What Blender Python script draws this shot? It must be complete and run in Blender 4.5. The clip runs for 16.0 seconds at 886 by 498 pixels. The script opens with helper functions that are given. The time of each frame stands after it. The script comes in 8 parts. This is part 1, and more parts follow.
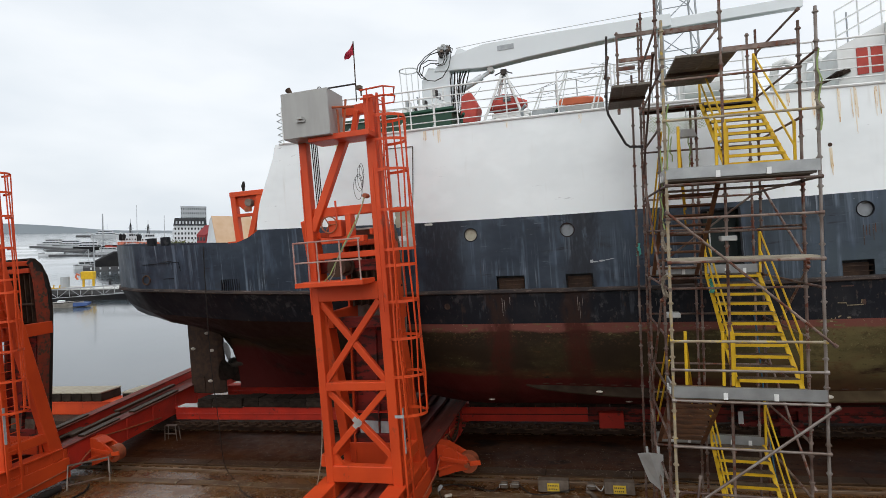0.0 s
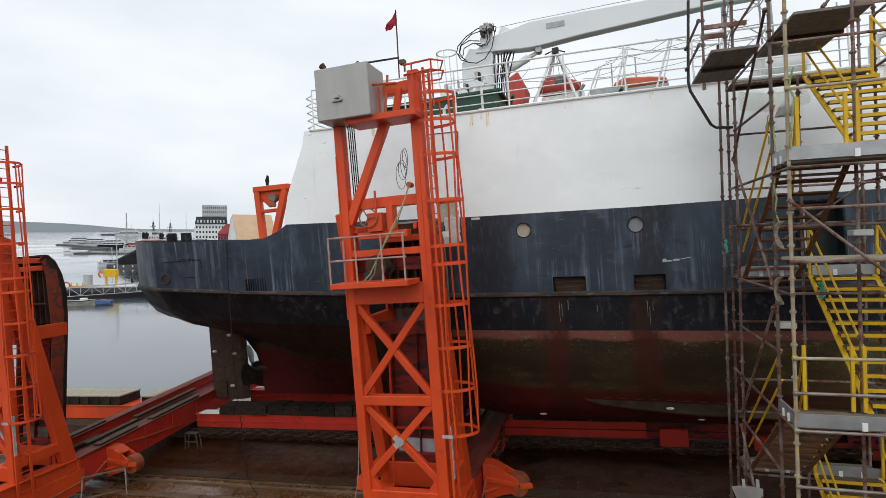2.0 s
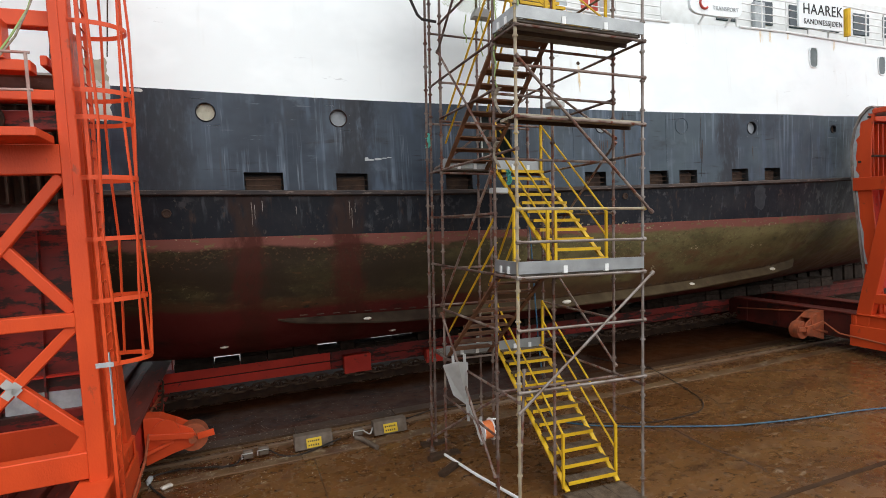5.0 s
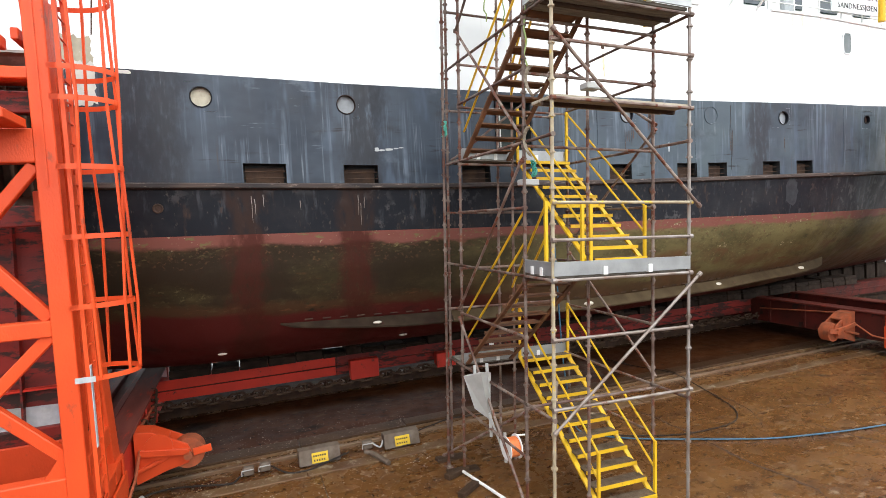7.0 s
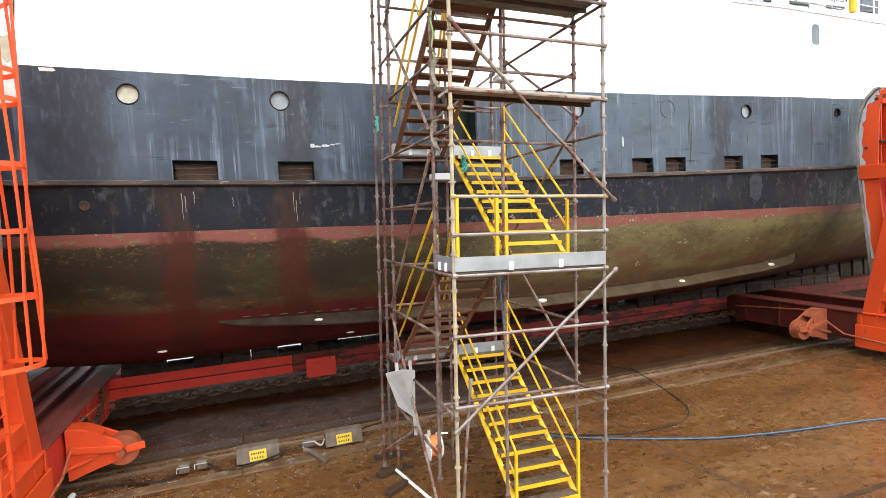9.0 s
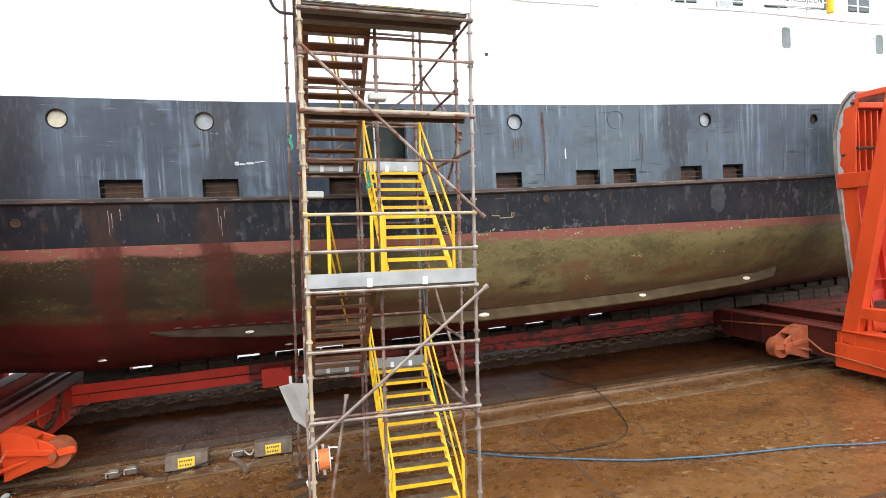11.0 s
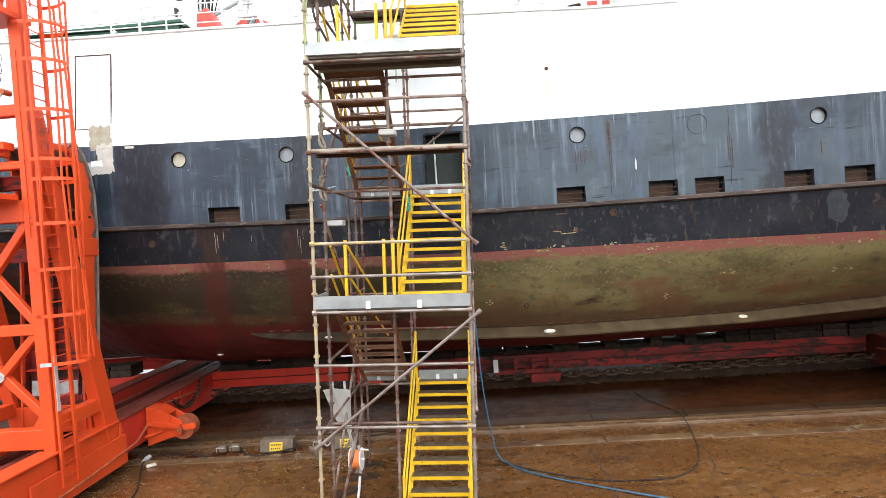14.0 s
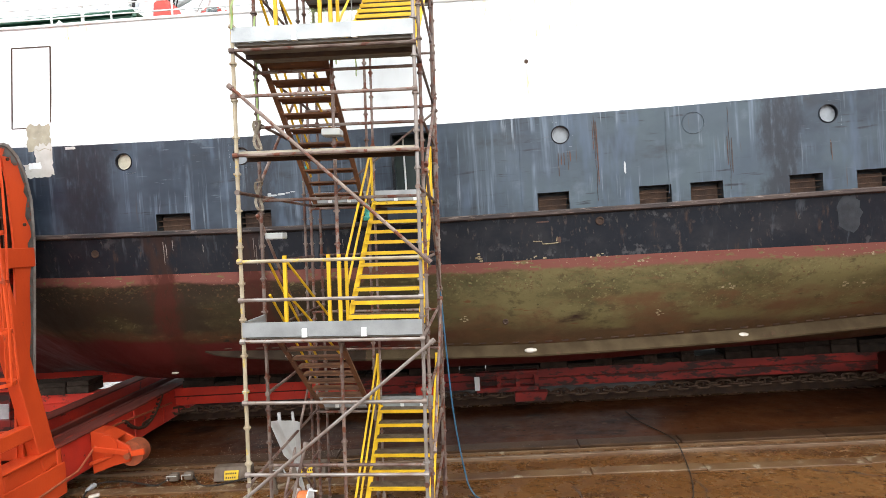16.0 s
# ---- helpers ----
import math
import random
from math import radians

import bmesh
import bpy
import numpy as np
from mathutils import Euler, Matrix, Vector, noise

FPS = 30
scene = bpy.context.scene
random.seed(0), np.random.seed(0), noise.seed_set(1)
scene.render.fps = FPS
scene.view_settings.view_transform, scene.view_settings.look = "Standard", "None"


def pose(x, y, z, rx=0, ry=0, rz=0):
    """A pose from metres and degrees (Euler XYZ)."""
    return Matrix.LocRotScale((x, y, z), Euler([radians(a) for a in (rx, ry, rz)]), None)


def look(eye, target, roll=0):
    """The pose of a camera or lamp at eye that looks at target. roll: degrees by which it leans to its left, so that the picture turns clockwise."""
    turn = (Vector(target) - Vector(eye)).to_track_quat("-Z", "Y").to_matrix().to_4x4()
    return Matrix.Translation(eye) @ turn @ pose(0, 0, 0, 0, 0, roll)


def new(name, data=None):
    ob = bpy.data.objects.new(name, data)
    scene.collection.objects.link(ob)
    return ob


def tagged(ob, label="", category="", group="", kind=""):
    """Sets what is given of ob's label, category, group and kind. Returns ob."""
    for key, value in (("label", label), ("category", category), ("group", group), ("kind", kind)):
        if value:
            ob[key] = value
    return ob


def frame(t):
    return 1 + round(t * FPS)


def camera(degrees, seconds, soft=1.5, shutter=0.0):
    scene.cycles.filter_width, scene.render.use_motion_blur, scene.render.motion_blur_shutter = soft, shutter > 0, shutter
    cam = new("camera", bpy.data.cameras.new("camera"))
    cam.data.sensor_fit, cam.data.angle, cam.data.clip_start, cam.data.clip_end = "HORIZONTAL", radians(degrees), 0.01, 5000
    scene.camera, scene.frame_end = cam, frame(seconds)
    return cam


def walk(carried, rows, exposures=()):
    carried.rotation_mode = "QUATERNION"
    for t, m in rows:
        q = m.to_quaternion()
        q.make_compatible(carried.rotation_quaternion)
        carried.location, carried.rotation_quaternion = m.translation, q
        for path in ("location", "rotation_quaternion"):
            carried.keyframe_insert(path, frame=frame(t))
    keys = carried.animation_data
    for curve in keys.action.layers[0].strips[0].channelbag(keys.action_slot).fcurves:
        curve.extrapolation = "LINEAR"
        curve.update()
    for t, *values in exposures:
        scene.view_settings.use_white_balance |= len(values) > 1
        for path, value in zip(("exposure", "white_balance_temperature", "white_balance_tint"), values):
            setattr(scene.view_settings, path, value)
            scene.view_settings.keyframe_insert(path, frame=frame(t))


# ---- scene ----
cam = camera(78.6, 16.0, 0.6)
PATH = [  # seconds, eye, target and roll, in slip coordinates
    (0, (-0.018, -0.039, 7.321), (-0.525, 1.896, 7.312), -4.5),
    (0.5, (-0.289, 0.074, 7.332), (-0.818, 2.003, 7.325), -4.4),
    (1, (-0.566, 0.410, 7.391), (-1.106, 2.336, 7.384), -4.3),
    (1.5, (-0.880, 0.914, 7.450), (-1.436, 2.835, 7.444), -4.3),
    (2, (-1.234, 1.363, 7.311), (-1.803, 3.280, 7.305), -4.3),
    (2.5, (-1.629, 1.717, 7.042), (-2.201, 3.633, 7.037), -4.2),
    (3, (-1.973, 2.001, 6.657), (-2.557, 3.914, 6.649), -4.1),
    (3.5, (-2.251, 2.295, 6.237), (-2.847, 4.204, 6.230), -4.0),
    (4, (-2.442, 2.569, 5.854), (-2.925, 4.510, 5.825), -3.9),
    (4.5, (-2.711, 2.819, 5.402), (-2.570, 4.812, 5.332), -3.3),
    (5, (-2.783, 3.086, 5.147), (-2.071, 4.952, 5.037), -3.0),
    (5.2, (-2.820, 3.223, 5.124), (-2.076, 5.076, 5.015), -3.1),
    (6.25, (-2.905, 3.80, 5.115), (-2.183, 5.661, 5.003), -3.05),
    (7.3, (-2.655, 4.198, 5.13), (-1.944, 6.063, 5.008), -3.1),
    (7.5, (-2.558, 4.185, 5.113), (-1.849, 6.051, 4.994), -3.2),
    (8, (-2.235, 4.097, 5.064), (-1.535, 5.966, 4.941), -3.2),
    (8.5, (-1.795, 3.915, 5.01), (-1.108, 5.789, 4.888), -3.2),
    (9, (-1.283, 3.71, 4.986), (-0.608, 5.589, 4.865), -3.3),
    (9.5, (-0.717, 3.468, 5.004), (-0.053, 5.351, 4.891), -3.3),
    (9.7, (-0.422, 3.367, 5.009), (0.228, 5.256, 4.911), -3.2),
    (11.8, (2.182, 2.58, 4.969), (2.637, 4.525, 4.889), -3.7),
    (12, (2.413, 2.507, 4.994), (2.861, 4.454, 4.912), -3.6),
    (12.5, (2.961, 2.286, 5.006), (3.395, 4.237, 4.926), -3.6),
    (13, (3.417, 2.143, 5.054), (3.482, 4.141, 4.998), -4.0),
    (13.5, (3.731, 2.116, 5.104), (3.628, 4.113, 5.061), -4.0),
    (14, (3.932, 2.159, 5.202), (3.825, 4.155, 5.161), -4.0),
    (14.5, (4.073, 2.276, 5.299), (3.968, 4.273, 5.259), -3.9),
    (15, (4.131, 2.51, 5.355), (4.023, 4.506, 5.313), -3.9),
    (15.5, (4.157, 2.931, 5.363), (4.041, 4.927, 5.322), -3.9),
    (16, (4.623, 3.414, 5.394), (4.505, 5.411, 5.351), -3.9),
]
SLOPE_X, SLOPE_Y = 4.7, -0.55  # the slip falls towards the stern
UP = Vector((math.tan(radians(SLOPE_X)), math.tan(radians(SLOPE_Y)), 1)).normalized()
SLIP = UP.rotation_difference(Vector((0, 0, 1))).to_matrix().to_4x4()
walk(cam, [(t, SLIP @ look(eye, target, roll)) for t, eye, target, roll in PATH],
     exposures=[(0, -0.2), (3.5, -0.17), (4.0, 0.0), (4.5, 0.22), (5.0, 0.38), (7.3, 1.29), (9.0, 1.52), (12.2, 1.53), (13.5, 1.38), (16.0, 1.29)])

# ---- world and light ----
world = bpy.data.worlds.new("world")
scene.world = world
world.use_nodes = True
SUN_EL, SUN_AZ = radians(46), radians(162)
wn = world.node_tree
wn.nodes.clear()
sky = wn.nodes.new("ShaderNodeTexSky")
sky.sky_type, sky.sun_disc, sky.sun_elevation, sky.sun_rotation = "NISHITA", False, SUN_EL, SUN_AZ
sky.air_density, sky.dust_density = 1.0, 4.0
wc = wn.nodes.new("ShaderNodeTexCoord")
wmap = wn.nodes.new("ShaderNodeMapping")
wmap.inputs["Scale"].default_value = (1, 1, 3.0)
wnoise = wn.nodes.new("ShaderNodeTexNoise")
wnoise.inputs["Scale"].default_value = 1.6
wnoise.inputs["Detail"].default_value = 5
wramp = wn.nodes.new("ShaderNodeValToRGB")
wramp.color_ramp.elements[0].position, wramp.color_ramp.elements[0].color = 0.36, (7.9, 8.6, 9.3, 1)
wramp.color_ramp.elements[1].position, wramp.color_ramp.elements[1].color = 0.60, (10.1, 10.5, 10.9, 1)
wmix = wn.nodes.new("ShaderNodeMix")
wmix.data_type = "RGBA"
wmix.inputs[0].default_value = 0.9
wbg = wn.nodes.new("ShaderNodeBackground")
wbg.inputs["Strength"].default_value = 0.115
wout = wn.nodes.new("ShaderNodeOutputWorld")
for a, b in ((wc.outputs["Generated"], wmap.inputs["Vector"]), (wmap.outputs[0], wnoise.inputs["Vector"]), (wnoise.outputs[0], wramp.inputs[0]),
             (sky.outputs[0], wmix.inputs[6]), (wramp.outputs[0], wmix.inputs[7]), (wmix.outputs[2], wbg.inputs["Color"]), (wbg.outputs[0], wout.inputs[0])):
    wn.links.new(a, b)
sun = new("sun", bpy.data.lights.new("sun", "SUN"))
sun.data.energy, sun.data.angle, sun.data.color = 1.4, radians(85), (1.0, 0.985, 0.96)
sun.matrix_world = look((4, -44, 46), (0, 0, 0))


# ---- materials ----
def mat(name, c1, c2=None, rough=0.6, metal=0.0, scale=3.0, c3=None, wear=0.62, bump=0.15, fine=40.0, stretch=(1, 1, 1), rough2=None, var=0.0, spec=0.3):
    """Two tones mixed by a broad noise, a third in worn patches, fine relief."""
    m = bpy.data.materials.new(name)
    m.use_nodes = True
    nt = m.node_tree
    bsdf = nt.nodes["Principled BSDF"]
    bsdf.inputs["Roughness"].default_value, bsdf.inputs["Metallic"].default_value = rough, metal
    bsdf.inputs["Specular IOR Level"].default_value = spec
    co = nt.nodes.new("ShaderNodeTexCoord")
    mp = nt.nodes.new("ShaderNodeMapping")
    mp.inputs["Scale"].default_value = stretch
    nt.links.new(co.outputs["Object"], mp.inputs[0])
    n1 = nt.nodes.new("ShaderNodeTexNoise")
    n1.inputs["Scale"].default_value, n1.inputs["Detail"].default_value = scale, 6
    n2 = nt.nodes.new("ShaderNodeTexNoise")
    n2.inputs["Scale"].default_value, n2.inputs["Detail"].default_value = fine, 4
    for n in (n1, n2):
        nt.links.new(mp.outputs[0], n.inputs["Vector"])
    mix = nt.nodes.new("ShaderNodeMix")
    mix.data_type = "RGBA"
    mix.inputs[6].default_value, mix.inputs[7].default_value = (*c1, 1), (*(c2 or c1), 1)
    r1 = nt.nodes.new("ShaderNodeMapRange")
    r1.inputs[1].default_value, r1.inputs[2].default_value = 0.35, 0.65
    nt.links.new(n1.outputs[0], r1.inputs[0])
    nt.links.new(r1.outputs[0], mix.inputs[0])
    out = mix.outputs[2]
    if c3:
        n3 = nt.nodes.new("ShaderNodeTexNoise")
        n3.inputs["Scale"].default_value, n3.inputs["Detail"].default_value = scale * 2.3, 8
        n3.inputs["Roughness"].default_value = 0.7
        nt.links.new(mp.outputs[0], n3.inputs["Vector"])
        r3 = nt.nodes.new("ShaderNodeMapRange")
        r3.inputs[1].default_value, r3.inputs[2].default_value = wear, wear + 0.06
        nt.links.new(n3.outputs[0], r3.inputs[0])
        m3 = nt.nodes.new("ShaderNodeMix")
        m3.data_type = "RGBA"
        m3.inputs[7].default_value = (*c3, 1)
        nt.links.new(out, m3.inputs[6])
        nt.links.new(r3.outputs[0], m3.inputs[0])
        out = m3.outputs[2]
    if var:
        oi = nt.nodes.new("ShaderNodeObjectInfo")
        hs = nt.nodes.new("ShaderNodeHueSaturation")
        rv = nt.nodes.new("ShaderNodeMapRange")
        rv.inputs[3].default_value, rv.inputs[4].default_value = 1 - var, 1 + var
        nt.links.new(oi.outputs["Random"], rv.inputs[0])
        nt.links.new(rv.outputs[0], hs.inputs["Value"])
        nt.links.new(out, hs.inputs["Color"])
        out = hs.outputs[0]
    nt.links.new(out, bsdf.inputs["Base Color"])
    if rough2 is not None:
        rr = nt.nodes.new("ShaderNodeMapRange")
        rr.inputs[1].default_value, rr.inputs[2].default_value = 0.4, 0.6
        rr.inputs[3].default_value, rr.inputs[4].default_value = rough, rough2
        nt.links.new(n1.outputs[0], rr.inputs[0])
        nt.links.new(rr.outputs[0], bsdf.inputs["Roughness"])
    if bump:
        bp = nt.nodes.new("ShaderNodeBump")
        bp.inputs["Strength"].default_value, bp.inputs["Distance"].default_value = bump, 0.02
        nt.links.new(n2.outputs[0], bp.inputs["Height"])
        nt.links.new(bp.outputs[0], bsdf.inputs["Normal"])
    return m


ORANGE = mat("orange_paint", (0.66, 0.076, 0.016), (0.53, 0.056, 0.014), 0.45, scale=1.0, c3=(0.30, 0.055, 0.025), wear=0.61, stretch=(1, 1, 0.5), bump=0.2)
RED_GIRDER = mat("red_girder_paint", (0.55, 0.036, 0.018), (0.42, 0.03, 0.018), 0.5, scale=1.5, c3=(0.10, 0.03, 0.02), wear=0.6)


def hull_mat(name, base, tones, rough=0.5, bump=0.2, stains=(), stain_col=(0.10, 0.02, 0.012), sheer=False, spec=0.5, k=1.0):
    """Ship's side paint: layers of (colour, scale xyz, noise scale, threshold, softness, lowest z, highest z, optional grain detail, optional broad mask), then dark rust stains at given x.
    With sheer set, heights count from the waterline, which falls forward."""
    m = bpy.data.materials.new(name)
    m.use_nodes = True
    nt = m.node_tree
    bsdf = nt.nodes["Principled BSDF"]
    bsdf.inputs["Specular IOR Level"].default_value = spec
    co = nt.nodes.new("ShaderNodeTexCoord")
    sep = nt.nodes.new("ShaderNodeSeparateXYZ")
    nt.links.new(co.outputs["Object"], sep.inputs[0])

    def noise_of(stretch, scale, detail=7):
        mp = nt.nodes.new("ShaderNodeMapping")
        mp.inputs["Scale"].default_value = stretch
        nt.links.new(co.outputs["Object"], mp.inputs[0])
        n = nt.nodes.new("ShaderNodeTexNoise")
        n.inputs["Scale"].default_value, n.inputs["Detail"].default_value, n.inputs["Roughness"].default_value = scale, detail, 0.62
        nt.links.new(mp.outputs[0], n.inputs["Vector"])
        return n.outputs[0]

    def ramp(v, a, b):
        r = nt.nodes.new("ShaderNodeMapRange")
        r.interpolation_type = "SMOOTHSTEP"
        r.inputs[1].default_value, r.inputs[2].default_value = a, b
        nt.links.new(v, r.inputs[0])
        return r.outputs[0]

    def op(kind, a, b):
        n = nt.nodes.new("ShaderNodeMath")
        n.operation = kind
        for k, v in enumerate((a, b)):
            if isinstance(v, (int, float)):
                n.inputs[k].default_value = v
            else:
                nt.links.new(v, n.inputs[k])
        return n.outputs[0]

    def mixed(f, a, col):
        n = nt.nodes.new("ShaderNodeMix")
        n.data_type = "RGBA"
        nt.links.new(f, n.inputs[0])
        nt.links.new(a, n.inputs[6])
        n.inputs[7].default_value = (*col, 1)
        return n.outputs[2]

    rgb = nt.nodes.new("ShaderNodeRGB")
    rgb.outputs[0].default_value = (*(c * k for c in base), 1)
    out = rgb.outputs[0]
    wob = noise_of((0.6, 0.6, 1.5), 1.3)
    height = sep.outputs[2]
    if sheer:
        height = op("SUBTRACT", height, 5.28 - 1.65)
        for xa, xb, fall in ((-11, -0.6, 0.35), (-0.6, 9, 0.2), (9, 16, 0.11)):
            r = nt.nodes.new("ShaderNodeMapRange")
            r.inputs[1].default_value, r.inputs[2].default_value, r.inputs[4].default_value = xa, xb, fall
            nt.links.new(sep.outputs[0], r.inputs[0])
            height = op("ADD", height, r.outputs[0])
    for tone in tones:
        col, stretch, scale, th, soft, z0, z1 = tone[:7]
        f = ramp(noise_of(stretch, scale, tone[7] if len(tone) > 7 else 7), th, th + soft)
        if len(tone) > 8:
            f = op("MULTIPLY", f, ramp(noise_of(tone[8], 1.0, 3), tone[9], tone[9] + 0.14))
        if z0 is not None:
            amp = tone[10] if len(tone) > 10 else 1.0
            zz = op("ADD", height, op("MULTIPLY", op("SUBTRACT", wob, 0.5), amp))
            f = op("MULTIPLY", f, ramp(zz, z0, z0 + 0.3 * amp))
            f = op("MULTIPLY", f, ramp(zz, z1 + 0.3 * amp, z1))
        if len(tone) > 11:
            along = op("ADD", sep.outputs[0], op("MULTIPLY", op("SUBTRACT", wob, 0.5), 4.0))
            f = op("MULTIPLY", f, ramp(along, tone[12], tone[11]))
        out = mixed(f, out, tuple(c * k for c in col))
    edge = noise_of((1.4, 1, 0.8), 1.6)
    for x, w in stains:
        d = op("ABSOLUTE", op("SUBTRACT", sep.outputs[0], x), 0)
        d = op("ADD", d, op("MULTIPLY", op("SUBTRACT", edge, 0.5), 1.1))
        f = op("MULTIPLY", ramp(d, w * 1.15, w * 0.35), ramp(noise_of((3, 3, 1), 3.0), 0.2, 0.55))
        out = mixed(op("MULTIPLY", f, 0.85), out, stain_col)
    nt.links.new(out, bsdf.inputs["Base Color"])
    rv = nt.nodes.new("ShaderNodeMapRange")
    rv.inputs[1].default_value, rv.inputs[2].default_value, rv.inputs[3].default_value, rv.inputs[4].default_value = 0.35, 0.65, rough - 0.08, rough + 0.12
    nt.links.new(noise_of((1, 1, 0.4), 2.0), rv.inputs[0])
    nt.links.new(rv.outputs[0], bsdf.inputs["Roughness"])
    bp = nt.nodes.new("ShaderNodeBump")
    bp.inputs["Strength"].default_value, bp.inputs["Distance"].default_value = bump, 0.03
    nt.links.new(op("ADD", noise_of((0.7, 0.7, 1.0), 1.2, 3), op("MULTIPLY", noise_of((1, 1, 1), 30), 0.25)), bp.inputs["Height"])
    nt.links.new(bp.outputs[0], bsdf.inputs["Normal"])
    return m


BLACK_HULL = hull_mat("black_hull_paint", (0.016, 0.024, 0.038), [
    ((0.037, 0.051, 0.071), (0.35, 0.5, 0.5), 1.0, 0.36, 0.26, None, None, 4),
    ((0.054, 0.075, 0.088), (0.4, 1, 0.5), 1.0, 0.30, 0.40, None, None, 5, (1, 1, 1), 0.1, 1.0, 7.0, 1.5),
    ((0.020, 0.024, 0.029), (0.55, 1, 1.1), 1.0, 0.54, 0.22, None, None, 5),
    ((0.012, 0.013, 0.018), (0.7, 1, 7.0), 1.3, 0.58, 0.12, None, None, 4, (0.6, 1, 0.7), 0.45),
    ((0.056, 0.078, 0.112), (2.2, 1, 0.5), 1.2, 0.48, 0.22, None, None, 3, (0.5, 1, 0.5), 0.42),
    ((0.105, 0.135, 0.175), (6.0, 1, 0.22), 1.1, 0.51, 0.24, None, None, 4, (0.7, 1, 0.7), 0.42),
    ((0.23, 0.265, 0.31), (11.0, 1, 0.28), 1.0, 0.56, 0.20, None, None, 4.5, (0.8, 1, 0.7), 0.48),
    ((0.090, 0.112, 0.140), (0.9, 1, 1.1), 1.3, 0.53, 0.24, None, None, 6, (0.4, 1, 0.5), 0.44),
    ((0.085, 0.102, 0.125), (1.0, 1, 11.0), 1.6, 0.63, 0.08, None, None, 5, (0.5, 1, 0.6), 0.48),
    ((0.055, 0.034, 0.026), (7.0, 1, 0.5), 1.0, 0.63, 0.08, None, None, 3, (0.4, 1, 0.4), 0.52)], 0.42, 0.10, [(-0.1, 0.5), (-4.1, 0.75), (11.2, 0.5)], (0.012, 0.013, 0.018), spec=0.30)
SLOT_STAINS = [(-2.58, 0.46), (-0.36, 0.44)]
BOTTOM_HULL = hull_mat("fouled_red_bottom_paint", (0.080, 0.013, 0.011), [
    ((0.060, 0.030, 0.015), (0.4, 0.4, 0.8), 1.0, 0.16, 0.16, -1.75, 0.2, 5, (1, 1, 1), 0.1, 0.6),
    ((0.052, 0.042, 0.018), (0.35, 0.35, 0.9), 1.0, 0.18, 0.22, -1.45, 0.2, 6, (1, 1, 1), 0.1, 0.7),
    ((0.098, 0.076, 0.032), (0.8, 0.8, 2.0), 1.0, 0.47, 0.16, -1.35, 0.2, 7),
    ((0.052, 0.046, 0.019), (0.9, 0.9, 1.8), 1.2, 0.54, 0.10, -1.3, -0.25, 7),
    ((0.100, 0.050, 0.025), (1.1, 1.1, 4.0), 1.1, 0.59, 0.10, -1.9, -0.45, 6),
    ((0.020, 0.018, 0.012), (1.6, 1.6, 2.6), 1.6, 0.60, 0.08, -1.9, -0.3, 7),
    ((0.12, 0.098, 0.046), (5.0, 5.0, 5.0), 2.2, 0.57, 0.12, -1.2, -0.2, 5),
    ((0.030, 0.030, 0.014), (6.0, 6.0, 6.0), 2.6, 0.60, 0.06, -1.3, -0.2, 5),
    ((0.075, 0.044, 0.022), (0.5, 0.5, 1.0), 1.0, 0.2, 0.2, -2.5, -1.5, 6, (1, 1, 1), 0.1, 0.5, 5.0, 1.0),
    ((0.135, 0.112, 0.048), (0.6, 0.6, 1.2), 1.0, 0.28, 0.36, -1.75, -0.1, 6, (1, 1, 1), 0.1, 0.8, 6.0, 1.0),
    ((0.064, 0.056, 0.024), (0.7, 0.7, 1.3), 1.2, 0.58, 0.2, -1.4, -0.35, 6),
    ((0.075, 0.058, 0.026), (2.2, 2.2, 3.6), 1.3, 0.53, 0.14, -1.7, -0.2, 9),
    ((0.050, 0.042, 0.019), (3.6, 3.6, 4.4), 1.8, 0.58, 0.18, -1.6, -0.2, 8),
    ((0.165, 0.145, 0.066), (6.0, 6.0, 7.0), 2.0, 0.57, 0.08, -1.5, -0.15, 7, (0.6, 0.6, 0.9), 0.44),
    ((0.115, 0.052, 0.022), (1.3, 1.3, 6.0), 1.2, 0.60, 0.10, -1.9, -0.9, 8),
    ((0.026, 0.017, 0.010), (0.5, 0.5, 1.2), 1.0, 0.22, 0.3, -1.5, 0.0, 6, (1, 1, 1), 0.1, 0.8, 0.0, 5.0),
    ((0.105, 0.055, 0.026), (0.9, 0.9, 1.6), 1.0, 0.42, 0.24, -2.4, -1.05, 7, (1, 1, 1), 0.1, 0.9, 6.0, 1.0),
    ((0.095, 0.050, 0.025), (5.0, 5.0, 6.0), 2.4, 0.54, 0.16, -0.80, -0.22, 7),
    ((0.180, 0.066, 0.052), (0.6, 0.6, 1.0), 1.0, 0.22, 0.10, -0.30, 1.0, 5, (0.3, 0.3, 0.3), 0.1, 0.35),
    ((0.17, 0.060, 0.045), (1.4, 1, 4.0), 1.3, 0.50, 0.14, -0.34, 1.0, 6),
    ((0.15, 0.125, 0.055), (2.6, 1, 6.0), 1.4, 0.56, 0.10, -0.5, 0.1, 7),
    ((0.33, 0.29, 0.19), (4.0, 4, 6.0), 3.0, 0.64, 0.04, -0.35, 0.1, 6),
    ((0.030, 0.014, 0.011), (0.5, 0.5, 0.8), 1.0, 0.2, 0.2, -0.8, 0.6, 5, (1, 1, 1), 0.1, 0.6, -9.5, -5.5),
    ((0.028, 0.013, 0.010), (0.5, 0.5, 1.4), 0.9, 0.58, 0.12, -3.5, -1.5, 6)], 0.58, 0.4, SLOT_STAINS, (0.048, 0.012, 0.008), sheer=True, spec=0.14, k=0.90)
BOOT_HULL = BOTTOM_HULL
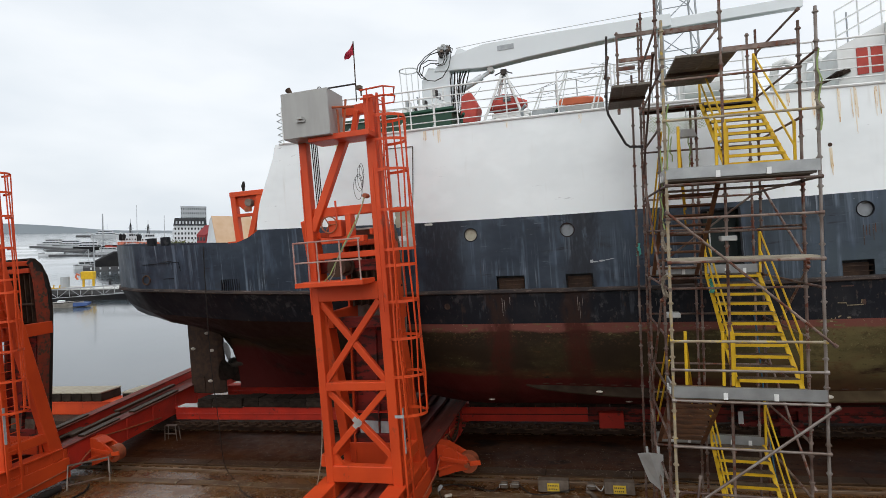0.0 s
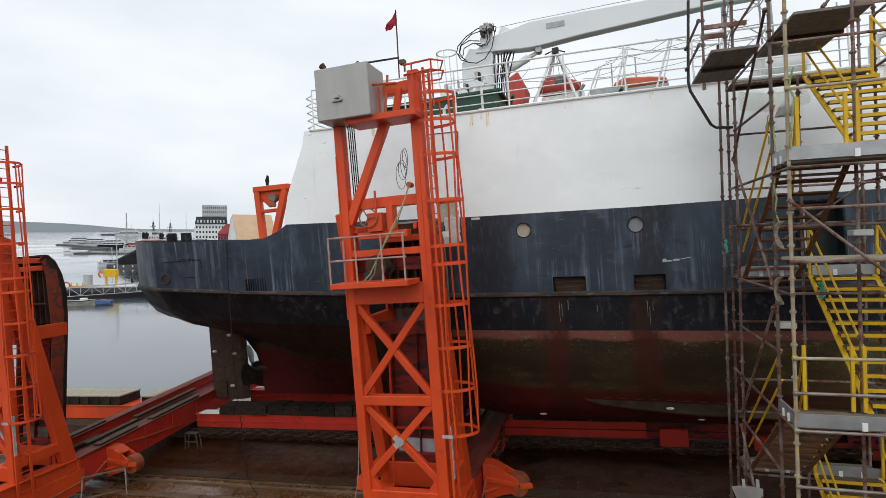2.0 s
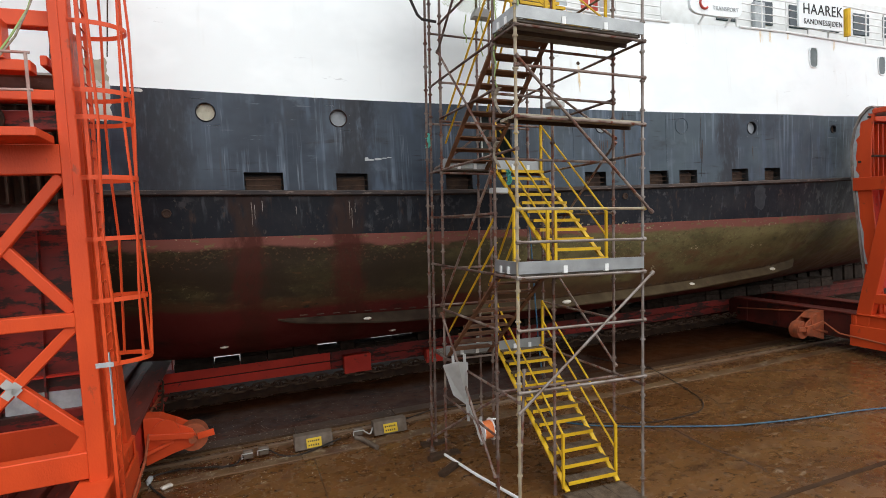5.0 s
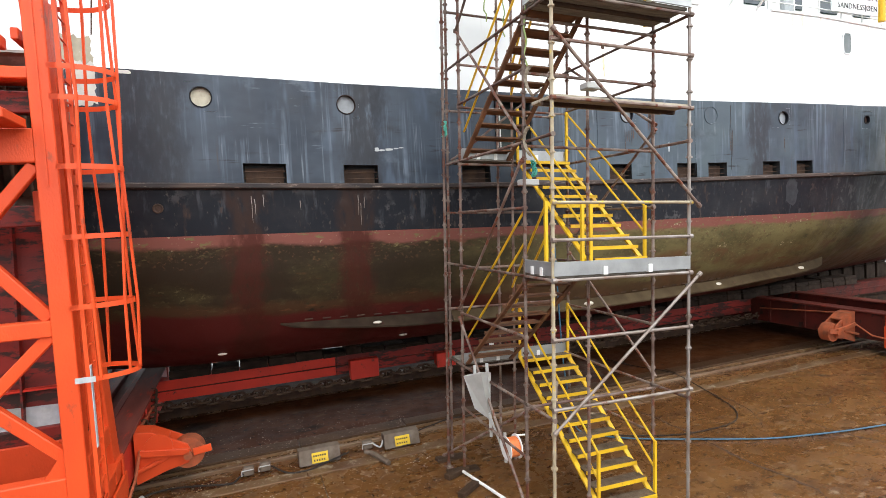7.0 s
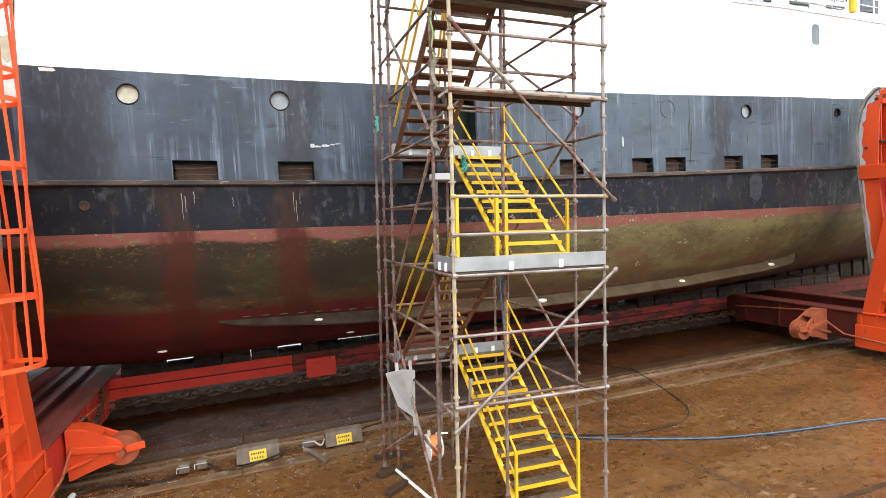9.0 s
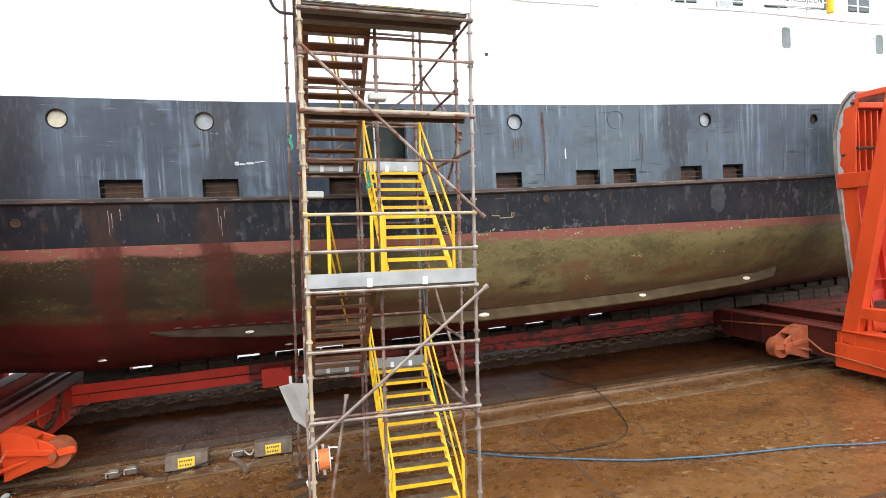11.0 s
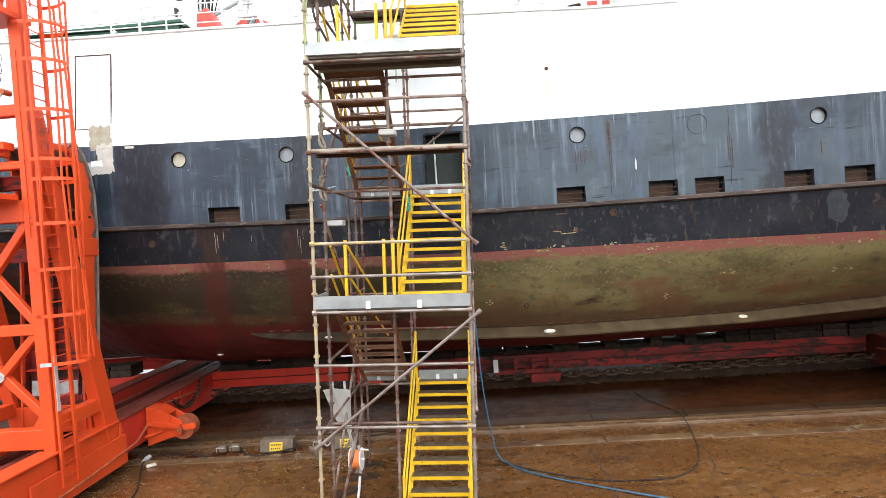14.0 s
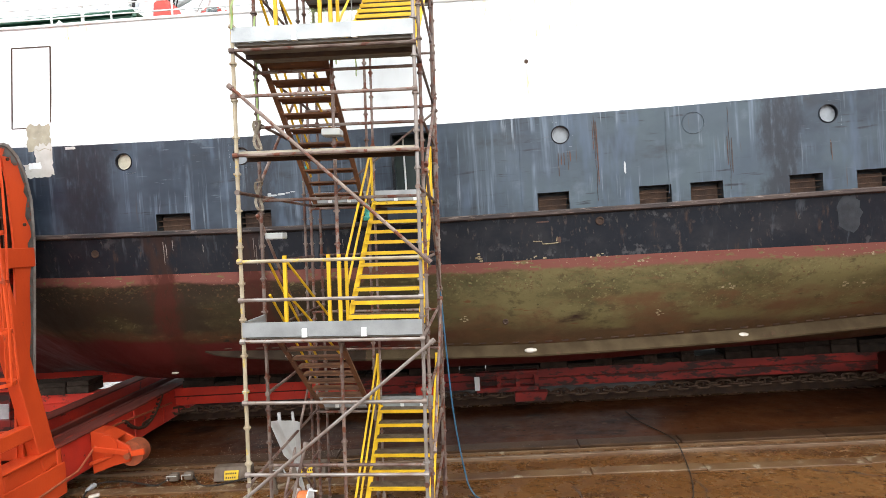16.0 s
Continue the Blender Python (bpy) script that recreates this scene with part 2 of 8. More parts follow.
# floor colour with the ship's shade painted in
SHADED_FLOOR = hull_mat("shaded_red_brown_floor", (0.046, 0.015, 0.006), [
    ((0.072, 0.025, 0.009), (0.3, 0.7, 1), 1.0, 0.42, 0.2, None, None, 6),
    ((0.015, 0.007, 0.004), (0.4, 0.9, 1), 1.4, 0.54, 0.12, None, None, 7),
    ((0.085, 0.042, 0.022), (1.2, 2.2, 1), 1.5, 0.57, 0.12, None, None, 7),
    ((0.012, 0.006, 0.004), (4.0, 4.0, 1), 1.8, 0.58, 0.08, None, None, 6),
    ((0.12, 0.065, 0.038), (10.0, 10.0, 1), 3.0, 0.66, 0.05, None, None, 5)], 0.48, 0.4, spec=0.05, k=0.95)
CRANE_WHITE = mat("pale_crane_paint", (0.70, 0.735, 0.745), (0.66, 0.69, 0.70), 0.45, scale=0.6, bump=0.03)
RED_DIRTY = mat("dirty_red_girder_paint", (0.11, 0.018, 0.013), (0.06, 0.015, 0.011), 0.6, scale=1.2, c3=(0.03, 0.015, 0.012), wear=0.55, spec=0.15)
RED_DARK = mat("dark_red_girder_paint", (0.25, 0.020, 0.014), (0.12, 0.014, 0.011), 0.5, scale=1.0, c3=(0.035, 0.014, 0.011), wear=0.50, stretch=(0.7, 1, 2.2))
WHITE_HULL = hull_mat("white_hull_paint", (0.815, 0.85, 0.855), [
    ((0.755, 0.79, 0.795), (0.3, 1, 0.5), 1.0, 0.42, 0.2, None, None, 4),
    ((0.68, 0.69, 0.67), (2.5, 1, 0.3), 1.0, 0.56, 0.16, None, None, 3, (0.3, 1, 0.4), 0.46),
    ((0.74, 0.66, 0.50), (5.0, 1, 0.25), 1.0, 0.62, 0.10, None, None, 3, (0.35, 1, 0.3), 0.52),
    ((0.40, 0.41, 0.42), (1.2, 1, 7.0), 1.6, 0.66, 0.05, None, None, 6, (0.35, 1, 0.6), 0.52)], 0.42, 0.10)
GREY = mat("grey_painted_steel", (0.42, 0.42, 0.40), (0.36, 0.36, 0.35), 0.5, scale=2)
GALV = mat("galvanised_steel", (0.45, 0.46, 0.47), (0.33, 0.33, 0.34), 0.45, metal=0.7, scale=6)
SCAF_STEEL = mat("rusty_scaffold_steel", (0.085, 0.046, 0.036), (0.23, 0.18, 0.15), 0.6, metal=0.1, scale=2.6, c3=(0.12, 0.038, 0.020), wear=0.52, var=0.3)
HOUSE_RED = mat("dark_red_boarding", (0.26, 0.03, 0.03), (0.20, 0.025, 0.03), 0.7, scale=0.5, bump=0)
FAR_GLASS = mat("dark_far_window", (0.03, 0.035, 0.04), (0.05, 0.055, 0.06), 0.25, scale=1, bump=0)
TUG_ORANGE = mat("orange_red_tug_paint", (0.62, 0.15, 0.05), (0.50, 0.13, 0.06), 0.5, scale=0.5, bump=0)
BOAT_DRAB = mat("drab_weathered_boat", (0.33, 0.31, 0.27), (0.22, 0.20, 0.17), 0.7, scale=2)
BLUE_TARP = mat("blue_tarpaulin", (0.03, 0.07, 0.22), (0.05, 0.09, 0.20), 0.6, scale=2)
YELLOW = mat("yellow_paint", (0.70, 0.44, 0.016), (0.58, 0.34, 0.015), 0.5, scale=3, c3=(0.22, 0.13, 0.04), wear=0.62)
WOOD = mat("weathered_plank", (0.30, 0.26, 0.20), (0.18, 0.14, 0.10), 0.8, scale=3, stretch=(1, 8, 8), bump=0.3)
DARK_WOOD = mat("dark_timber_block", (0.020, 0.014, 0.011), (0.040, 0.029, 0.022), 0.85, scale=3, bump=0.4, var=0.3, spec=0.1)
WET_FLOOR = hull_mat("wet_rusty_concrete", (0.098, 0.041, 0.012), [
    ((0.138, 0.063, 0.020), (0.22, 0.5, 1), 1.0, 0.40, 0.20, None, None, 5),
    ((0.055, 0.024, 0.010), (0.25, 0.6, 1), 1.3, 0.52, 0.16, None, None, 6),
    ((0.160, 0.088, 0.037), (0.6, 1.2, 1), 1.4, 0.56, 0.18, None, None, 6, (0.2, 0.3, 1), 0.40),
    ((0.040, 0.020, 0.010), (3.0, 3.0, 1), 1.6, 0.58, 0.10, None, None, 7),
    ((0.150, 0.056, 0.016), (1.0, 2.0, 1), 2.0, 0.60, 0.10, None, None, 6),
    ((0.058, 0.025, 0.009), (3.0, 5.0, 1), 1.5, 0.50, 0.20, None, None, 10),
    ((0.170, 0.101, 0.048), (5.0, 8.0, 1), 1.6, 0.57, 0.14, None, None, 10),
    ((0.230, 0.158, 0.098), (2.0, 4.0, 1), 2.0, 0.56, 0.10, None, None, 8, (0.25, 0.4, 1), 0.48),
    ((0.025, 0.013, 0.008), (1.0, 5.0, 1), 2.2, 0.62, 0.05, None, None, 8),
    ((0.220, 0.153, 0.102), (9.0, 9.0, 1), 3.0, 0.63, 0.06, None, None, 5)], 0.24, 0.35, spec=0.55)
WATER = mat("grey_harbour_water", (0.045, 0.060, 0.070), (0.06, 0.075, 0.085), 0.05, scale=0.04, bump=0.2, fine=0.9, rough2=0.14, spec=1.0)
BLACK = mat("black_rubber", (0.016, 0.014, 0.013), (0.028, 0.023, 0.02), 0.7, spec=0.15)
HILL = mat("hazy_far_hill", (0.36, 0.40, 0.43), (0.31, 0.35, 0.38), 1.0, scale=0.002, bump=0)
GREEN_DECK = mat("green_deck_paint", (0.02, 0.075, 0.045), (0.03, 0.06, 0.04), 0.5, scale=1.0)
WHITE_RAIL = mat("white_rail_paint", (0.78, 0.79, 0.78), (0.70, 0.70, 0.68), 0.4, scale=3, c3=(0.45, 0.30, 0.18), wear=0.72)
# rusty steel; also stands for shaded steel inside two bilge arms
RUST_AND_SHADE = mat("dark_rusty_and_shaded_steel", (0.045, 0.030, 0.024), (0.075, 0.045, 0.03), 0.75, scale=5, bump=0.3, spec=0.1)
PLATE_GREY = mat("grey_port_plate", (0.27, 0.29, 0.31), (0.21, 0.225, 0.24), 0.5, scale=6)
CREAM = mat("pale_cream_plate", (0.48, 0.45, 0.35), (0.36, 0.33, 0.26), 0.6, scale=8, c3=(0.28, 0.25, 0.2), wear=0.6)
DUSTY = mat("dull_grey_plate", (0.42, 0.44, 0.45), (0.32, 0.34, 0.35), 0.6, scale=8)
DUSTY_BLUE = mat("thin_grey_overpaint", (0.028, 0.032, 0.038), (0.014, 0.016, 0.020), 0.55, scale=5)
DOOR_GREEN = mat("dark_green_paint", (0.03, 0.045, 0.04), (0.02, 0.03, 0.03), 0.5)
KHAKI = mat("old_khaki_primer", (0.40, 0.37, 0.28), (0.30, 0.28, 0.21), 0.7, scale=5, c3=(0.5, 0.49, 0.45), wear=0.6)
PRIMER = mat("pale_grey_primer", (0.56, 0.555, 0.52), (0.46, 0.45, 0.41), 0.7, scale=4, c3=(0.36, 0.33, 0.28), wear=0.6)
RUST_FLAKE = mat("rust_flake", (0.105, 0.052, 0.033), (0.05, 0.035, 0.03), 0.85, scale=14, bump=0.4)
SHELLS = mat("pale_barnacle_growth", (0.32, 0.26, 0.17), (0.13, 0.10, 0.055), 0.9, scale=20, bump=0.6)
RUST_RUN = mat("rust_run_stain", (0.80, 0.78, 0.70), (0.83, 0.83, 0.81), 0.45, scale=4, c3=(0.66, 0.52, 0.30), wear=0.55, stretch=(4, 1, 0.35), bump=0.02)
RUST_STRONG = mat("strong_rust_run", (0.74, 0.62, 0.42), (0.82, 0.78, 0.70), 0.5, scale=4, c3=(0.55, 0.30, 0.09), wear=0.54, stretch=(5, 1, 0.35), bump=0.02)
KEEL_OLIVE = mat("pale_olive_fouling", (0.045, 0.030, 0.016), (0.078, 0.056, 0.030), 0.8, scale=2.2, c3=(0.10, 0.05, 0.035), wear=0.62, bump=0.3, spec=0.1)
ZINC = mat("pale_zinc", (0.62, 0.58, 0.50), (0.50, 0.46, 0.40), 0.7, scale=10)
BRONZE = mat("dull_bronze", (0.10, 0.085, 0.07), (0.05, 0.04, 0.032), 0.35, metal=0.6, scale=4)
FENDER = mat("worn_fender_steel", (0.038, 0.034, 0.034), (0.08, 0.06, 0.052), 0.75, scale=3, stretch=(0.4, 1, 3), c3=(0.19, 0.15, 0.13), wear=0.58, bump=0.4, spec=0.1)
PORT_GREY = mat("dull_port_steel", (0.040, 0.043, 0.047), (0.065, 0.062, 0.060), 0.7, scale=5, stretch=(1, 1, 4), c3=(0.06, 0.035, 0.025), wear=0.58, bump=0.3, spec=0.1)
BLACK_LOW = hull_mat("stained_black_paint", (0.009, 0.010, 0.014), [
    ((0.017, 0.017, 0.020), (0.9, 1, 1.2), 1.2, 0.42, 0.26, None, None),
    ((0.042, 0.046, 0.054), (5.0, 1, 1.0), 1.2, 0.54, 0.16, None, None, 5, (0.6, 1, 0.8), 0.44),
    ((0.045, 0.028, 0.021), (4.0, 1, 1.2), 1.2, 0.60, 0.16, None, None),
    ((0.070, 0.060, 0.052), (7.0, 1, 3.0), 1.6, 0.62, 0.10, None, None),
    ((0.060, 0.058, 0.060), (2.6, 1, 2.2), 1.5, 0.53, 0.10, None, None, 9, (0.45, 1, 0.7), 0.46),
    ((0.048, 0.036, 0.032), (3.4, 1, 2.0), 1.9, 0.60, 0.10, None, None, 9)], 0.5, 0.2, SLOT_STAINS, (0.028, 0.014, 0.010), spec=0.14, k=0.95)
BLUE_HOSE = mat("blue_hose", (0.022, 0.085, 0.15), (0.045, 0.12, 0.19), 0.4, scale=8)
ORANGE_REEL = mat("orange_cable", (0.75, 0.22, 0.06), (0.6, 0.15, 0.05), 0.5, scale=10)
LIFE_ORANGE = mat("faded_orange_cover", (0.62, 0.16, 0.07), (0.50, 0.12, 0.06), 0.7, scale=3)
LIFE_RED = mat("red_canopy", (0.50, 0.07, 0.05), (0.40, 0.06, 0.05), 0.6, scale=3)
GLASS = mat("dark_window_glass", (0.03, 0.04, 0.045), (0.05, 0.06, 0.065), 0.08, scale=2, bump=0, spec=0.6)
SIGN_YELLOW = mat("yellow_sign", (0.62, 0.42, 0.02), (0.5, 0.33, 0.02), 0.5, scale=5)
INK = mat("black_ink", (0.02, 0.02, 0.02), rough=0.6, bump=0)
CONCRETE = mat("worn_concrete_edge", (0.13, 0.075, 0.034), (0.075, 0.035, 0.015), 0.5, scale=1.2, c3=(0.24, 0.19, 0.13), wear=0.58, bump=0.3, fine=25)
RAIL_STEEL = mat("rusty_rail_steel", (0.14, 0.080, 0.045), (0.21, 0.145, 0.095), 0.45, metal=0.4, scale=3, stretch=(0.3, 2, 2))
ALU = mat("aluminium_toe_board", (0.36, 0.37, 0.37), (0.27, 0.28, 0.28), 0.42, metal=0.5, scale=3, c3=(0.25, 0.22, 0.19), wear=0.68)
DECK_BOARD = mat("dirty_scaffold_deck", (0.13, 0.115, 0.095), (0.21, 0.19, 0.16), 0.75, scale=4, stretch=(1, 5, 1), bump=0.3)
NET = mat("green_safety_net", (0.22, 0.32, 0.10), (0.30, 0.36, 0.16), 0.7)
FLAG = mat("dark_red_flag", (0.36, 0.02, 0.045), (0.26, 0.015, 0.03), 0.8)
KEEL_DARK = mat("brown_fouling", (0.020, 0.012, 0.008), (0.036, 0.025, 0.016), 0.8, scale=3, c3=(0.04, 0.012, 0.01), wear=0.6, bump=0.3, spec=0.1)
RED_STAIN = mat("stained_red_paint", (0.27, 0.045, 0.022), (0.16, 0.04, 0.025), 0.6, scale=2.5, c3=(0.07, 0.045, 0.03), wear=0.52, bump=0.3, spec=0.15)
WORN_DARK = mat("dark_worn_metal", (0.07, 0.06, 0.05), (0.13, 0.12, 0.11), 0.6, metal=0.2, scale=4, c3=(0.22, 0.05, 0.025), wear=0.55)
CHAIN = mat("rusty_chain_steel", (0.055, 0.034, 0.024), (0.10, 0.062, 0.042), 0.6, metal=0.5, scale=6, spec=0.1)
GIRDER_TOP = mat("dirty_girder_top", (0.095, 0.022, 0.016), (0.16, 0.045, 0.034), 0.6, scale=1.5, stretch=(2, 0.4, 1), c3=(0.25, 0.030, 0.016), wear=0.55, spec=0.12)
PAD = mat("worn_fender_timber", (0.26, 0.24, 0.22), (0.15, 0.12, 0.10), 0.85, scale=3, c3=(0.30, 0.27, 0.24), wear=0.6, bump=0.4)
RUST_ORANGE = mat("rusty_orange_steel", (0.45, 0.11, 0.045), (0.26, 0.08, 0.04), 0.6, metal=0.2, scale=5)
OLD_RAIL = mat("faded_pink_rail", (0.34, 0.16, 0.13), (0.40, 0.30, 0.26), 0.6, scale=5)
CABINET = mat("dull_stainless_cabinet", (0.37, 0.365, 0.35), (0.33, 0.325, 0.31), 0.45, metal=0.25, scale=1.5, stretch=(3, 1, 0.6), bump=0.05)
SCAF_GREY = mat("grey_scaffold_tube", (0.29, 0.265, 0.245), (0.17, 0.125, 0.10), 0.5, metal=0.4, scale=2.5, c3=(0.16, 0.07, 0.04), wear=0.60)
YELLOW_OLD = mat("worn_yellow_tube", (0.40, 0.35, 0.25), (0.26, 0.20, 0.13), 0.55, scale=3, c3=(0.50, 0.34, 0.05), wear=0.57)
GRATING = mat("dark_tread_grating", (0.075, 0.050, 0.032), (0.15, 0.11, 0.075), 0.6, metal=0.3, scale=8, bump=0.5, fine=60)
TREAD_BROWN = mat("rust_brown_stair_steel", (0.19, 0.085, 0.040), (0.10, 0.050, 0.030), 0.7, scale=3, c3=(0.28, 0.13, 0.05), wear=0.6)
BLACK_TUBE = mat("black_painted_tube", (0.03, 0.03, 0.032), (0.06, 0.05, 0.045), 0.5, scale=5, spec=0.1)
TEAL = mat("teal_tape", (0.05, 0.30, 0.26), (0.08, 0.38, 0.30), 0.6)
ZINC_SHEET = mat("pale_sheet_metal", (0.46, 0.46, 0.45), (0.36, 0.36, 0.34), 0.5, metal=0.2, scale=3)
CONCRETE_DARK = mat("dark_wet_concrete", (0.062, 0.033, 0.017), (0.036, 0.019, 0.010), 0.45, scale=1.5, bump=0.3, fine=25, spec=0.1)
CHIPS = mat("pale_chips", (0.42, 0.36, 0.30), (0.24, 0.17, 0.12), 0.8, scale=3)
BOX_GREY = mat("dirty_box_grey", (0.14, 0.11, 0.085), (0.085, 0.060, 0.042), 0.65, scale=5)
OLD_STEEL = mat("old_bare_steel", (0.24, 0.20, 0.17), (0.15, 0.11, 0.09), 0.6, metal=0.4, scale=5)
GLASS_GREY = mat("pale_reflecting_glass", (0.10, 0.12, 0.12), (0.14, 0.16, 0.16), 0.08, scale=3, bump=0)
WET_WOOD = mat("wet_brown_timber", (0.060, 0.034, 0.019), (0.035, 0.020, 0.012), 0.6, scale=3, stretch=(1, 6, 6), bump=0.3, spec=0.2)
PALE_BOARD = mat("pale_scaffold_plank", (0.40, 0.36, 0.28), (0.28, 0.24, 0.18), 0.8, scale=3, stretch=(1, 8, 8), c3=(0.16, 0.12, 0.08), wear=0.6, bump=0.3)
LIGHT_BLOCK = mat("dark_light_block", (0.13, 0.13, 0.125), (0.10, 0.10, 0.10), 0.7, scale=0.4)
QUAY = mat("quay_concrete", (0.28, 0.28, 0.27), (0.22, 0.22, 0.22), 0.8, scale=0.05, bump=0)
BOAT_WHITE = mat("white_boat_paint", (0.68, 0.70, 0.71), (0.60, 0.62, 0.64), 0.5, scale=0.3, bump=0)
BOAT_GREY = mat("pale_grey_cladding", (0.42, 0.44, 0.46), (0.36, 0.38, 0.40), 0.6, scale=0.3, bump=0)
BOAT_RED = mat("red_boat_paint", (0.45, 0.07, 0.05), (0.38, 0.08, 0.06), 0.5, scale=0.4, bump=0)
BOAT_BLACK = mat("black_tarred_timber", (0.018, 0.018, 0.02), (0.03, 0.029, 0.028), 0.8, scale=0.5, spec=0.08)
JETTY = mat("dark_jetty_timber", (0.10, 0.10, 0.10), (0.07, 0.07, 0.075), 0.8, scale=0.4)
PONT = mat("pale_pontoon_concrete", (0.58, 0.58, 0.56), (0.46, 0.46, 0.44), 0.4, scale=0.5)
SLATE = mat("dark_slate_roof", (0.035, 0.038, 0.042), (0.055, 0.056, 0.06), 0.8, scale=0.5, spec=0.1)
TAN = mat("tan_sheet_wall", (0.55, 0.36, 0.22), (0.60, 0.42, 0.28), 0.7, scale=0.4)
LEAF = mat("olive_leaf", (0.08, 0.10, 0.03), (0.12, 0.12, 0.04), 0.7, scale=1)


# ---- mesh helpers ----
class Mesh:
    """Collects the faces of one part, in slip coordinates (x along the ship, y across, z off the slip)."""

    def __init__(self):
        self.v, self.f, self.mi = [], [], []

    def add(self, verts, faces, mi=0):
        o = len(self.v)
        self.v += [tuple(p) for p in verts]
        self.f += [tuple(o + i for i in f) for f in faces]
        self.mi += [mi] * len(faces)
        return self

    def box(self, x0, y0, z0, x1, y1, z1, mi=0):
        v = [(x, y, z) for x in (x0, x1) for y in (y0, y1) for z in (z0, z1)]
        return self.add(v, [(0, 1, 3, 2), (4, 6, 7, 5), (0, 4, 5, 1), (2, 3, 7, 6), (0, 2, 6, 4), (1, 5, 7, 3)], mi)

    def beam(self, p, q, w, h, up=(0, 0, 1), mi=0):
        p, q = Vector(p), Vector(q)
        d = (q - p).normalized()
        side = d.cross(Vector(up))
        if side.length < 1e-4:
            side = d.cross(Vector((0, 1, 0)))
        side.normalize()
        top = side.cross(d)
        v = [e + side * (w / 2 * a) + top * (h / 2 * b) for e in (p, q) for a, b in ((-1, -1), (1, -1), (1, 1), (-1, 1))]
        return self.add(v, [(3, 2, 1, 0), (4, 5, 6, 7), (0, 1, 5, 4), (1, 2, 6, 5), (2, 3, 7, 6), (3, 0, 4, 7)], mi)

    def tube(self, pts, r, n=8, closed=False, mi=0):
        pts = [Vector(p) for p in pts]
        rings, k = [], len(pts)
        side = None
        for i, p in enumerate(pts):
            a = pts[(i - 1) % k] if closed or i else pts[0]
            b = pts[(i + 1) % k] if closed or i < k - 1 else pts[-1]
            d = (b - a).normalized()
            if side is None:
                side = d.cross(Vector((0.31, 0.17, 0.93))).normalized()
            side = (side - d * side.dot(d)).normalized()
            up = d.cross(side)
            rr = r[i] if isinstance(r, (list, tuple)) else r
            rings.append([p + (side * math.cos(j * math.tau / n) + up * math.sin(j * math.tau / n)) * rr for j in range(n)])
        v = [p for ring in rings for p in ring]
        f = []
        for i in range(k if closed else k - 1):
            a, b = i * n, ((i + 1) % k) * n
            f += [(a + j, b + j, b + (j + 1) % n, a + (j + 1) % n)[::-1] for j in range(n)]
        if not closed:
            f += [tuple(range(n)), tuple(range((k - 1) * n, k * n))[::-1]]
        return self.add(v, f, mi)

    def plate(self, poly, thick, mi=0):
        """A flat polygon drawn out along the vector thick."""
        t = Vector(thick)
        a = [Vector(p) for p in poly]
        n = len(a)
        f = [tuple(range(n))[::-1], tuple(range(n, 2 * n))] + [(i, (i + 1) % n, n + (i + 1) % n, n + i) for i in range(n)]
        return self.add(a + [p + t for p in a], f, mi)

    def disc(self, c, axis, r, h, n=16, mi=0):
        c, axis = Vector(c), Vector(axis).normalized()
        return self.tube([c, c + axis * h], r, n, mi=mi)


ORIGIN = Vector((0, 0, 0))


def mesh_of(name, m, mats, base=ORIGIN, smooth=False, bevel=0.0):
    me = bpy.data.meshes.new(name)
    b = Vector(base)
    me.from_pydata([tuple(Vector(p) - b) for p in m.v], [], m.f)
    for x in mats if isinstance(mats, (list, tuple)) else (mats,):
        me.materials.append(x)
    me.polygons.foreach_set("material_index", m.mi)
    bm = bmesh.new()
    bm.from_mesh(me)
    bmesh.ops.recalc_face_normals(bm, faces=bm.faces)
    if bevel:
        sharp = [e for e in bm.edges if len(e.link_faces) == 2 and e.calc_face_angle(0) > 0.6]
        bmesh.ops.bevel(bm, geom=sharp, offset=bevel, segments=1, affect="EDGES", clamp_overlap=True)
    bm.to_mesh(me)
    bm.free()
    if smooth:
        me.shade_smooth()
        me.set_sharp_from_angle(angle=radians(40))
    return me


def thing(name, base, label, category, group="", kind="", m=None):
    """An Empty at a thing's foot on the slip."""
    ob = new(name)
    ob.empty_display_size = 0.2
    ob.matrix_world = (SLIP if m is None else m) @ Matrix.Translation(base)
    ob["base"] = tuple(base)
    return tagged(ob, label, category, group, kind)


def part(name, m, material, parent, label="", smooth=False, bevel=0.0):
    root = parent
    while root.parent:
        root = root.parent
    ob = new(name, mesh_of(name, m, material, root["base"], smooth, bevel))
    ob.parent = parent
    return tagged(ob, label)


def single(name, m, material, label, category="", group="", kind="", smooth=False, bevel=0.0, base=ORIGIN, at=None):
    """A thing that is one mesh."""
    ob = new(name, mesh_of(name, m, material, base, smooth, bevel))
    ob.matrix_world = (SLIP if at is None else at) @ Matrix.Translation(base)
    return tagged(ob, label, category, group, kind)


LEVEL = Matrix.Identity(4)

# ---- ground and water ----
WATER_Z = -2.3
FL = Mesh()
FL.box(-45, -60, -1.2, 70, 70, 0)
single("ground", FL, WET_FLOOR, "wet rust-brown concrete slipway floor", kind="structure")
# unseen wall behind the camera, added to cut low sky light under the hull
YW = Mesh()
YW.box(-34, -9.4, 0, 48, -9.0, 6.5)
single("light_block_wall", YW, LIGHT_BLOCK, "plain dark wall out of view, added to block low sky light", kind="structure")
WA = Mesh()
WA.add([(-4000, -4000, 0), (4000, -4000, 0), (4000, 4000, 0), (-4000, 4000, 0)], [(0, 1, 2, 3)])
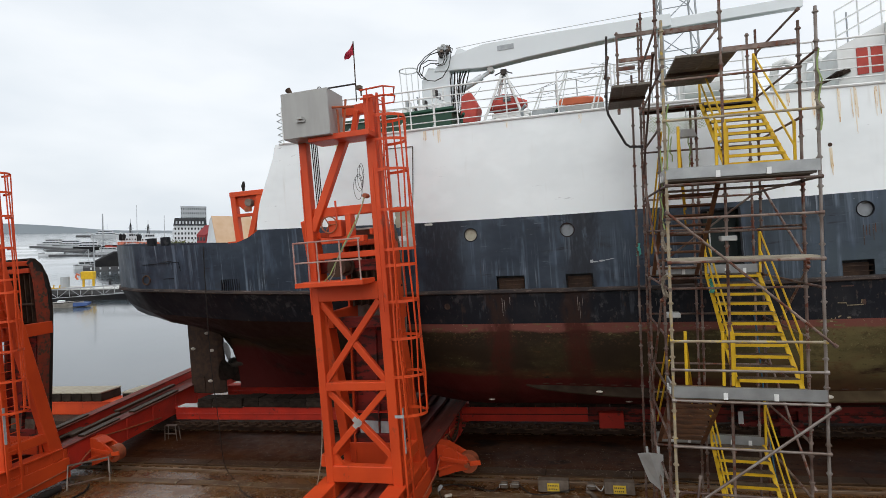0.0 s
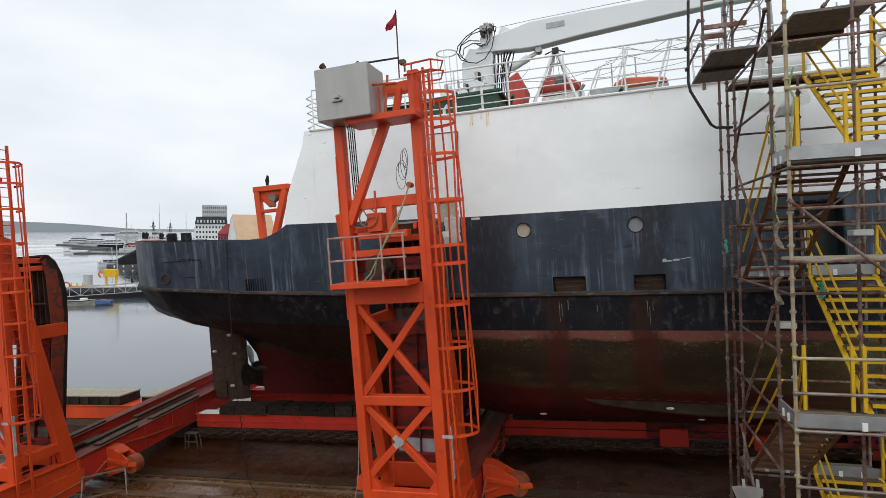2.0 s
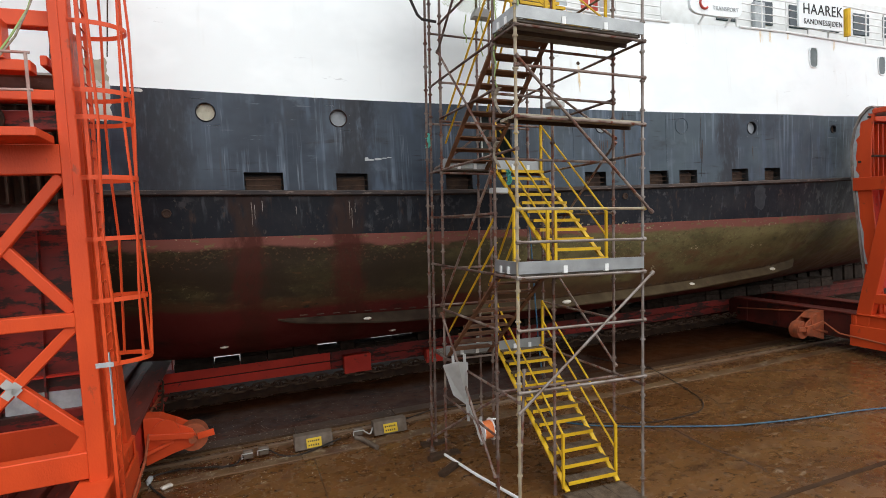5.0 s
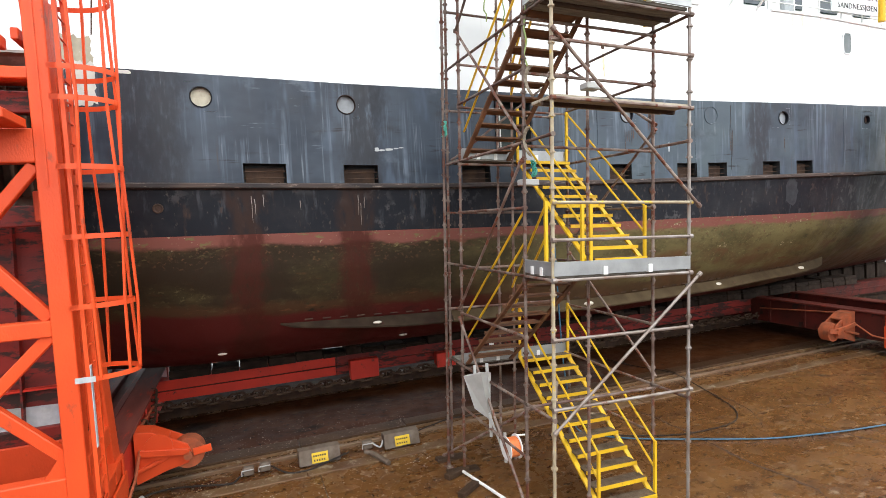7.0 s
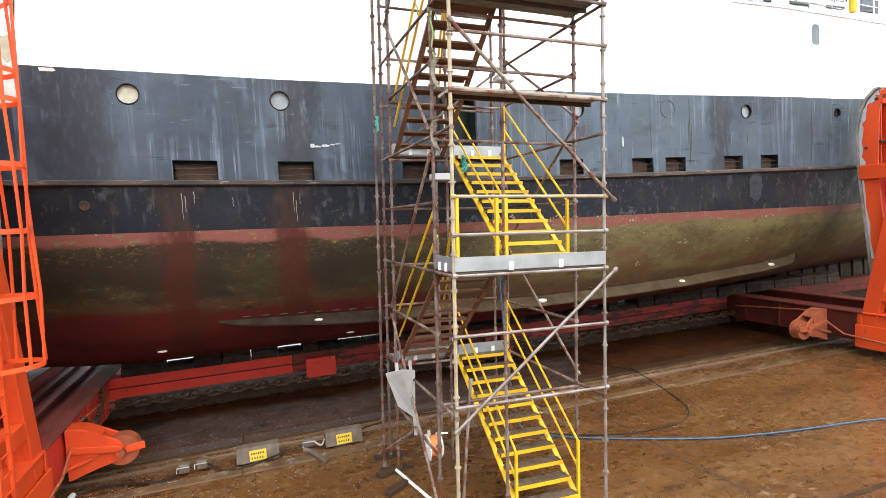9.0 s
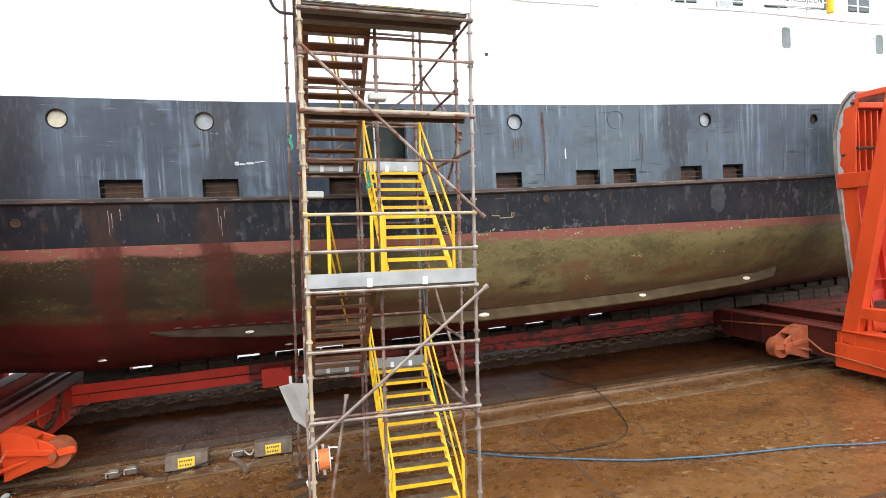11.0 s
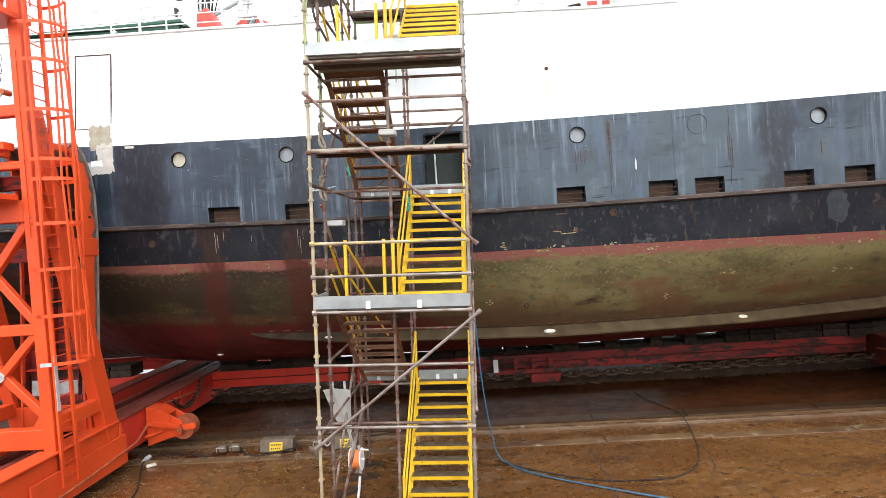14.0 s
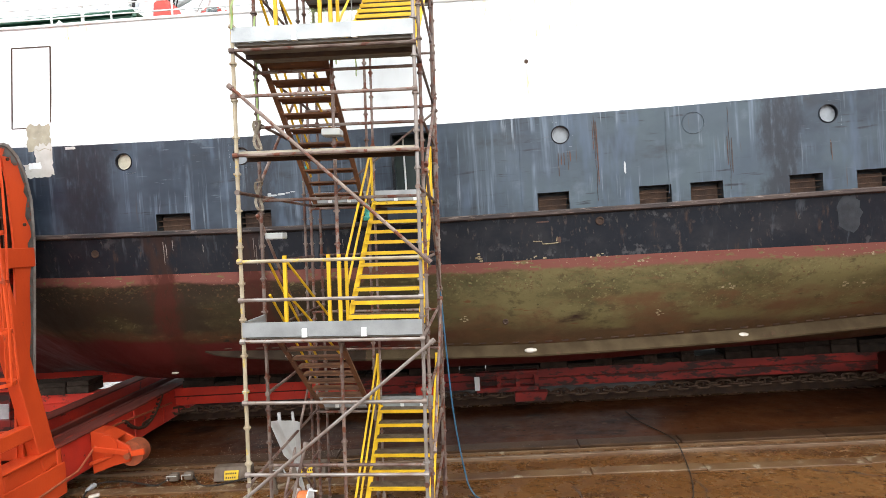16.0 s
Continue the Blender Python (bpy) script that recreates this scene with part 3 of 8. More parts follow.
single("water", WA, WATER, "calm grey harbour water", kind="structure", at=Matrix.Translation((0, 0, WATER_Z)))

# ---- ship ----
CY = 21.4
# station x, bottom points (half breadth, height), then half breadths at the boot line, the fender and the paint line
TEMPLATES = [
    (-18.9, [(0, 5.05), (0.5, 5.1), (1.0, 5.3), (1.5, 5.6), (1.9, 5.85), (2.2, 6.05)], (2.45, 2.6, 2.6)),
    (-18.2, [(0, 5.0), (0.7, 5.05), (1.5, 5.25), (2.2, 5.55), (2.8, 5.8), (3.1, 5.95)], (3.35, 3.6, 3.65)),
    (-17.2, [(0, 4.9), (0.6, 4.92), (1.5, 5.0), (2.6, 5.25), (3.4, 5.5), (3.9, 5.75)], (4.25, 4.6, 4.65)),
    (-15.72, [(0, 4.7), (0.3, 4.7), (0.8, 4.73), (1.8, 4.8), (2.9, 4.95), (3.8, 5.2)], (4.7, 5.35, 5.45)),
    (-15.58, [(0.1, 1.65), (0.12, 2.3), (0.25, 3.0), (0.6, 4.0), (2.4, 4.75), (3.7, 5.15)], (4.72, 5.4, 5.5)),
    (-11.0, [(0.2, 1.65), (0.6, 1.95), (1.3, 2.6), (2.5, 3.4), (3.8, 4.2), (4.6, 4.7)], (5.3, 5.95, 6.02)),
    (-3.0, [(0, 1.65), (3.0, 1.85), (4.4, 2.2), (5.2, 2.8), (5.7, 3.5), (5.95, 4.2)], (6.06, 6.1, 6.1)),
    (6.0, [(0, 1.65), (3.0, 1.8), (4.4, 2.1), (5.25, 2.65), (5.75, 3.4), (5.95, 4.1)], (6.06, 6.1, 6.1)),
    (14.0, [(0, 1.65), (2.6, 1.85), (3.9, 2.2), (4.8, 2.8), (5.45, 3.5), (5.85, 4.1)], (6.0, 6.1, 6.1)),
    (22.0, [(0, 1.65), (1.2, 1.9), (2.1, 2.3), (3.0, 2.9), (3.8, 3.5), (4.3, 4.0)], (4.6, 5.2, 5.6)),
    (34.0, [(0, 1.9), (0.05, 2.2), (0.08, 2.6), (0.1, 3.0), (0.12, 3.5), (0.14, 4.0)], (0.16, 0.3, 0.8)),
]


def boot_z(x):
    return float(np.interp(x, [-18.9, -17.2, -15.6, -11, -5, -0.6, 4, 9, 16, 24, 34], [6.4, 6.1, 5.65, 5.28, 5.05, 4.93, 4.79, 4.73, 4.62, 4.6, 4.7]))


def fender_z(x):
    return float(np.interp(x, [-18.9, -10, -5, -0.5, 1.3, 4.2, 9, 16, 24, 34], [6.78, 6.27, 5.98, 5.84, 5.79, 5.76, 5.745, 5.77, 5.9, 6.3]))


def paint_z(x):
    return float(np.interp(x, [-18.9, -15.5, -11.3, -11.0, -10.7, -10.4, -10.15, -4.6, -0.4, 4.2, 9.1, 16, 24, 34], [8.48, 8.18, 7.97, 7.98, 8.05, 8.18, 8.33, 8.06, 7.94, 7.87, 7.85, 7.9, 8.1, 8.6]))


def top_z(x):
    return float(np.interp(x, [-9.3, -5.2, -2.5, 0.8, 5.75, 7.1, 9.4, 12, 18.4, 34], [11.0, 10.85, 10.8, 10.72, 10.52, 10.45, 10.42, 10.5, 10.44, 10.6]))


def section(x):
    """Half breadth and height from keel to paint line at x."""
    for (xa, a, ah), (xb, b, bh) in zip(TEMPLATES, TEMPLATES[1:]):
        if x <= xb:
            break
    f = min(1.0, (x - xa) / (xb - xa))
    if xb - xa > 3 and xa < 14:
        f = f * f * (3 - 2 * f)
    low = [(p[0] + (q[0] - p[0]) * f, p[1] + (q[1] - p[1]) * f) for p, q in zip(a, b)]
    hr, hf, hp = [p + (q - p) * f for p, q in zip(ah, bh)]
    zr = boot_z(x)
    hl = low[-1][0] + (hr - low[-1][0]) * max(0.0, (zr - 0.28 - low[-1][1]) / max(zr - low[-1][1], 0.01))
    return low + [(hl, max(zr - 0.28, low[-1][1] + 0.01)), (hr, zr), (hf, fender_z(x)), (hp, paint_z(x))]


def side_y(x, z):
    """The ship's side towards the yard at x and z."""
    s = section(x)
    for (ha, za), (hb, zb) in zip(s, s[1:]):
        if z <= zb:
            return CY - (ha + (hb - ha) * (z - za) / max(zb - za, 1e-6))
    return CY - s[-1][0]


SLOTS = [(-2.53, 0.8), (-0.59, 0.72), (2.05, 0.7), (6.05, 0.68), (8.22, 0.68), (9.3, 0.68), (11.35, 0.68), (12.72, 0.68)]
PORTS = [-3.18, -0.46, 6.62, 12.2, 16.15]
DOORWAY = (2.95, 3.85)
STATIONS = [-18.9, -18.55, -18.2, -17.7, -17.2, -16.4, -16.05, -15.72, -15.58] + [-15 + 0.5 * i for i in range(99)] + [-11.15, -10.85, -10.55, -10.28, -10.15]
STATIONS += [x for a, w in SLOTS for x in (a, a + w)] + [x + d for x in PORTS for d in (-0.26, 0.26)] + list(DOORWAY)
STATIONS = [x for i, x in enumerate(sorted(STATIONS)) if i == 0 or x - sorted(STATIONS)[i - 1] > 0.012]


def strake(ra, rb, n, cuts=None, hole=None, pick=None):
    """Plating between two lines of the sections, on both sides; hole(x, k) leaves a cell out on the yard's side."""
    m = Mesh()
    for sd in (1, -1):
        rows = []
        for x in STATIONS:
            s, pts = section(x), []
            for k in range(ra, rb):
                for j in range(n):
                    f = j / n if cuts is None else cuts[j]
                    pts.append((s[k][0] + (s[k + 1][0] - s[k][0]) * f, s[k][1] + (s[k + 1][1] - s[k][1]) * f))
            pts.append(s[rb])
            rows.append([(x, CY - sd * h, z) for h, z in pts])
        w = len(rows[0])
        for i in range(len(rows) - 1):
            xm = (rows[i][0][0] + rows[i + 1][0][0]) / 2
            faces = [(j, w + j, w + j + 1, j + 1) for j in range(w - 1) if not (hole and sd == 1 and hole(xm, j))]
            m.add(rows[i] + rows[i + 1], faces, pick(xm) if pick else 0)
    return m


def in_hole(x, j):
    if j == 1 and any(a < x < a + w for a, w in SLOTS):
        return True
    if j == 3 and any(abs(x - p) < 0.26 for p in PORTS):
        return True
    return DOORWAY[0] < x < DOORWAY[1] and j in (2, 3)


def merge(m):
    """Welds equal points, so that smooth shading runs across."""
    seen, new_v, idx = {}, [], []
    for p in m.v:
        k = (round(p[0], 4), round(p[1], 4), round(p[2], 4))
        if k not in seen:
            seen[k] = len(new_v)
            new_v.append(p)
        idx.append(seen[k])
    m.v, m.f = new_v, [tuple(idx[i] for i in f) for f in m.f]
    keep = [i for i, f in enumerate(m.f) if len(set(f)) == len(f)]
    m.f, m.mi = [m.f[i] for i in keep], [m.mi[i] for i in keep]
    return m


# heights of the cuts between fender and paint line: freeing ports, door sill, portholes
CUT_A = [0.0, 0.02, 0.215, 0.67, 0.925]


def cut_z(x, j):
    a, b = fender_z(x), paint_z(x)
    return a + (b - a) * (CUT_A + [1.0])[j]


ship = thing("cargo_ship", (0, CY, 1.65), "black and white cargo ship with fouled red bottom, hauled out", "ship")
part("bottom_plating", merge(strake(0, 6, 3, pick=lambda x: 1 if x < -15.7 else 0)), [BOTTOM_HULL, BLACK_HULL], ship, "fouled olive and dark red bottom plating", smooth=True)
part("boot_stripe", merge(strake(6, 7, 1, pick=lambda x: 1 if x < -15.7 else 0)), [BOOT_HULL, BLACK_HULL], ship, "faded pinkish red waterline stripe", smooth=True)
part("lower_side", merge(strake(7, 8, 3)), BLACK_LOW, ship, "stained black plating below the fender", smooth=True)
part("upper_side", merge(strake(8, 9, 5, CUT_A, in_hole)), BLACK_HULL, ship, "scuffed black side plating", smooth=True)
tr = Mesh()
s = section(-18.9)
tr.add([(-18.9, CY - h, z) for h, z in s] + [(-18.9, CY + h, z) for h, z in s[::-1]], [tuple(range(2 * len(s)))])
part("transom", tr, BLACK_HULL, ship)

# white topsides, drawn in aft to a raked edge
wm = Mesh()
for sd in (1, -1):
    xs = [-10.15] + [-9.3 + 0.4 * i for i in range(108)]
    v = []
    for i, x in enumerate(xs):
        for k in range(7):
            f = k / 6
            xx = x if i else float(np.interp(f, [0, 0.3, 0.57, 0.9, 1], [-10.22, -10.08, -9.79, -9.42, -9.38]))
            h = section(xx)[-1][0] - 0.12 * f
            zb = paint_z(max(xx, -10.15))
            v.append((xx, CY - sd * h, zb + (top_z(max(xx, -9.3)) - zb) * f))
    wm.add(v, [(i * 7 + j, (i + 1) * 7 + j, (i + 1) * 7 + j + 1, i * 7 + j + 1) for i in range(len(xs) - 1) for j in range(6)])
part("white_topside", wm, WHITE_HULL, ship, "white painted topside plating with rust runs", smooth=True)
bk = Mesh()
bk.plate([(-9.5, CY - 5.9, 7.3), (-9.5, CY + 5.9, 7.3), (-9.15, CY + 5.85, 10.9), (-9.15, CY - 5.85, 10.9)], (0.05, 0, 0))
part("aft_bulkhead", bk, WHITE_HULL, ship)
dk = Mesh()
xs = [-18.8 + 0.8 * i for i in range(12)]
dk.add([(x, CY + s * (section(x)[-1][0] - 0.08), 7.15) for x in xs for s in (-1, 1)], [(2 * i, 2 * i + 2, 2 * i + 3, 2 * i + 1) for i in range(11)])
part("aft_deck", dk, GREEN_DECK, ship)
dk = Mesh()
xs = [-9.25 + 0.8 * i for i in range(53)]
dk.add([(x, CY + s * (section(x)[-1][0] - 0.16), top_z(x) - 0.12) for x in xs for s in (-1, 1)], [(2 * i, 2 * i + 2, 2 * i + 3, 2 * i + 1) for i in range(52)])
part("upper_deck", dk, GREEN_DECK, ship, "dark green painted deck")
# deck edge bar and welded lines
for x0, x1, name in ((-9.2, 9.2, "deck_edge"), (11.9, 28, "deck_edge")):
    m = Mesh()
    n = int((x1 - x0) / 0.6)
    m.tube([(x0 + (x1 - x0) * i / n, CY - section(x0 + (x1 - x0) * i / n)[-1][0] + 0.10, top_z(x0 + (x1 - x0) * i / n)) for i in range(n + 1)], 0.035, 6)
    part(name, m, WHITE_RAIL, ship, smooth=True)
# ring of a blanked porthole
m = Mesh()
m.tube([(9.43 + 0.23 * math.cos(i * math.tau / 28), side_y(9.43, 7.5) - 0.003, 7.47 + 0.23 * math.sin(i * math.tau / 28)) for i in range(28)], 0.010, 6, True)
part("blanked_port", m, BLACK_HULL, ship, smooth=True)
# rubbing fender
m = Mesh()
prof = [(0.0, 0.075), (0.06, 0.065), (0.10, 0.045), (0.10, -0.02), (0.05, -0.05), (0.0, -0.055)]
xs = [x for x in STATIONS if x < 30]
v = [(x, CY - section(x)[8][0] - d, fender_z(x) + h) for x in xs for d, h in prof]
m.add(v, [(i * 6 + j, (i + 1) * 6 + j, (i + 1) * 6 + j + 1, i * 6 + j + 1) for i in range(len(xs) - 1) for j in range(5)])
part("rubbing_fender", m, FENDER, ship, "worn rusty rubbing strake", smooth=True)
for (a, w) in SLOTS:
    z0, z1, y = cut_z(a, 1), cut_z(a, 2), side_y(a, 6.1)
    fp = Mesh()
    for p, q in (((a, z0), (a, z1)), ((a, z1), (a + w, z1)), ((a + w, z1), (a + w, z0)), ((a + w, z0), (a, z0))):
        fp.plate([(p[0], y + 0.002, p[1]), (q[0], y + 0.002, q[1]), (q[0], y + 0.3, q[1]), (p[0], y + 0.3, p[1])], (0, 0, 0.003))
    fp.box(a, y + 0.3, z0, a + w, y + 0.33, z1)
    port = part("freeing_port", fp, PORT_GREY, ship, "recessed rusty freeing port")
    for k in (0.3, 0.62):
        b = Mesh()
        b.tube([(a, y + 0.1, z0 + (z1 - z0) * k), (a + w, y + 0.1, z0 + (z1 - z0) * k)], 0.011, 6)
        part("bar", b, RUST_AND_SHADE, port)
    b = Mesh()
    b.box(a + 0.04, y + 0.2, z0, a + w - 0.04, y + 0.22, z0 + (z1 - z0) * 0.8)
    part("flap", b, RUST_AND_SHADE, port)
for k, x in enumerate(PORTS):
    zc, y = (cut_z(x, 3) + cut_z(x, 4)) / 2, side_y(x, 7.4)
    hz = (cut_z(x, 4) - cut_z(x, 3)) / 2
    ph = Mesh()
    n, r = 32, 0.188 if k < 4 else 0.13
    sq, ci = [], []
    for i in range(n):
        a = i * math.tau / n
        c, s_ = math.cos(a), math.sin(a)
        f = 1 / max(abs(c), abs(s_))
        sq.append((x + c * f * 0.26, y + 0.001, zc + s_ * f * hz))
        ci.append((x + c * r, y + 0.001, zc + s_ * r))
    ph.add(sq + ci, [(i, (i + 1) % n, n + (i + 1) % n, n + i) for i in range(n)])
    pt = part("porthole", ph, BLACK_HULL, ship)
    rm = Mesh()
    ring = [(x + math.cos(i * math.tau / n) * r, zc + math.sin(i * math.tau / n) * r) for i in range(n)]
    rm.add([(a, y - 0.012, b) for a, b in ring] + [(a, y + 0.1, b) for a, b in ring], [(i, (i + 1) % n, n + (i + 1) % n, n + i) for i in range(n)])
    rm.tube([(a, y - 0.008, b) for a, b in ring], 0.012, 6, True)
    part("rim", rm, BLACK_LOW, pt, smooth=True)
    gl = Mesh()
    gl.disc((x, y + 0.075, zc), (0, 1, 0), r, 0.02, 28)
    part("blanking_plate", gl, (CREAM, PLATE_GREY, PLATE_GREY, PLATE_GREY, RUST_AND_SHADE)[k], pt, ("pale yellow blanking plate", "grey blanking plate", "grey blanking plate", "grey blanking plate", "dark blanking plate")[k])
# open side door behind the scaffold
x0, x1 = DOORWAY
y = side_y(3.4, 7)
z0, z1 = cut_z(3.4, 2), cut_z(3.4, 4)
m = Mesh()
m.box(x0, y + 0.4, z0, x1, y + 0.45, z1).box(x0 - 0.03, y, z0, x0, y + 1.2, z1).box(x1, y, z0, x1 + 0.03, y + 1.2, z1).box(x0, y, z1, x1, y + 1.2, z1 + 0.03).box(x0, y, z0 - 0.03, x1, y + 1.2, z0)
dw = part("side_door", m, DOOR_GREEN, ship, "open doorway in the black side, dark green inside")
m = Mesh()
for a, b in (((x0, z0), (x0, z1)), ((x0, z1), (x1, z1)), ((x1, z1), (x1, z0))):
    m.beam((a[0], y - 0.02, a[1]), (b[0], y - 0.02, b[1]), 0.05, 0.05)
part("door_frame", m, BLACK_LOW, dw)
m = Mesh()
m.tube([(3.17, y + 0.25, z0), (3.17, y + 0.25, z1)], 0.02, 6)
part("grab_pole", m, WHITE_RAIL, dw)

# blind hatch in the white plating, with stripped paint under it
y = side_y(-5.4, 8.0) + 0.05
HATCH = [(-5.80, 8.55), (-4.87, 8.52), (-4.73, 10.35), (-5.65, 10.38)]
m = Mesh()
m.plate([(px, y - 0.02, pz) for px, pz in HATCH], (0, 0.1, 0))
ht = part("side_hatch", m, WHITE_HULL, ship, "closed white side hatch with dark seams")
for a, b in zip(HATCH, HATCH[1:] + HATCH[:1]):
    m = Mesh()
    m.beam((a[0], y - 0.022, a[1]), (b[0], y - 0.022, b[1]), 0.022, 0.022)
    part("seam", m, RUST_AND_SHADE, ht)


def patch(name, cx, cz, w, h, material, seed, n=26, y_of=None, off=0.006, oval=False):
    """A thin irregular patch of bare or touched-up paint on the side."""
    rnd = random.Random(seed)
    pts = []
    for i in range(n):
        a = i * math.tau / n
        c, s_ = math.cos(a), math.sin(a)
        f = (1 if oval else 1 / max(abs(c), abs(s_))) * (0.78 + 0.24 * rnd.random())
        pts.append((cx + c * f * w / 2, cz + s_ * f * h / 2))
    m = Mesh()
    ys = [(y_of(px, pz) if y_of else side_y(px, pz)) - off for px, pz in pts]
    cyy = (y_of(cx, cz) if y_of else side_y(cx, cz)) - off
    m.add([(px, yy, pz) for (px, pz), yy in zip(pts, ys)] + [(cx, cyy, cz)], [(i, (i + 1) % n, n) for i in range(n)])
    return part(name, m, material, ship)


white_y = lambda x, z: CY - section(x)[-1][0] + 0.12 * max(0, min(1, (z - paint_z(x)) / (top_z(x) - paint_z(x))))
patch("stripped_paint", -5.16, 8.30, 0.62, 0.66, KHAKI, 3, 30, y_of=white_y)
patch("stripped_paint", -5.08, 7.78, 0.46, 0.78, PRIMER, 5, 34)
patch("stripped_paint", -5.25, 7.55, 0.72, 0.36, PRIMER, 8, 34, off=0.008)
patch("white_touch_up", -5.3, 7.66, 0.34, 0.16, WHITE_HULL, 9, 22, off=0.011)
patch("white_touch_up", -4.42, 8.0, 0.26, 0.07, PRIMER, 10, 13)
for k, (x, z, w, h) in enumerate(((0.13, 6.60, 0.10, 0.09), (0.24, 6.585, 0.14, 0.04), (0.40, 6.60, 0.18, 0.05), (0.55, 6.62, 0.12, 0.03), (0.66, 6.635, 0.12, 0.02))):
    patch("white_touch_up", x, z, w, h, DUSTY, 120 + k, 12)
patch("grey_touch_up", 12.55, 5.32, 0.55, 0.9, DUSTY_BLUE, 15, 20, oval=True)
for k, (x, z, w, h) in enumerate(((5.9, 4.80, 0.5, 0.12), (7.25, 4.76, 0.3, 0.08), (12.9, 4.45, 0.7, 0.06), (8.4, 4.62, 0.5, 0.05), (4.7, 4.9, 0.1, 0.12), (10.2, 3.9, 0.35, 0.05), (12.9, 3.75, 0.5, 0.06), (8.6, 3.4, 0.12, 0.14), (4.3, 3.5, 0.1, 0.1))):
    gr = random.Random(30 + k)
    for j in range(8):
        patch("marine_growth", x + gr.gauss(0, w * 0.4), z + gr.gauss(0, h * 0.45), gr.uniform(0.02, 0.09), gr.uniform(0.015, 0.05), SHELLS, 300 + 20 * k + j, 9)
# scraped marks, rust under a porthole and old paint runs on the black side
for pts_ in ([(5.9, 5.17), (6.08, 5.16), (6.1, 5.1), (6.3, 5.1), (6.44, 5.11)], [(6.4, 5.14), (6.42, 5.24)]):
    m = Mesh()
    m.tube([(px, side_y(px, pz) - 0.004, pz) for px, pz in pts_], 0.012, 5)
    part("paint_scrape", m, SHELLS, ship)
patch("rust_spot", 6.12, 5.58, 0.3, 0.035, RUST_FLAKE, 61, 14)
patch("rust_spot", 6.46, 5.17, 0.09, 0.14, RUST_FLAKE, 62, 12)
patch("paint_chip", 7.95, 6.62, 0.045, 0.3, DUSTY, 63, 10)
sr = random.Random(77)
for x, z, w, h, n_ in ((6.62, 7.1, 0.4, 0.65, 5), (7.36, 7.7, 0.12, 1.4, 5), (10.15, 7.2, 0.1, 0.9, 3), (12.25, 6.95, 0.1, 0.5, 2)):
    for j in range(n_):
        hh = h * sr.uniform(0.35, 1.0)
        patch("rust_run", x + sr.uniform(-0.5, 0.5) * w, z - hh / 2 - sr.uniform(0, 0.1), sr.uniform(0.01, 0.028), hh, RUST_FLAKE if j % 2 else FENDER, 900 + int(x * 10) + j, 14, None, 0.005 + 0.001 * j)
# rust run hole in the white side
m = Mesh()
m.disc((6.0, white_y(6, 9.08) - 0.01, 9.08), (0, 1, 0), 0.05, 0.02, 12)
part("drain_hole", m, RUST_AND_SHADE, ship)
def rust_run(x, z_top, w, h, material, seed):
    """A few thin streaks of rust run down from one spot."""
    rr = random.Random(seed)
    for j in range(4):
        hh = h * rr.uniform(0.4, 1.0)
        patch("rust_run", x + rr.uniform(-0.5, 0.5) * w, z_top - hh / 2, rr.uniform(0.015, 0.05), hh, material, seed * 7 + j, 12, white_y, 0.006 + 0.0015 * j)


rust_run(6.0, 9.05, 0.07, 0.8, RUST_STRONG, 41)
for k, (x, w, h) in enumerate(((5.2, 0.12, 0.5), (5.75, 0.16, 0.75), (7.6, 0.1, 0.4), (-4.0, 0.25, 0.5), (-4.35, 0.08, 0.35), (0.1, 0.1, 0.3), (6.6, 0.2, 1.2), (6.25, 0.1, 0.9), (7.1, 0.12, 0.8), (4.9, 0.08, 0.6), (-7.2, 0.1, 0.4), (-1.9, 0.08, 0.3), (12.8, 0.1, 0.4), (13.2, 0.07, 0.5), (16.4, 0.09, 0.35), (14.0, 0.06, 0.3))):
    rust_run(x, top_z(x) - 0.04, w, h, RUST_STRONG if x > 4.5 or x < -3.9 else RUST_RUN, 50 + k)
for k, (x, z, r) in enumerate(((-4.05, 5.55, 0.075), (7.35, 5.52, 0.075), (-1.9, 5.95, 0.03), (5.2, 3.4, 0.05))):
    m = Mesh()
    y = side_y(x, z)
    ring = [(x + math.cos(i * math.tau / 18) * r, y - 0.015, z + math.sin(i * math.tau / 18) * r) for i in range(18)]
    m.tube(ring, 0.018, 6, True)
    m.disc((x, y - 0.008, z), (0, 1, 0), r, 0.006, 18)
    part("overboard_outlet", m, RUST_AND_SHADE, ship)
# weld seams standing proud of the side
for x, za, zb, rusty in ((-6.4, 6.3, 7.8, 0), (3.0, 6.0, 7.0, 0), (5.72, 5.95, 7.8, 0), (7.35, 5.95, 7.8, 1), (8.85, 6.0, 7.75, 0), (10.15, 6.0, 7.75, 1), (14.9, 6.0, 7.8, 0)):
    m = Mesh()
    wv = random.Random(int(x * 100))
    m.tube([(x + wv.uniform(-0.012, 0.012), side_y(x, za + (zb - za) * i / 9) - 0.002, za + (zb - za) * i / 9) for i in range(10)], 0.006, 5)
    part("weld_seam", m, FENDER if rusty else BLACK_HULL, ship)
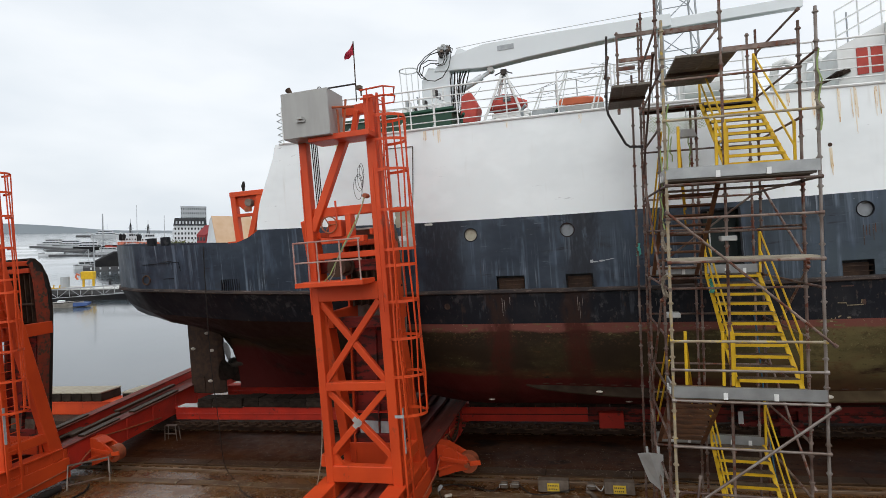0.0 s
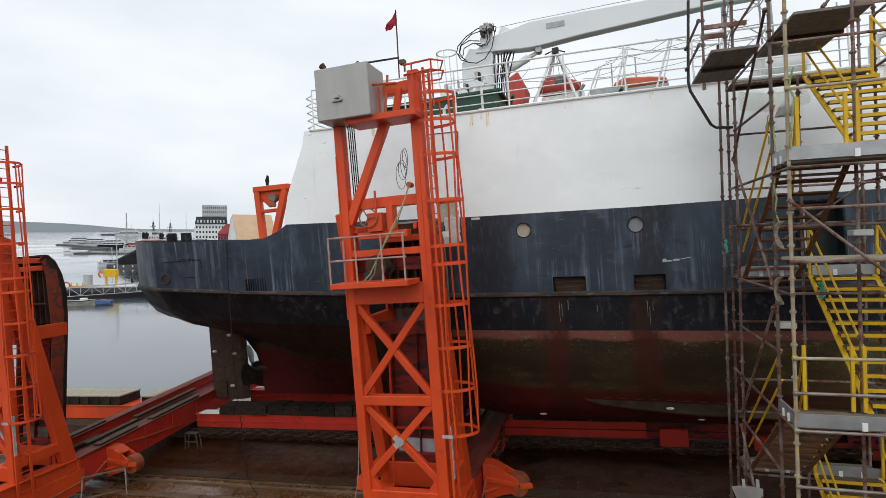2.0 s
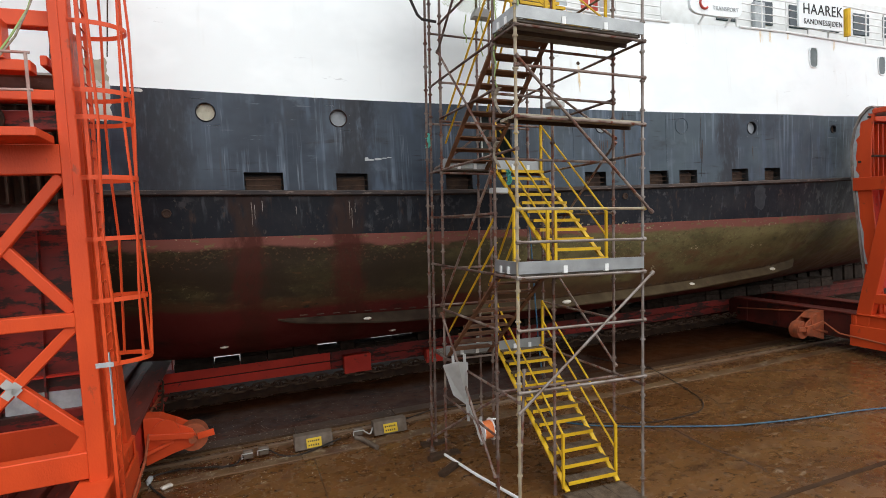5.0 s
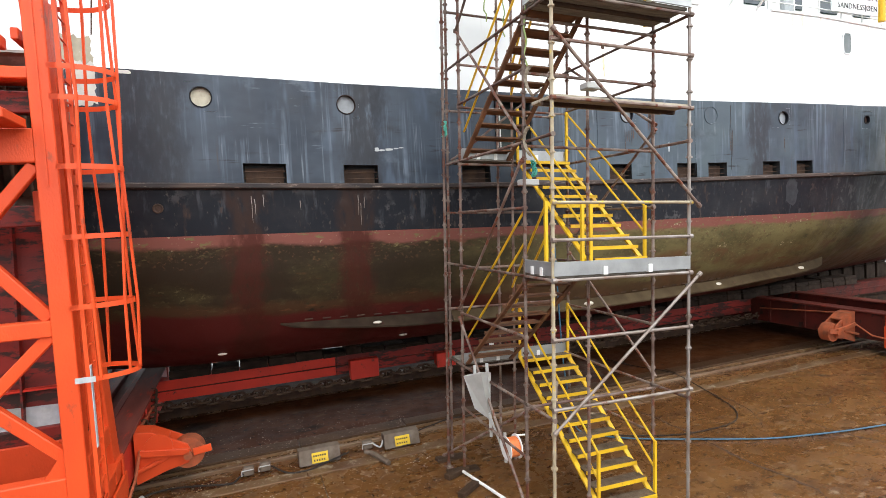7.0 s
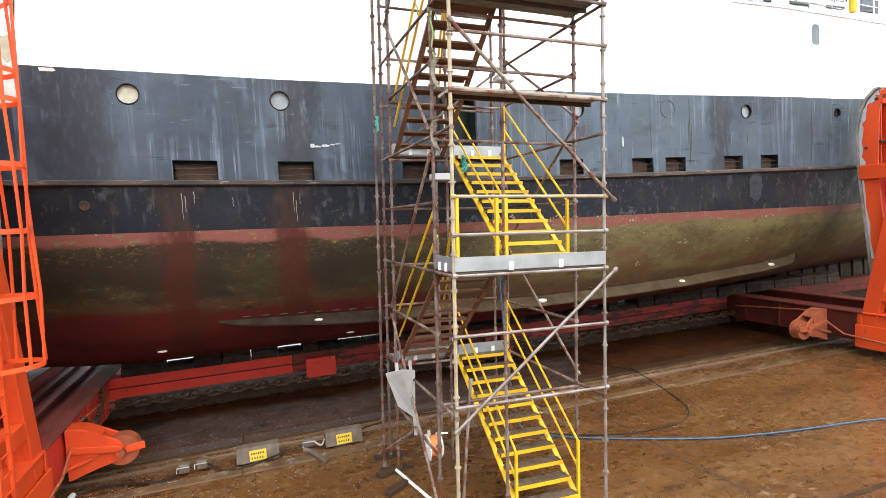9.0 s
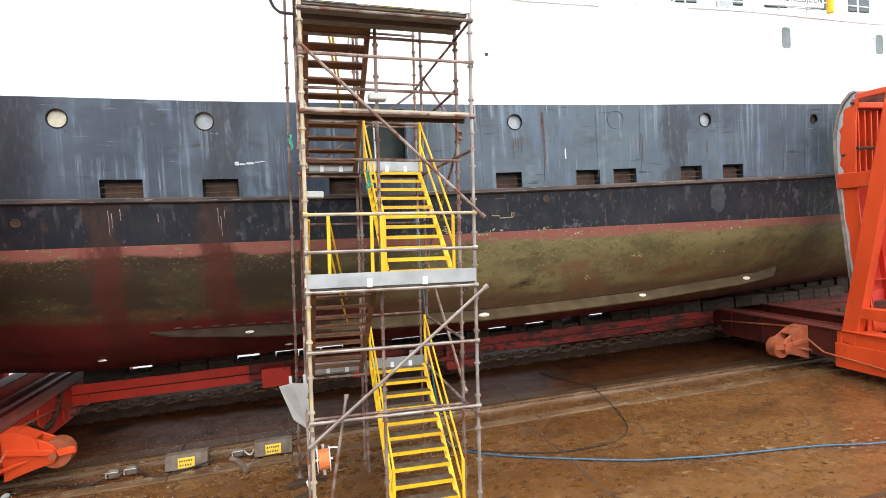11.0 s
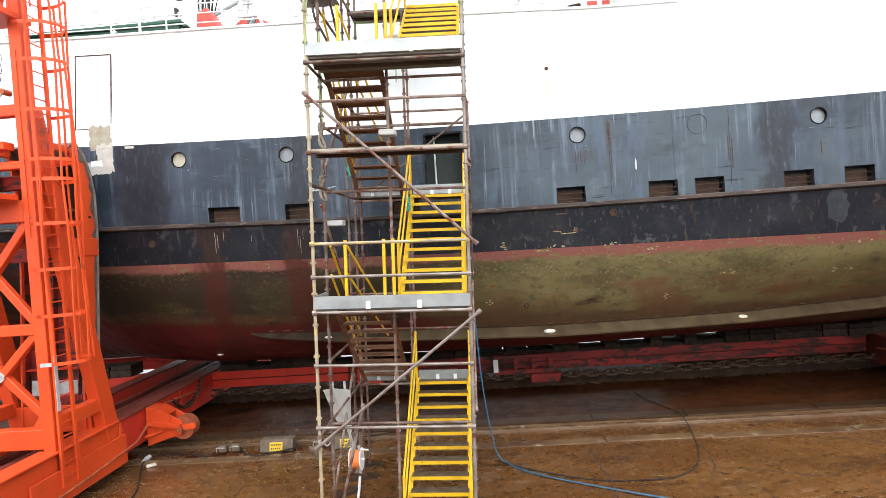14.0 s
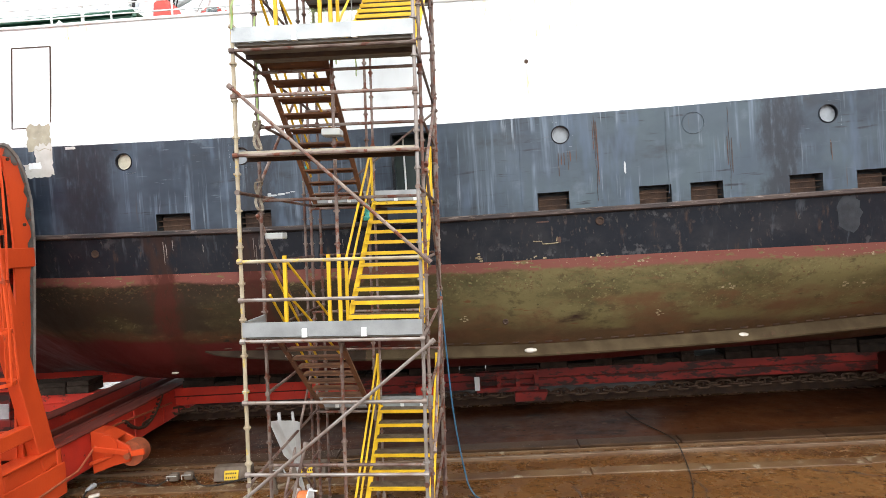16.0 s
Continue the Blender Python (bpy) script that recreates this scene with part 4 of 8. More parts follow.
# pale paint drips below the drain slots
for x, za, zb in ((-2.42, 5.72, 5.2), (-2.36, 5.66, 5.35), (-2.2, 5.74, 5.5), (-0.33, 5.66, 5.25), (-0.28, 5.5, 5.05), (-0.2, 5.62, 5.4), (-1.5, 5.6, 5.42), (1.7, 5.5, 5.3)):
    m = Mesh()
    m.tube([(x + 0.004 * math.sin(i * 1.7 + x), side_y(x, za + (zb - za) * i / 6) + 0.001, za + (zb - za) * i / 6) for i in range(7)], [0.009, 0.008, 0.007, 0.007, 0.006, 0.005, 0.003], 5)
    part("paint_drip", m, PAD, ship)
# bilge keel and zinc anodes
m = Mesh()
n = 60
bz = lambda x: float(np.interp(x, [-3.2, -1.8, 1.3, 5.8, 11, 15.5, 16.2], [3.12, 3.05, 2.92, 2.78, 2.78, 3.0, 3.1]))
rows = []
for i in range(n + 1):
    x = -2.0 + 18.0 * i / n
    z = bz(x)
    y = side_y(x, z)
    d = 0.27 * min(1, i / 9, (n - i) / 1.2) ** 0.5 + 0.01
    rows += [(x, y + 0.03, z + 0.02), (x, y - d * 0.62, z - d * 0.8), (x, y - d * 0.59, z - d * 0.83 - 0.03), (x, y + 0.06, z - 0.05)]
for i in range(n):
    m.add(rows[i * 4:i * 4 + 8], [(j, 4 + j, 4 + (j + 1) % 4, (j + 1) % 4) for j in range(4)], 1 if i < 13 else 0)
part("bilge_keel", merge(m), [KEEL_OLIVE, KEEL_DARK], ship, "pale fouled bilge keel", smooth=False)
for i in range(44):
    x = -1.5 + i * 0.38
    z = bz(x) + 0.05
    m = Mesh()
    m.box(x, side_y(x, z) - 0.02, z - 0.012, x + 0.17, side_y(x, z) + 0.01, z + 0.012)
    part("weld_bead", m, RUST_AND_SHADE, ship)


def anode(x, y, z, sx=0.17, sz=0.075, parent=None):
    m = Mesh()
    nu, nv = 14, 5
    v = [(x + sx * math.cos(u * math.tau / nu) * math.cos(w * math.pi / 2 / nv), y - 0.07 * math.sin(w * math.pi / 2 / nv), z + sz * math.sin(u * math.tau / nu) * math.cos(w * math.pi / 2 / nv)) for w in range(nv + 1) for u in range(nu)]
    m.add(v, [(w * nu + u, w * nu + (u + 1) % nu, (w + 1) * nu + (u + 1) % nu, (w + 1) * nu + u) for w in range(nv) for u in range(nu)])
    return part("zinc_anode", m, ZINC, parent or ship, "pale zinc anode", smooth=True)


for x in (0.07, 5.75, 10.7, 14.5):
    anode(x, side_y(x, bz(x) - 0.1) - 0.17, bz(x) - 0.13, 0.15 if x > 1 else 0.1, 0.06 if x > 1 else 0.035)
for x, z in ((-3.2, 2.41), (0.9, 2.3)):
    anode(x, side_y(x, z), z, 0.1, 0.03)
# rudder and propeller
m = Mesh()
pr = [(-18.25, 0.03), (-17.6, 0.14), (-17.0, 0.2), (-16.62, 0.17), (-16.42, 0.06)]
v = []
for z in (1.42, 4.85):
    v += [(x, CY - t, z) for x, t in pr] + [(x, CY + t, z) for x, t in pr[::-1]]
m.add(v, [tuple(range(10)), tuple(range(10, 20))] + [(i, (i + 1) % 10, 10 + (i + 1) % 10, 10 + i) for i in range(10)])
rud = part("rudder", m, RUST_AND_SHADE, ship, "dark fouled rudder blade")
for x, z in ((-17.9, 3.5), (-17.1, 4.2), (-17.1, 2.0), (-16.9, 3.4)):
    anode(x, CY - 0.19, z, 0.12, 0.07, rud)
m = Mesh()
m.box(-18.0, CY - 0.22, 1.5, -17.4, CY - 0.12, 2.2)
part("rudder_plate", m, RUST_AND_SHADE, rud)
m = Mesh()
m.tube([(-15.3, CY, 2.8), (-15.9, CY, 2.8), (-16.12, CY, 2.8), (-16.22, CY, 2.8)], [0.24, 0.24, 0.18, 0.05], 16)
prop = part("propeller", m, BRONZE, ship, "dull bronze four-bladed propeller", smooth=True)
for k in range(4):
    a0 = k * math.tau / 4 + 0.5
    m = Mesh()
    v = []
    for i in range(8):
        r = 0.18 + 0.92 * i / 7
        w = 0.42 * math.sin(math.pi * min(1, 0.18 + 0.78 * i / 7)) + 0.04
        for s_ in (-1, -0.33, 0.33, 1):
            a = a0 + s_ * w / max(r, 0.35)
            v.append((-15.98 + s_ * w * 0.6 * (1 - 0.5 * i / 7), CY + r * math.cos(a), 2.8 + r * math.sin(a)))
    m.add(v, [(i * 4 + j, i * 4 + 4 + j, i * 4 + 5 + j, i * 4 + 1 + j) for i in range(7) for j in range(3)])
    part("blade", m, BRONZE, prop, smooth=True)
# aft bollards, recovery gallows and bulwark fittings
for x in (-15.35, -14.75):
    m = Mesh()
    m.tube([(x, 16.5, 7.1), (x, 16.5, 8.45)], 0.17, 16)
    part("bollard", m, BLACK_LOW, ship, smooth=True)
m = Mesh()
m.beam((-17.28, 24.6, 7.15), (-17.5, 24.6, 10.9), 0.30, 0.30, (1, 0, 0))
m.beam((-16.95, 24.6, 7.6), (-15.85, 24.6, 10.9), 0.30, 0.30, (1, 0, 0))
m.beam((-17.66, 24.6, 10.86), (-15.66, 24.6, 10.84), 0.34, 0.26)
m.beam((-17.4, 24.6, 9.75), (-16.2, 24.6, 9.75), 0.26, 0.16)
gal = part("stern_gallows", m, ORANGE, ship, "orange steel stern gallows", bevel=0.02)
m = Mesh()
m.beam((-17.9, 24.5, 8.3), (-16.3, 24.5, 8.35), 0.3, 0.24)
part("gallows_foot", m, ORANGE, gal)
m = Mesh()
m.plate([(-17.4, 24.62, 10.75), (-16.1, 24.62, 10.75), (-16.2, 24.62, 10.3), (-16.9, 24.62, 9.95), (-17.3, 24.62, 10.3)], (0, 0.06, 0))
part("gallows_plate", m, ORANGE, gal)
m = Mesh()
m.box(-16.75, 24.3, 9.9, -16.4, 24.5, 10.15)
part("roller_box", m, RUST_ORANGE, gal, bevel=0.03)
m = Mesh()
m.disc((-16.5, 24.3, 10.35), (0, 1, 0), 0.2, 0.25, 18)
part("sheave", m, OLD_STEEL, gal)
m = Mesh()
m.tube([(-16.9, 24.6, 11.0), (-16.9, 24.6, 11.25), (-16.85, 24.6, 11.5)], [0.05, 0.1, 0.05], 8)
part("lamp", m, BLACK, gal)
m = Mesh()
for z in (6.95, 7.55):
    m.tube([(-14.4, side_y(-14.4, z) - 0.01, z), (-13.9, side_y(-13.9, z) - 0.012, z)], 0.012, 5)
m.tube([(-15.3 + 0.05 * 0, side_y(-15.3, 7.5) - 0.01, 7.5), (-13.6, side_y(-13.6, 7.5) - 0.01, 7.5), (-13.55, side_y(-13.55, 7.2) - 0.01, 7.2)], 0.012, 5)
part("bulwark_door_seam", m, BLACK_LOW, ship)
m = Mesh()
m.tube([(-15.2 + 0.16 * math.cos(a / 12 * math.tau), side_y(-15.2, 6.95) - 0.02, 6.95 + 0.16 * math.sin(a / 12 * math.tau)) for a in range(12)], 0.03, 6, True)
part("mooring_ring", m, RUST_AND_SHADE, ship)
m = Mesh()
for i in range(9):
    m.box(-11.75 + i * 0.085, side_y(-11.5, 6.6) - 0.03, 6.35, -11.72 + i * 0.085, side_y(-11.5, 6.6) + 0.02, 6.8)
part("grille", m, BLACK_LOW, ship)

# ---- slip cradle ----
KEEL_Y = 19.5
for x0, x1, y0 in ((-17.6, -7.2, KEEL_Y), (-4.9, 15.9, KEEL_Y), (18.3, 27, KEEL_Y), (-17.6, -8.0, 23.0)):
    g = thing("keel_girder", ((x0 + x1) / 2, y0 + 0.15, 0.3), "orange-red painted steel keel girder of the slip cradle", "girder", "keel girders")
    cuts = [x0, -0.35, x1] if x0 < -0.35 < x1 - 1 else [x0, x1]
    for a, b in zip(cuts, cuts[1:]):
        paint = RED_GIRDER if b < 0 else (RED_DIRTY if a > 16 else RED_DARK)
        m = Mesh()
        m.box(a, y0, 0.78, b - 0.01, y0 + 0.3, 1.26)
        part("web", m, paint, g, bevel=0.01)
        m = Mesh()
        m.box(a, y0 - 0.05, 1.26, b - 0.01, y0 + 0.38, 1.32)
        part("flange", m, paint, g)
    m = Mesh()
    m.tube([(x0, y0 - 0.03, 1.05), (x1, y0 - 0.03, 1.05)], 0.02, 6)
    part("pipe", m, RED_GIRDER if x1 < 0 else RED_DIRTY, g)


def block_at(x, y, z, w, d, h, paint=None, first=[]):
    if not first:
        m = Mesh()
        m.box(-0.5, -0.5, 0, 0.5, 0.5, 0.62).box(-0.48, -0.47, 0.63, 0.5, 0.5, 1.0)
        me = mesh_of("keel_block", m, DARK_WOOD, bevel=0.025)
        first.append(me)
    ob = new("keel_block", first[0])
    ob.matrix_world = SLIP @ Matrix.Translation((x, y, z)) @ Matrix.Diagonal((w, d, h, 1))
    if paint:
        ob.material_slots[0].link = "OBJECT"
        ob.material_slots[0].material = paint
    return tagged(ob, "dark wet timber keel block on the cradle", "block", "keel blocks")


rnd = random.Random(4)
LOW = [(-3.6, -2.9), (-0.7, -0.05), (0.4, 2.4), (3.9, 6.3), (7.1, 7.9), (8.4, 9.3), (9.7, 10.35), (10.75, 11.6)]
edges = [-16.4, -7.6, -4.6] + [e for span in LOW for e in span] + [22.0]
for a, b in zip(edges, edges[1:]):
    if (a, b) == (-7.6, -4.6):
        continue
    n = max(1, round((b - a) / 0.72))
    for k in range(n):
        w = (b - a) / n
        low = (a, b) in LOW
        block_at(a + w * (k + 0.5), KEEL_Y + 0.25 + rnd.uniform(-0.04, 0.04), 1.32, w - 0.02, 0.7, rnd.uniform(0.11, 0.16) if low else 0.37 + rnd.uniform(-0.02, 0.03))
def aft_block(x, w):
    """A squat dark block; a paler board on top stands for its wet, lit face."""
    b = thing("keel_block", (x, 21.9, 1.03), "squat dark timber block, its wet lit top painted as a pale board", "block", "aft keel blocks")
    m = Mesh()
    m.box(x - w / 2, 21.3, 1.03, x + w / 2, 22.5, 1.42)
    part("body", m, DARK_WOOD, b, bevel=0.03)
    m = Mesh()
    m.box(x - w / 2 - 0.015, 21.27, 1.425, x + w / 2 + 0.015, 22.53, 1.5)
    part("lit_top_board", m, PALE_BOARD, b, bevel=0.02)


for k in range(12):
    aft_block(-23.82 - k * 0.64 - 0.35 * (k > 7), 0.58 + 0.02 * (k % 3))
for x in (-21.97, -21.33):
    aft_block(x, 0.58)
for k in range(17):
    block_at(13.2 + k * 0.82, 21.3, 1.1, 0.70 - 0.06 * (k % 2), 0.8, 0.62 + 0.03 * k)
ab = thing("keel_girder", (-25, 21.9, 0), "orange-red aft keel girder carrying timber blocks", "girder", "keel girders")
m = Mesh()
m.box(-32, 21.36, 0.36, -20.4, 22.44, 0.97).box(-32, 21.3, 0.97, -20.4, 22.5, 1.025)
part("web", m, ORANGE, ab, bevel=0.02)
# wet sheen of the girder's flange, laid on as a thin white strip
m = Mesh()
m.box(-17.4, 19.42, 1.33, -14.2, 19.86, 1.37)
single("flange_sheen", m, WHITE_RAIL, "pale strip painted as wet sheen on the keel girder under the rudder", "plate")
# boxes hung on the girder
for x0, x1, z0, z1 in ((0.0, 0.82, 0.66, 1.2), (2.6, 3.2, 0.62, 1.05)):
    m = Mesh()
    m.box(x0, KEEL_Y - 0.32, z0, x1, KEEL_Y - 0.06, z1)
    b = single("junction_box", m, RED_GIRDER, "orange steel junction box hung on the keel girder", "box", "girder boxes", bevel=0.015)
hw = thing("haul_clamp", (5.6, KEEL_Y - 0.3, 0.4), "red steel hauling clamp on the keel girder", "clamp")
m = Mesh()
m.box(4.4, KEEL_Y - 0.28, 0.75, 6.2, KEEL_Y - 0.06, 0.9).box(4.4, KEEL_Y - 0.3, 1.25, 6.2, KEEL_Y - 0.06, 1.36)
part("rail", m, RED_DARK, hw, bevel=0.01)
for xx in (4.4, 5.0, 5.55, 6.1):
    m = Mesh()
    m.box(xx, KEEL_Y - 0.26, 0.75, xx + 0.12, KEEL_Y - 0.08, 1.3)
    part("strut", m, RED_DARK, hw)
m = Mesh()
m.plate([(5.5, KEEL_Y - 0.45, 0.5), (6.35, KEEL_Y - 0.45, 0.5), (6.45, KEEL_Y - 0.45, 0.75), (5.5, KEEL_Y - 0.45, 0.78)], (0, 0.35, 0))
part("hook_plate", m, RED_DARK, hw, bevel=0.01)
m = Mesh()
m.box(4.35, KEEL_Y - 0.33, 0.85, 4.5, KEEL_Y - 0.31, 1.25)
part("tag", m, WHITE_RAIL, hw)


def link(m, c, d, flat, k=1.0):
    """One stud link at c along d."""
    d = Vector(d).normalized()
    side = d.cross(Vector((0, 0, 1)) if flat else Vector((0, 1, 0)))
    if side.length < 0.2:
        side = d.cross(Vector((1, 0, 0)))
    side.normalize()
    c = Vector(c)
    pts = []
    for i in range(12):
        a = i * math.tau / 12
        pts.append(c + d * k * (0.075 * math.cos(a) + (0.075 if math.cos(a) > 0 else -0.075)) + side * k * 0.075 * math.sin(a))
    m.tube(pts, 0.026 * k, 6, True)
    m.tube([c - side * 0.07 * k, c + side * 0.07 * k], 0.018 * k, 5)


m = Mesh()
for k in range(138):
    x = -17.5 + k * 0.29
    if not -7.3 < x < -5:
        link(m, (x, KEEL_Y - 0.14, 0.66 - 0.04 * math.sin((x + 5) * 0.35) ** 2), (1, 0, 0), k % 2, 1.35)
single("anchor_chain", m, CHAIN, "rusty stud-link hauling chain along the keel girder", "chain", kind="stuff", smooth=True)
m = Mesh()
for k in range(16):
    f = k / 15
    link(m, (-4.86, 17.1 + 1.5 * f, 1.05 - 1.6 * f * (1 - f) + 0.2 * f), (0, 1, -1.6 * (1 - 2 * f) * 0.66), k % 2)
single("safety_chain", m, CHAIN, "rusty chain sagging along the cross girder", "chain", kind="stuff", smooth=True)


def cradle_tower(cx, sg, label, full=True, ladder=True):
    """A side tower with its cross girders, bilge arm and roller foot; sg: the side of the ladder and foot."""
    X = lambda d: cx + sg * d
    t = thing("cradle_tower", (cx, 12.9, 0.45), label, "tower", "cradle towers")

    def bar(name, p, q, w, h, up=(0, 0, 1), material=ORANGE, parent=None, bevel=0.015, lab=""):
        m = Mesh()
        m.beam(p, q, w, h, up)
        return part(name, m, material, parent or t, lab, bevel=bevel)

    yf = 12.9
    WB = -0.72
    # cross girders to the keel, with a sunken walkway between
    rise = 0.0 if full or not ladder else 0.72
    for d in (-0.98, 0.98):
        bar("cross_girder", (X(d), 11.0, 0.88), (X(d), 14.9, 0.88), 0.34, 0.86)
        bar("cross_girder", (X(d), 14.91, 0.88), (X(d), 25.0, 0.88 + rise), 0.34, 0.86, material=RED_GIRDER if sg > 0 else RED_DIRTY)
        bar("girder_flange", (X(d), 14.7, 1.34), (X(d), 25.0, 1.34 + rise), 0.5, 0.05, material=GIRDER_TOP)
        bar("girder_flange", (X(d), 11.0, 1.34), (X(d), 14.69, 1.34), 0.5, 0.05)
    bar("girder_deck", (cx, 11.1, 0.95), (cx, 14.9, 0.95), 1.62, 0.08, material=GIRDER_TOP)
    bar("girder_deck", (cx, 14.9, 0.95), (cx, 24.9, 0.95 + rise), 1.62, 0.08, material=GIRDER_TOP)
    if rise:
        for k, (d, y0, y1) in enumerate(((-0.55, 15.2, 17.0), (-0.2, 16.2, 18.4), (0.5, 15.6, 18.8), (0.2, 17.6, 20.5), (0.6, 18.9, 21.6), (-0.4, 18.5, 21.8))):
            f = lambda y: 1.1 + rise * (y - 14.9) / 10 + 0.04 * (k % 3)
            bar("wet_plank", (X(d), y0, f(y0)), (X(d), y1, f(y1)), 0.24, 0.1, material=WET_WOOD, bevel=0.01)
        for d, y0, y1 in ((0.98, 15.6, 17.2), (0.98, 17.9, 20.4), (-0.98, 16.0, 17.6)):
            f = lambda y: 1.40 + rise * (y - 14.9) / 10
            bar("wet_plank", (X(d), y0, f(y0)), (X(d), y1, f(y1)), 0.3, 0.07, material=WET_WOOD, bevel=0.01)
    for d in (-0.45, 0.05, 0.5):
        bar("pipe_run", (X(d), 11.1, 1.06), (X(d), 14.8 if rise else 24.5, 1.06), 0.16, 0.14, material=GIRDER_TOP)
    for k in range(9):
        zr = rise * max(0, 13.4 + k * 1.35 - 14.9) / 10
        bar("girder_rib", (X(1.19), 13.4 + k * 1.35, 0.5 + zr), (X(1.19), 13.4 + k * 1.35, 1.3 + zr), 0.04, 0.1, (0, 1, 0), material=ORANGE if k < 2 else (RED_GIRDER if sg > 0 else RED_DIRTY))
    bar("base_plate", (X(1.2), 12.0, 0.62), (X(1.2), 14.9, 0.62), 0.05, 0.7)
    m = Mesh()
    m.tube([(X(1.28), 11.6, 0.42), (X(1.27), 13.5, 0.5), (X(1.27), 15.2, 0.62), (X(1.3), 15.9, 1.05), (X(1.22), 16.3, 1.2), (X(1.2), 19.2, 0.95)], 0.028, 6)
    part("hydraulic_pipe", m, RUST_ORANGE, t, smooth=True)
    # front frame
    bar("front_leg", (X(1.02), yf, 0.45), (X(1.02), yf, 11.3), 0.26, 0.26, (0, 1, 0))
    bar("front_leg", (X(-0.845), yf, 0.45), (X(-0.905), yf, 10.3), 0.21, 0.26, (0, 1, 0))
    for z, h in ((6.35, 0.45), (3.9, 0.22), (1.62, 0.42)):
        bar("cross_beam", (X(-0.82), yf, z), (X(0.9), yf, z), 0.24, h)
    for za, zb in ((4.02, 6.1), (2.1, 3.8)):
        for a, b in ((za, zb), (zb, za)):
            bar("diagonal_brace", (X(-0.80), yf + (0.03 if a > b else 0), a), (X(0.86), yf + (0.03 if a > b else 0), b), 0.14, 0.165)
    for d, e in ((-0.75, -0.46), (0.90, 0.60)):
        m = Mesh()
        m.plate([(X(d), yf - 0.05, 2.22), (X(d), yf - 0.05, 1.8), (X(e), yf - 0.05, 1.8)], (0, 0.1, 0))
        part("gusset", m, ORANGE, t)
    for q in (-1, 1):
        bar("bare_weld", (X(0.03 - 0.12), yf - 0.073, 2.95 - q * 0.122), (X(0.03 + 0.07), yf - 0.073, 2.95 + q * 0.071), 0.012, 0.13, material=GREY, bevel=0)
    bar("base_box", (X(-0.9), 14.2, 1.62), (X(0.9), 14.2, 1.62), 0.06, 0.62)
    # rear frame leaning against the front one
    for d in (-1.03, 1.03):
        bar("rear_leg", (X(d), 14.58, 1.0), (X(d * 0.98), 13.02, 8.3), 0.28, 0.44, (0, 1, 0))
        bar("sill", (X(d), yf, 1.9), (X(d), 14.4, 1.9), 0.26, 0.3)
        bar("arm_strut", (X(d * 0.72), 13.0, 7.86), (X(d * 0.72), 14.4, 7.86), 0.1, 0.16)
    for z, y in ((2.0, 14.35), (5.45, 13.65), (7.0, 13.3)):
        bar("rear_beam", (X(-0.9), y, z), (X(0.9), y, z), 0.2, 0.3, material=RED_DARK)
    # bilge arm between the rear frame and the ship's side
    arm_out = [(14.5, 1.2), (14.74, 3.4), (14.95, 5.4), (15.0, 6.0), (15.01, 6.86), (14.9, 7.41), (14.72, 7.75), (14.5, 7.96), (14.36, 7.98)]
    arm_in = [(14.28, 7.9), (14.38, 7.7), (14.46, 7.2), (14.5, 5.93), (14.45, 5.0), (14.3, 3.4), (14.1, 1.2)]
    for d in (0.76, -0.76):
        m = Mesh()
        m.plate([(X(d), y, z) for y, z in arm_out + arm_in], (0.05, 0, 0))
        p = part("bilge_arm_plate", m, ORANGE if ladder and full or not ladder else RED_STAIN, t)
        rr = random.Random(int(cx * 10) + 7)
        xo = X(d) - 0.006 if sg < 0 else X(d) + 0.056
        edge = [(float(np.interp(q, range(9), [p_[0] for p_ in arm_out])), float(np.interp(q, range(9), [p_[1] for p_ in arm_out]))) for q in [0.8 + 0.25 * i for i in range(32)]]
        mm = Mesh()
        v = []
        for k, (y, z) in enumerate(edge):
            w = (0.13 if z > 5.6 else 0.08) * rr.uniform(0.25, 1.25)
            v += [(xo, y, z), (xo, y - w, z - (w if z > 7.6 else 0))]
        mm.add(v, [(2 * i, 2 * i + 2, 2 * i + 3, 2 * i + 1) for i in range(31)])
        part("worn_edge", mm, DUSTY if sg < 0 else (WORN_DARK if full else BLACK), p)
    # ladder towers: shade inside the arm is put into a darker colour
    for k in range(6):
        m = Mesh()
        m.box(X(-0.58 + k * 0.232) - 0.02, 14.5, 5.8, X(-0.58 + k * 0.232) + 0.02, 14.78, 7.5)
        part("stiffener", m, ORANGE if sg < 0 else RUST_AND_SHADE, t)
    m = Mesh()
    m.box(X(-0.74), 14.78, 5.8, X(0.74), 14.82, 7.55)
    part("arm_web", m, RED_GIRDER if sg < 0 else RUST_AND_SHADE, t)
    m = Mesh()
    m.tube([(X(-0.74), 14.45, 6.45), (X(0.74), 14.45, 6.45)], 0.04, 8)
    part("arm_pin", m, RUST_AND_SHADE, t)
    bar("arm_top_plate", (X(-0.74), 14.5, 7.62), (X(0.74), 14.5, 7.62), 0.3, 0.16)
    m = Mesh()
    v = [(X(sd * 0.83), y + e, z + (e if z > 7.5 else 0)) for y, z in arm_out for e in (0.005, 0.06) for sd in (-1, 1)]
    q = len(arm_out)
    m.add(v, [(4 * i + a, 4 * i + b, 4 * i + 4 + b, 4 * i + 4 + a) for i in range(q - 1) for a, b in ((0, 1), (2, 3), (0, 2), (1, 3))] + [(0, 1, 3, 2), (4 * q - 4, 4 * q - 3, 4 * q - 1, 4 * q - 2)])
    part("timber_pad", m, PAD if full or not ladder else DARK_WOOD, t, "worn grey timber fender pad")
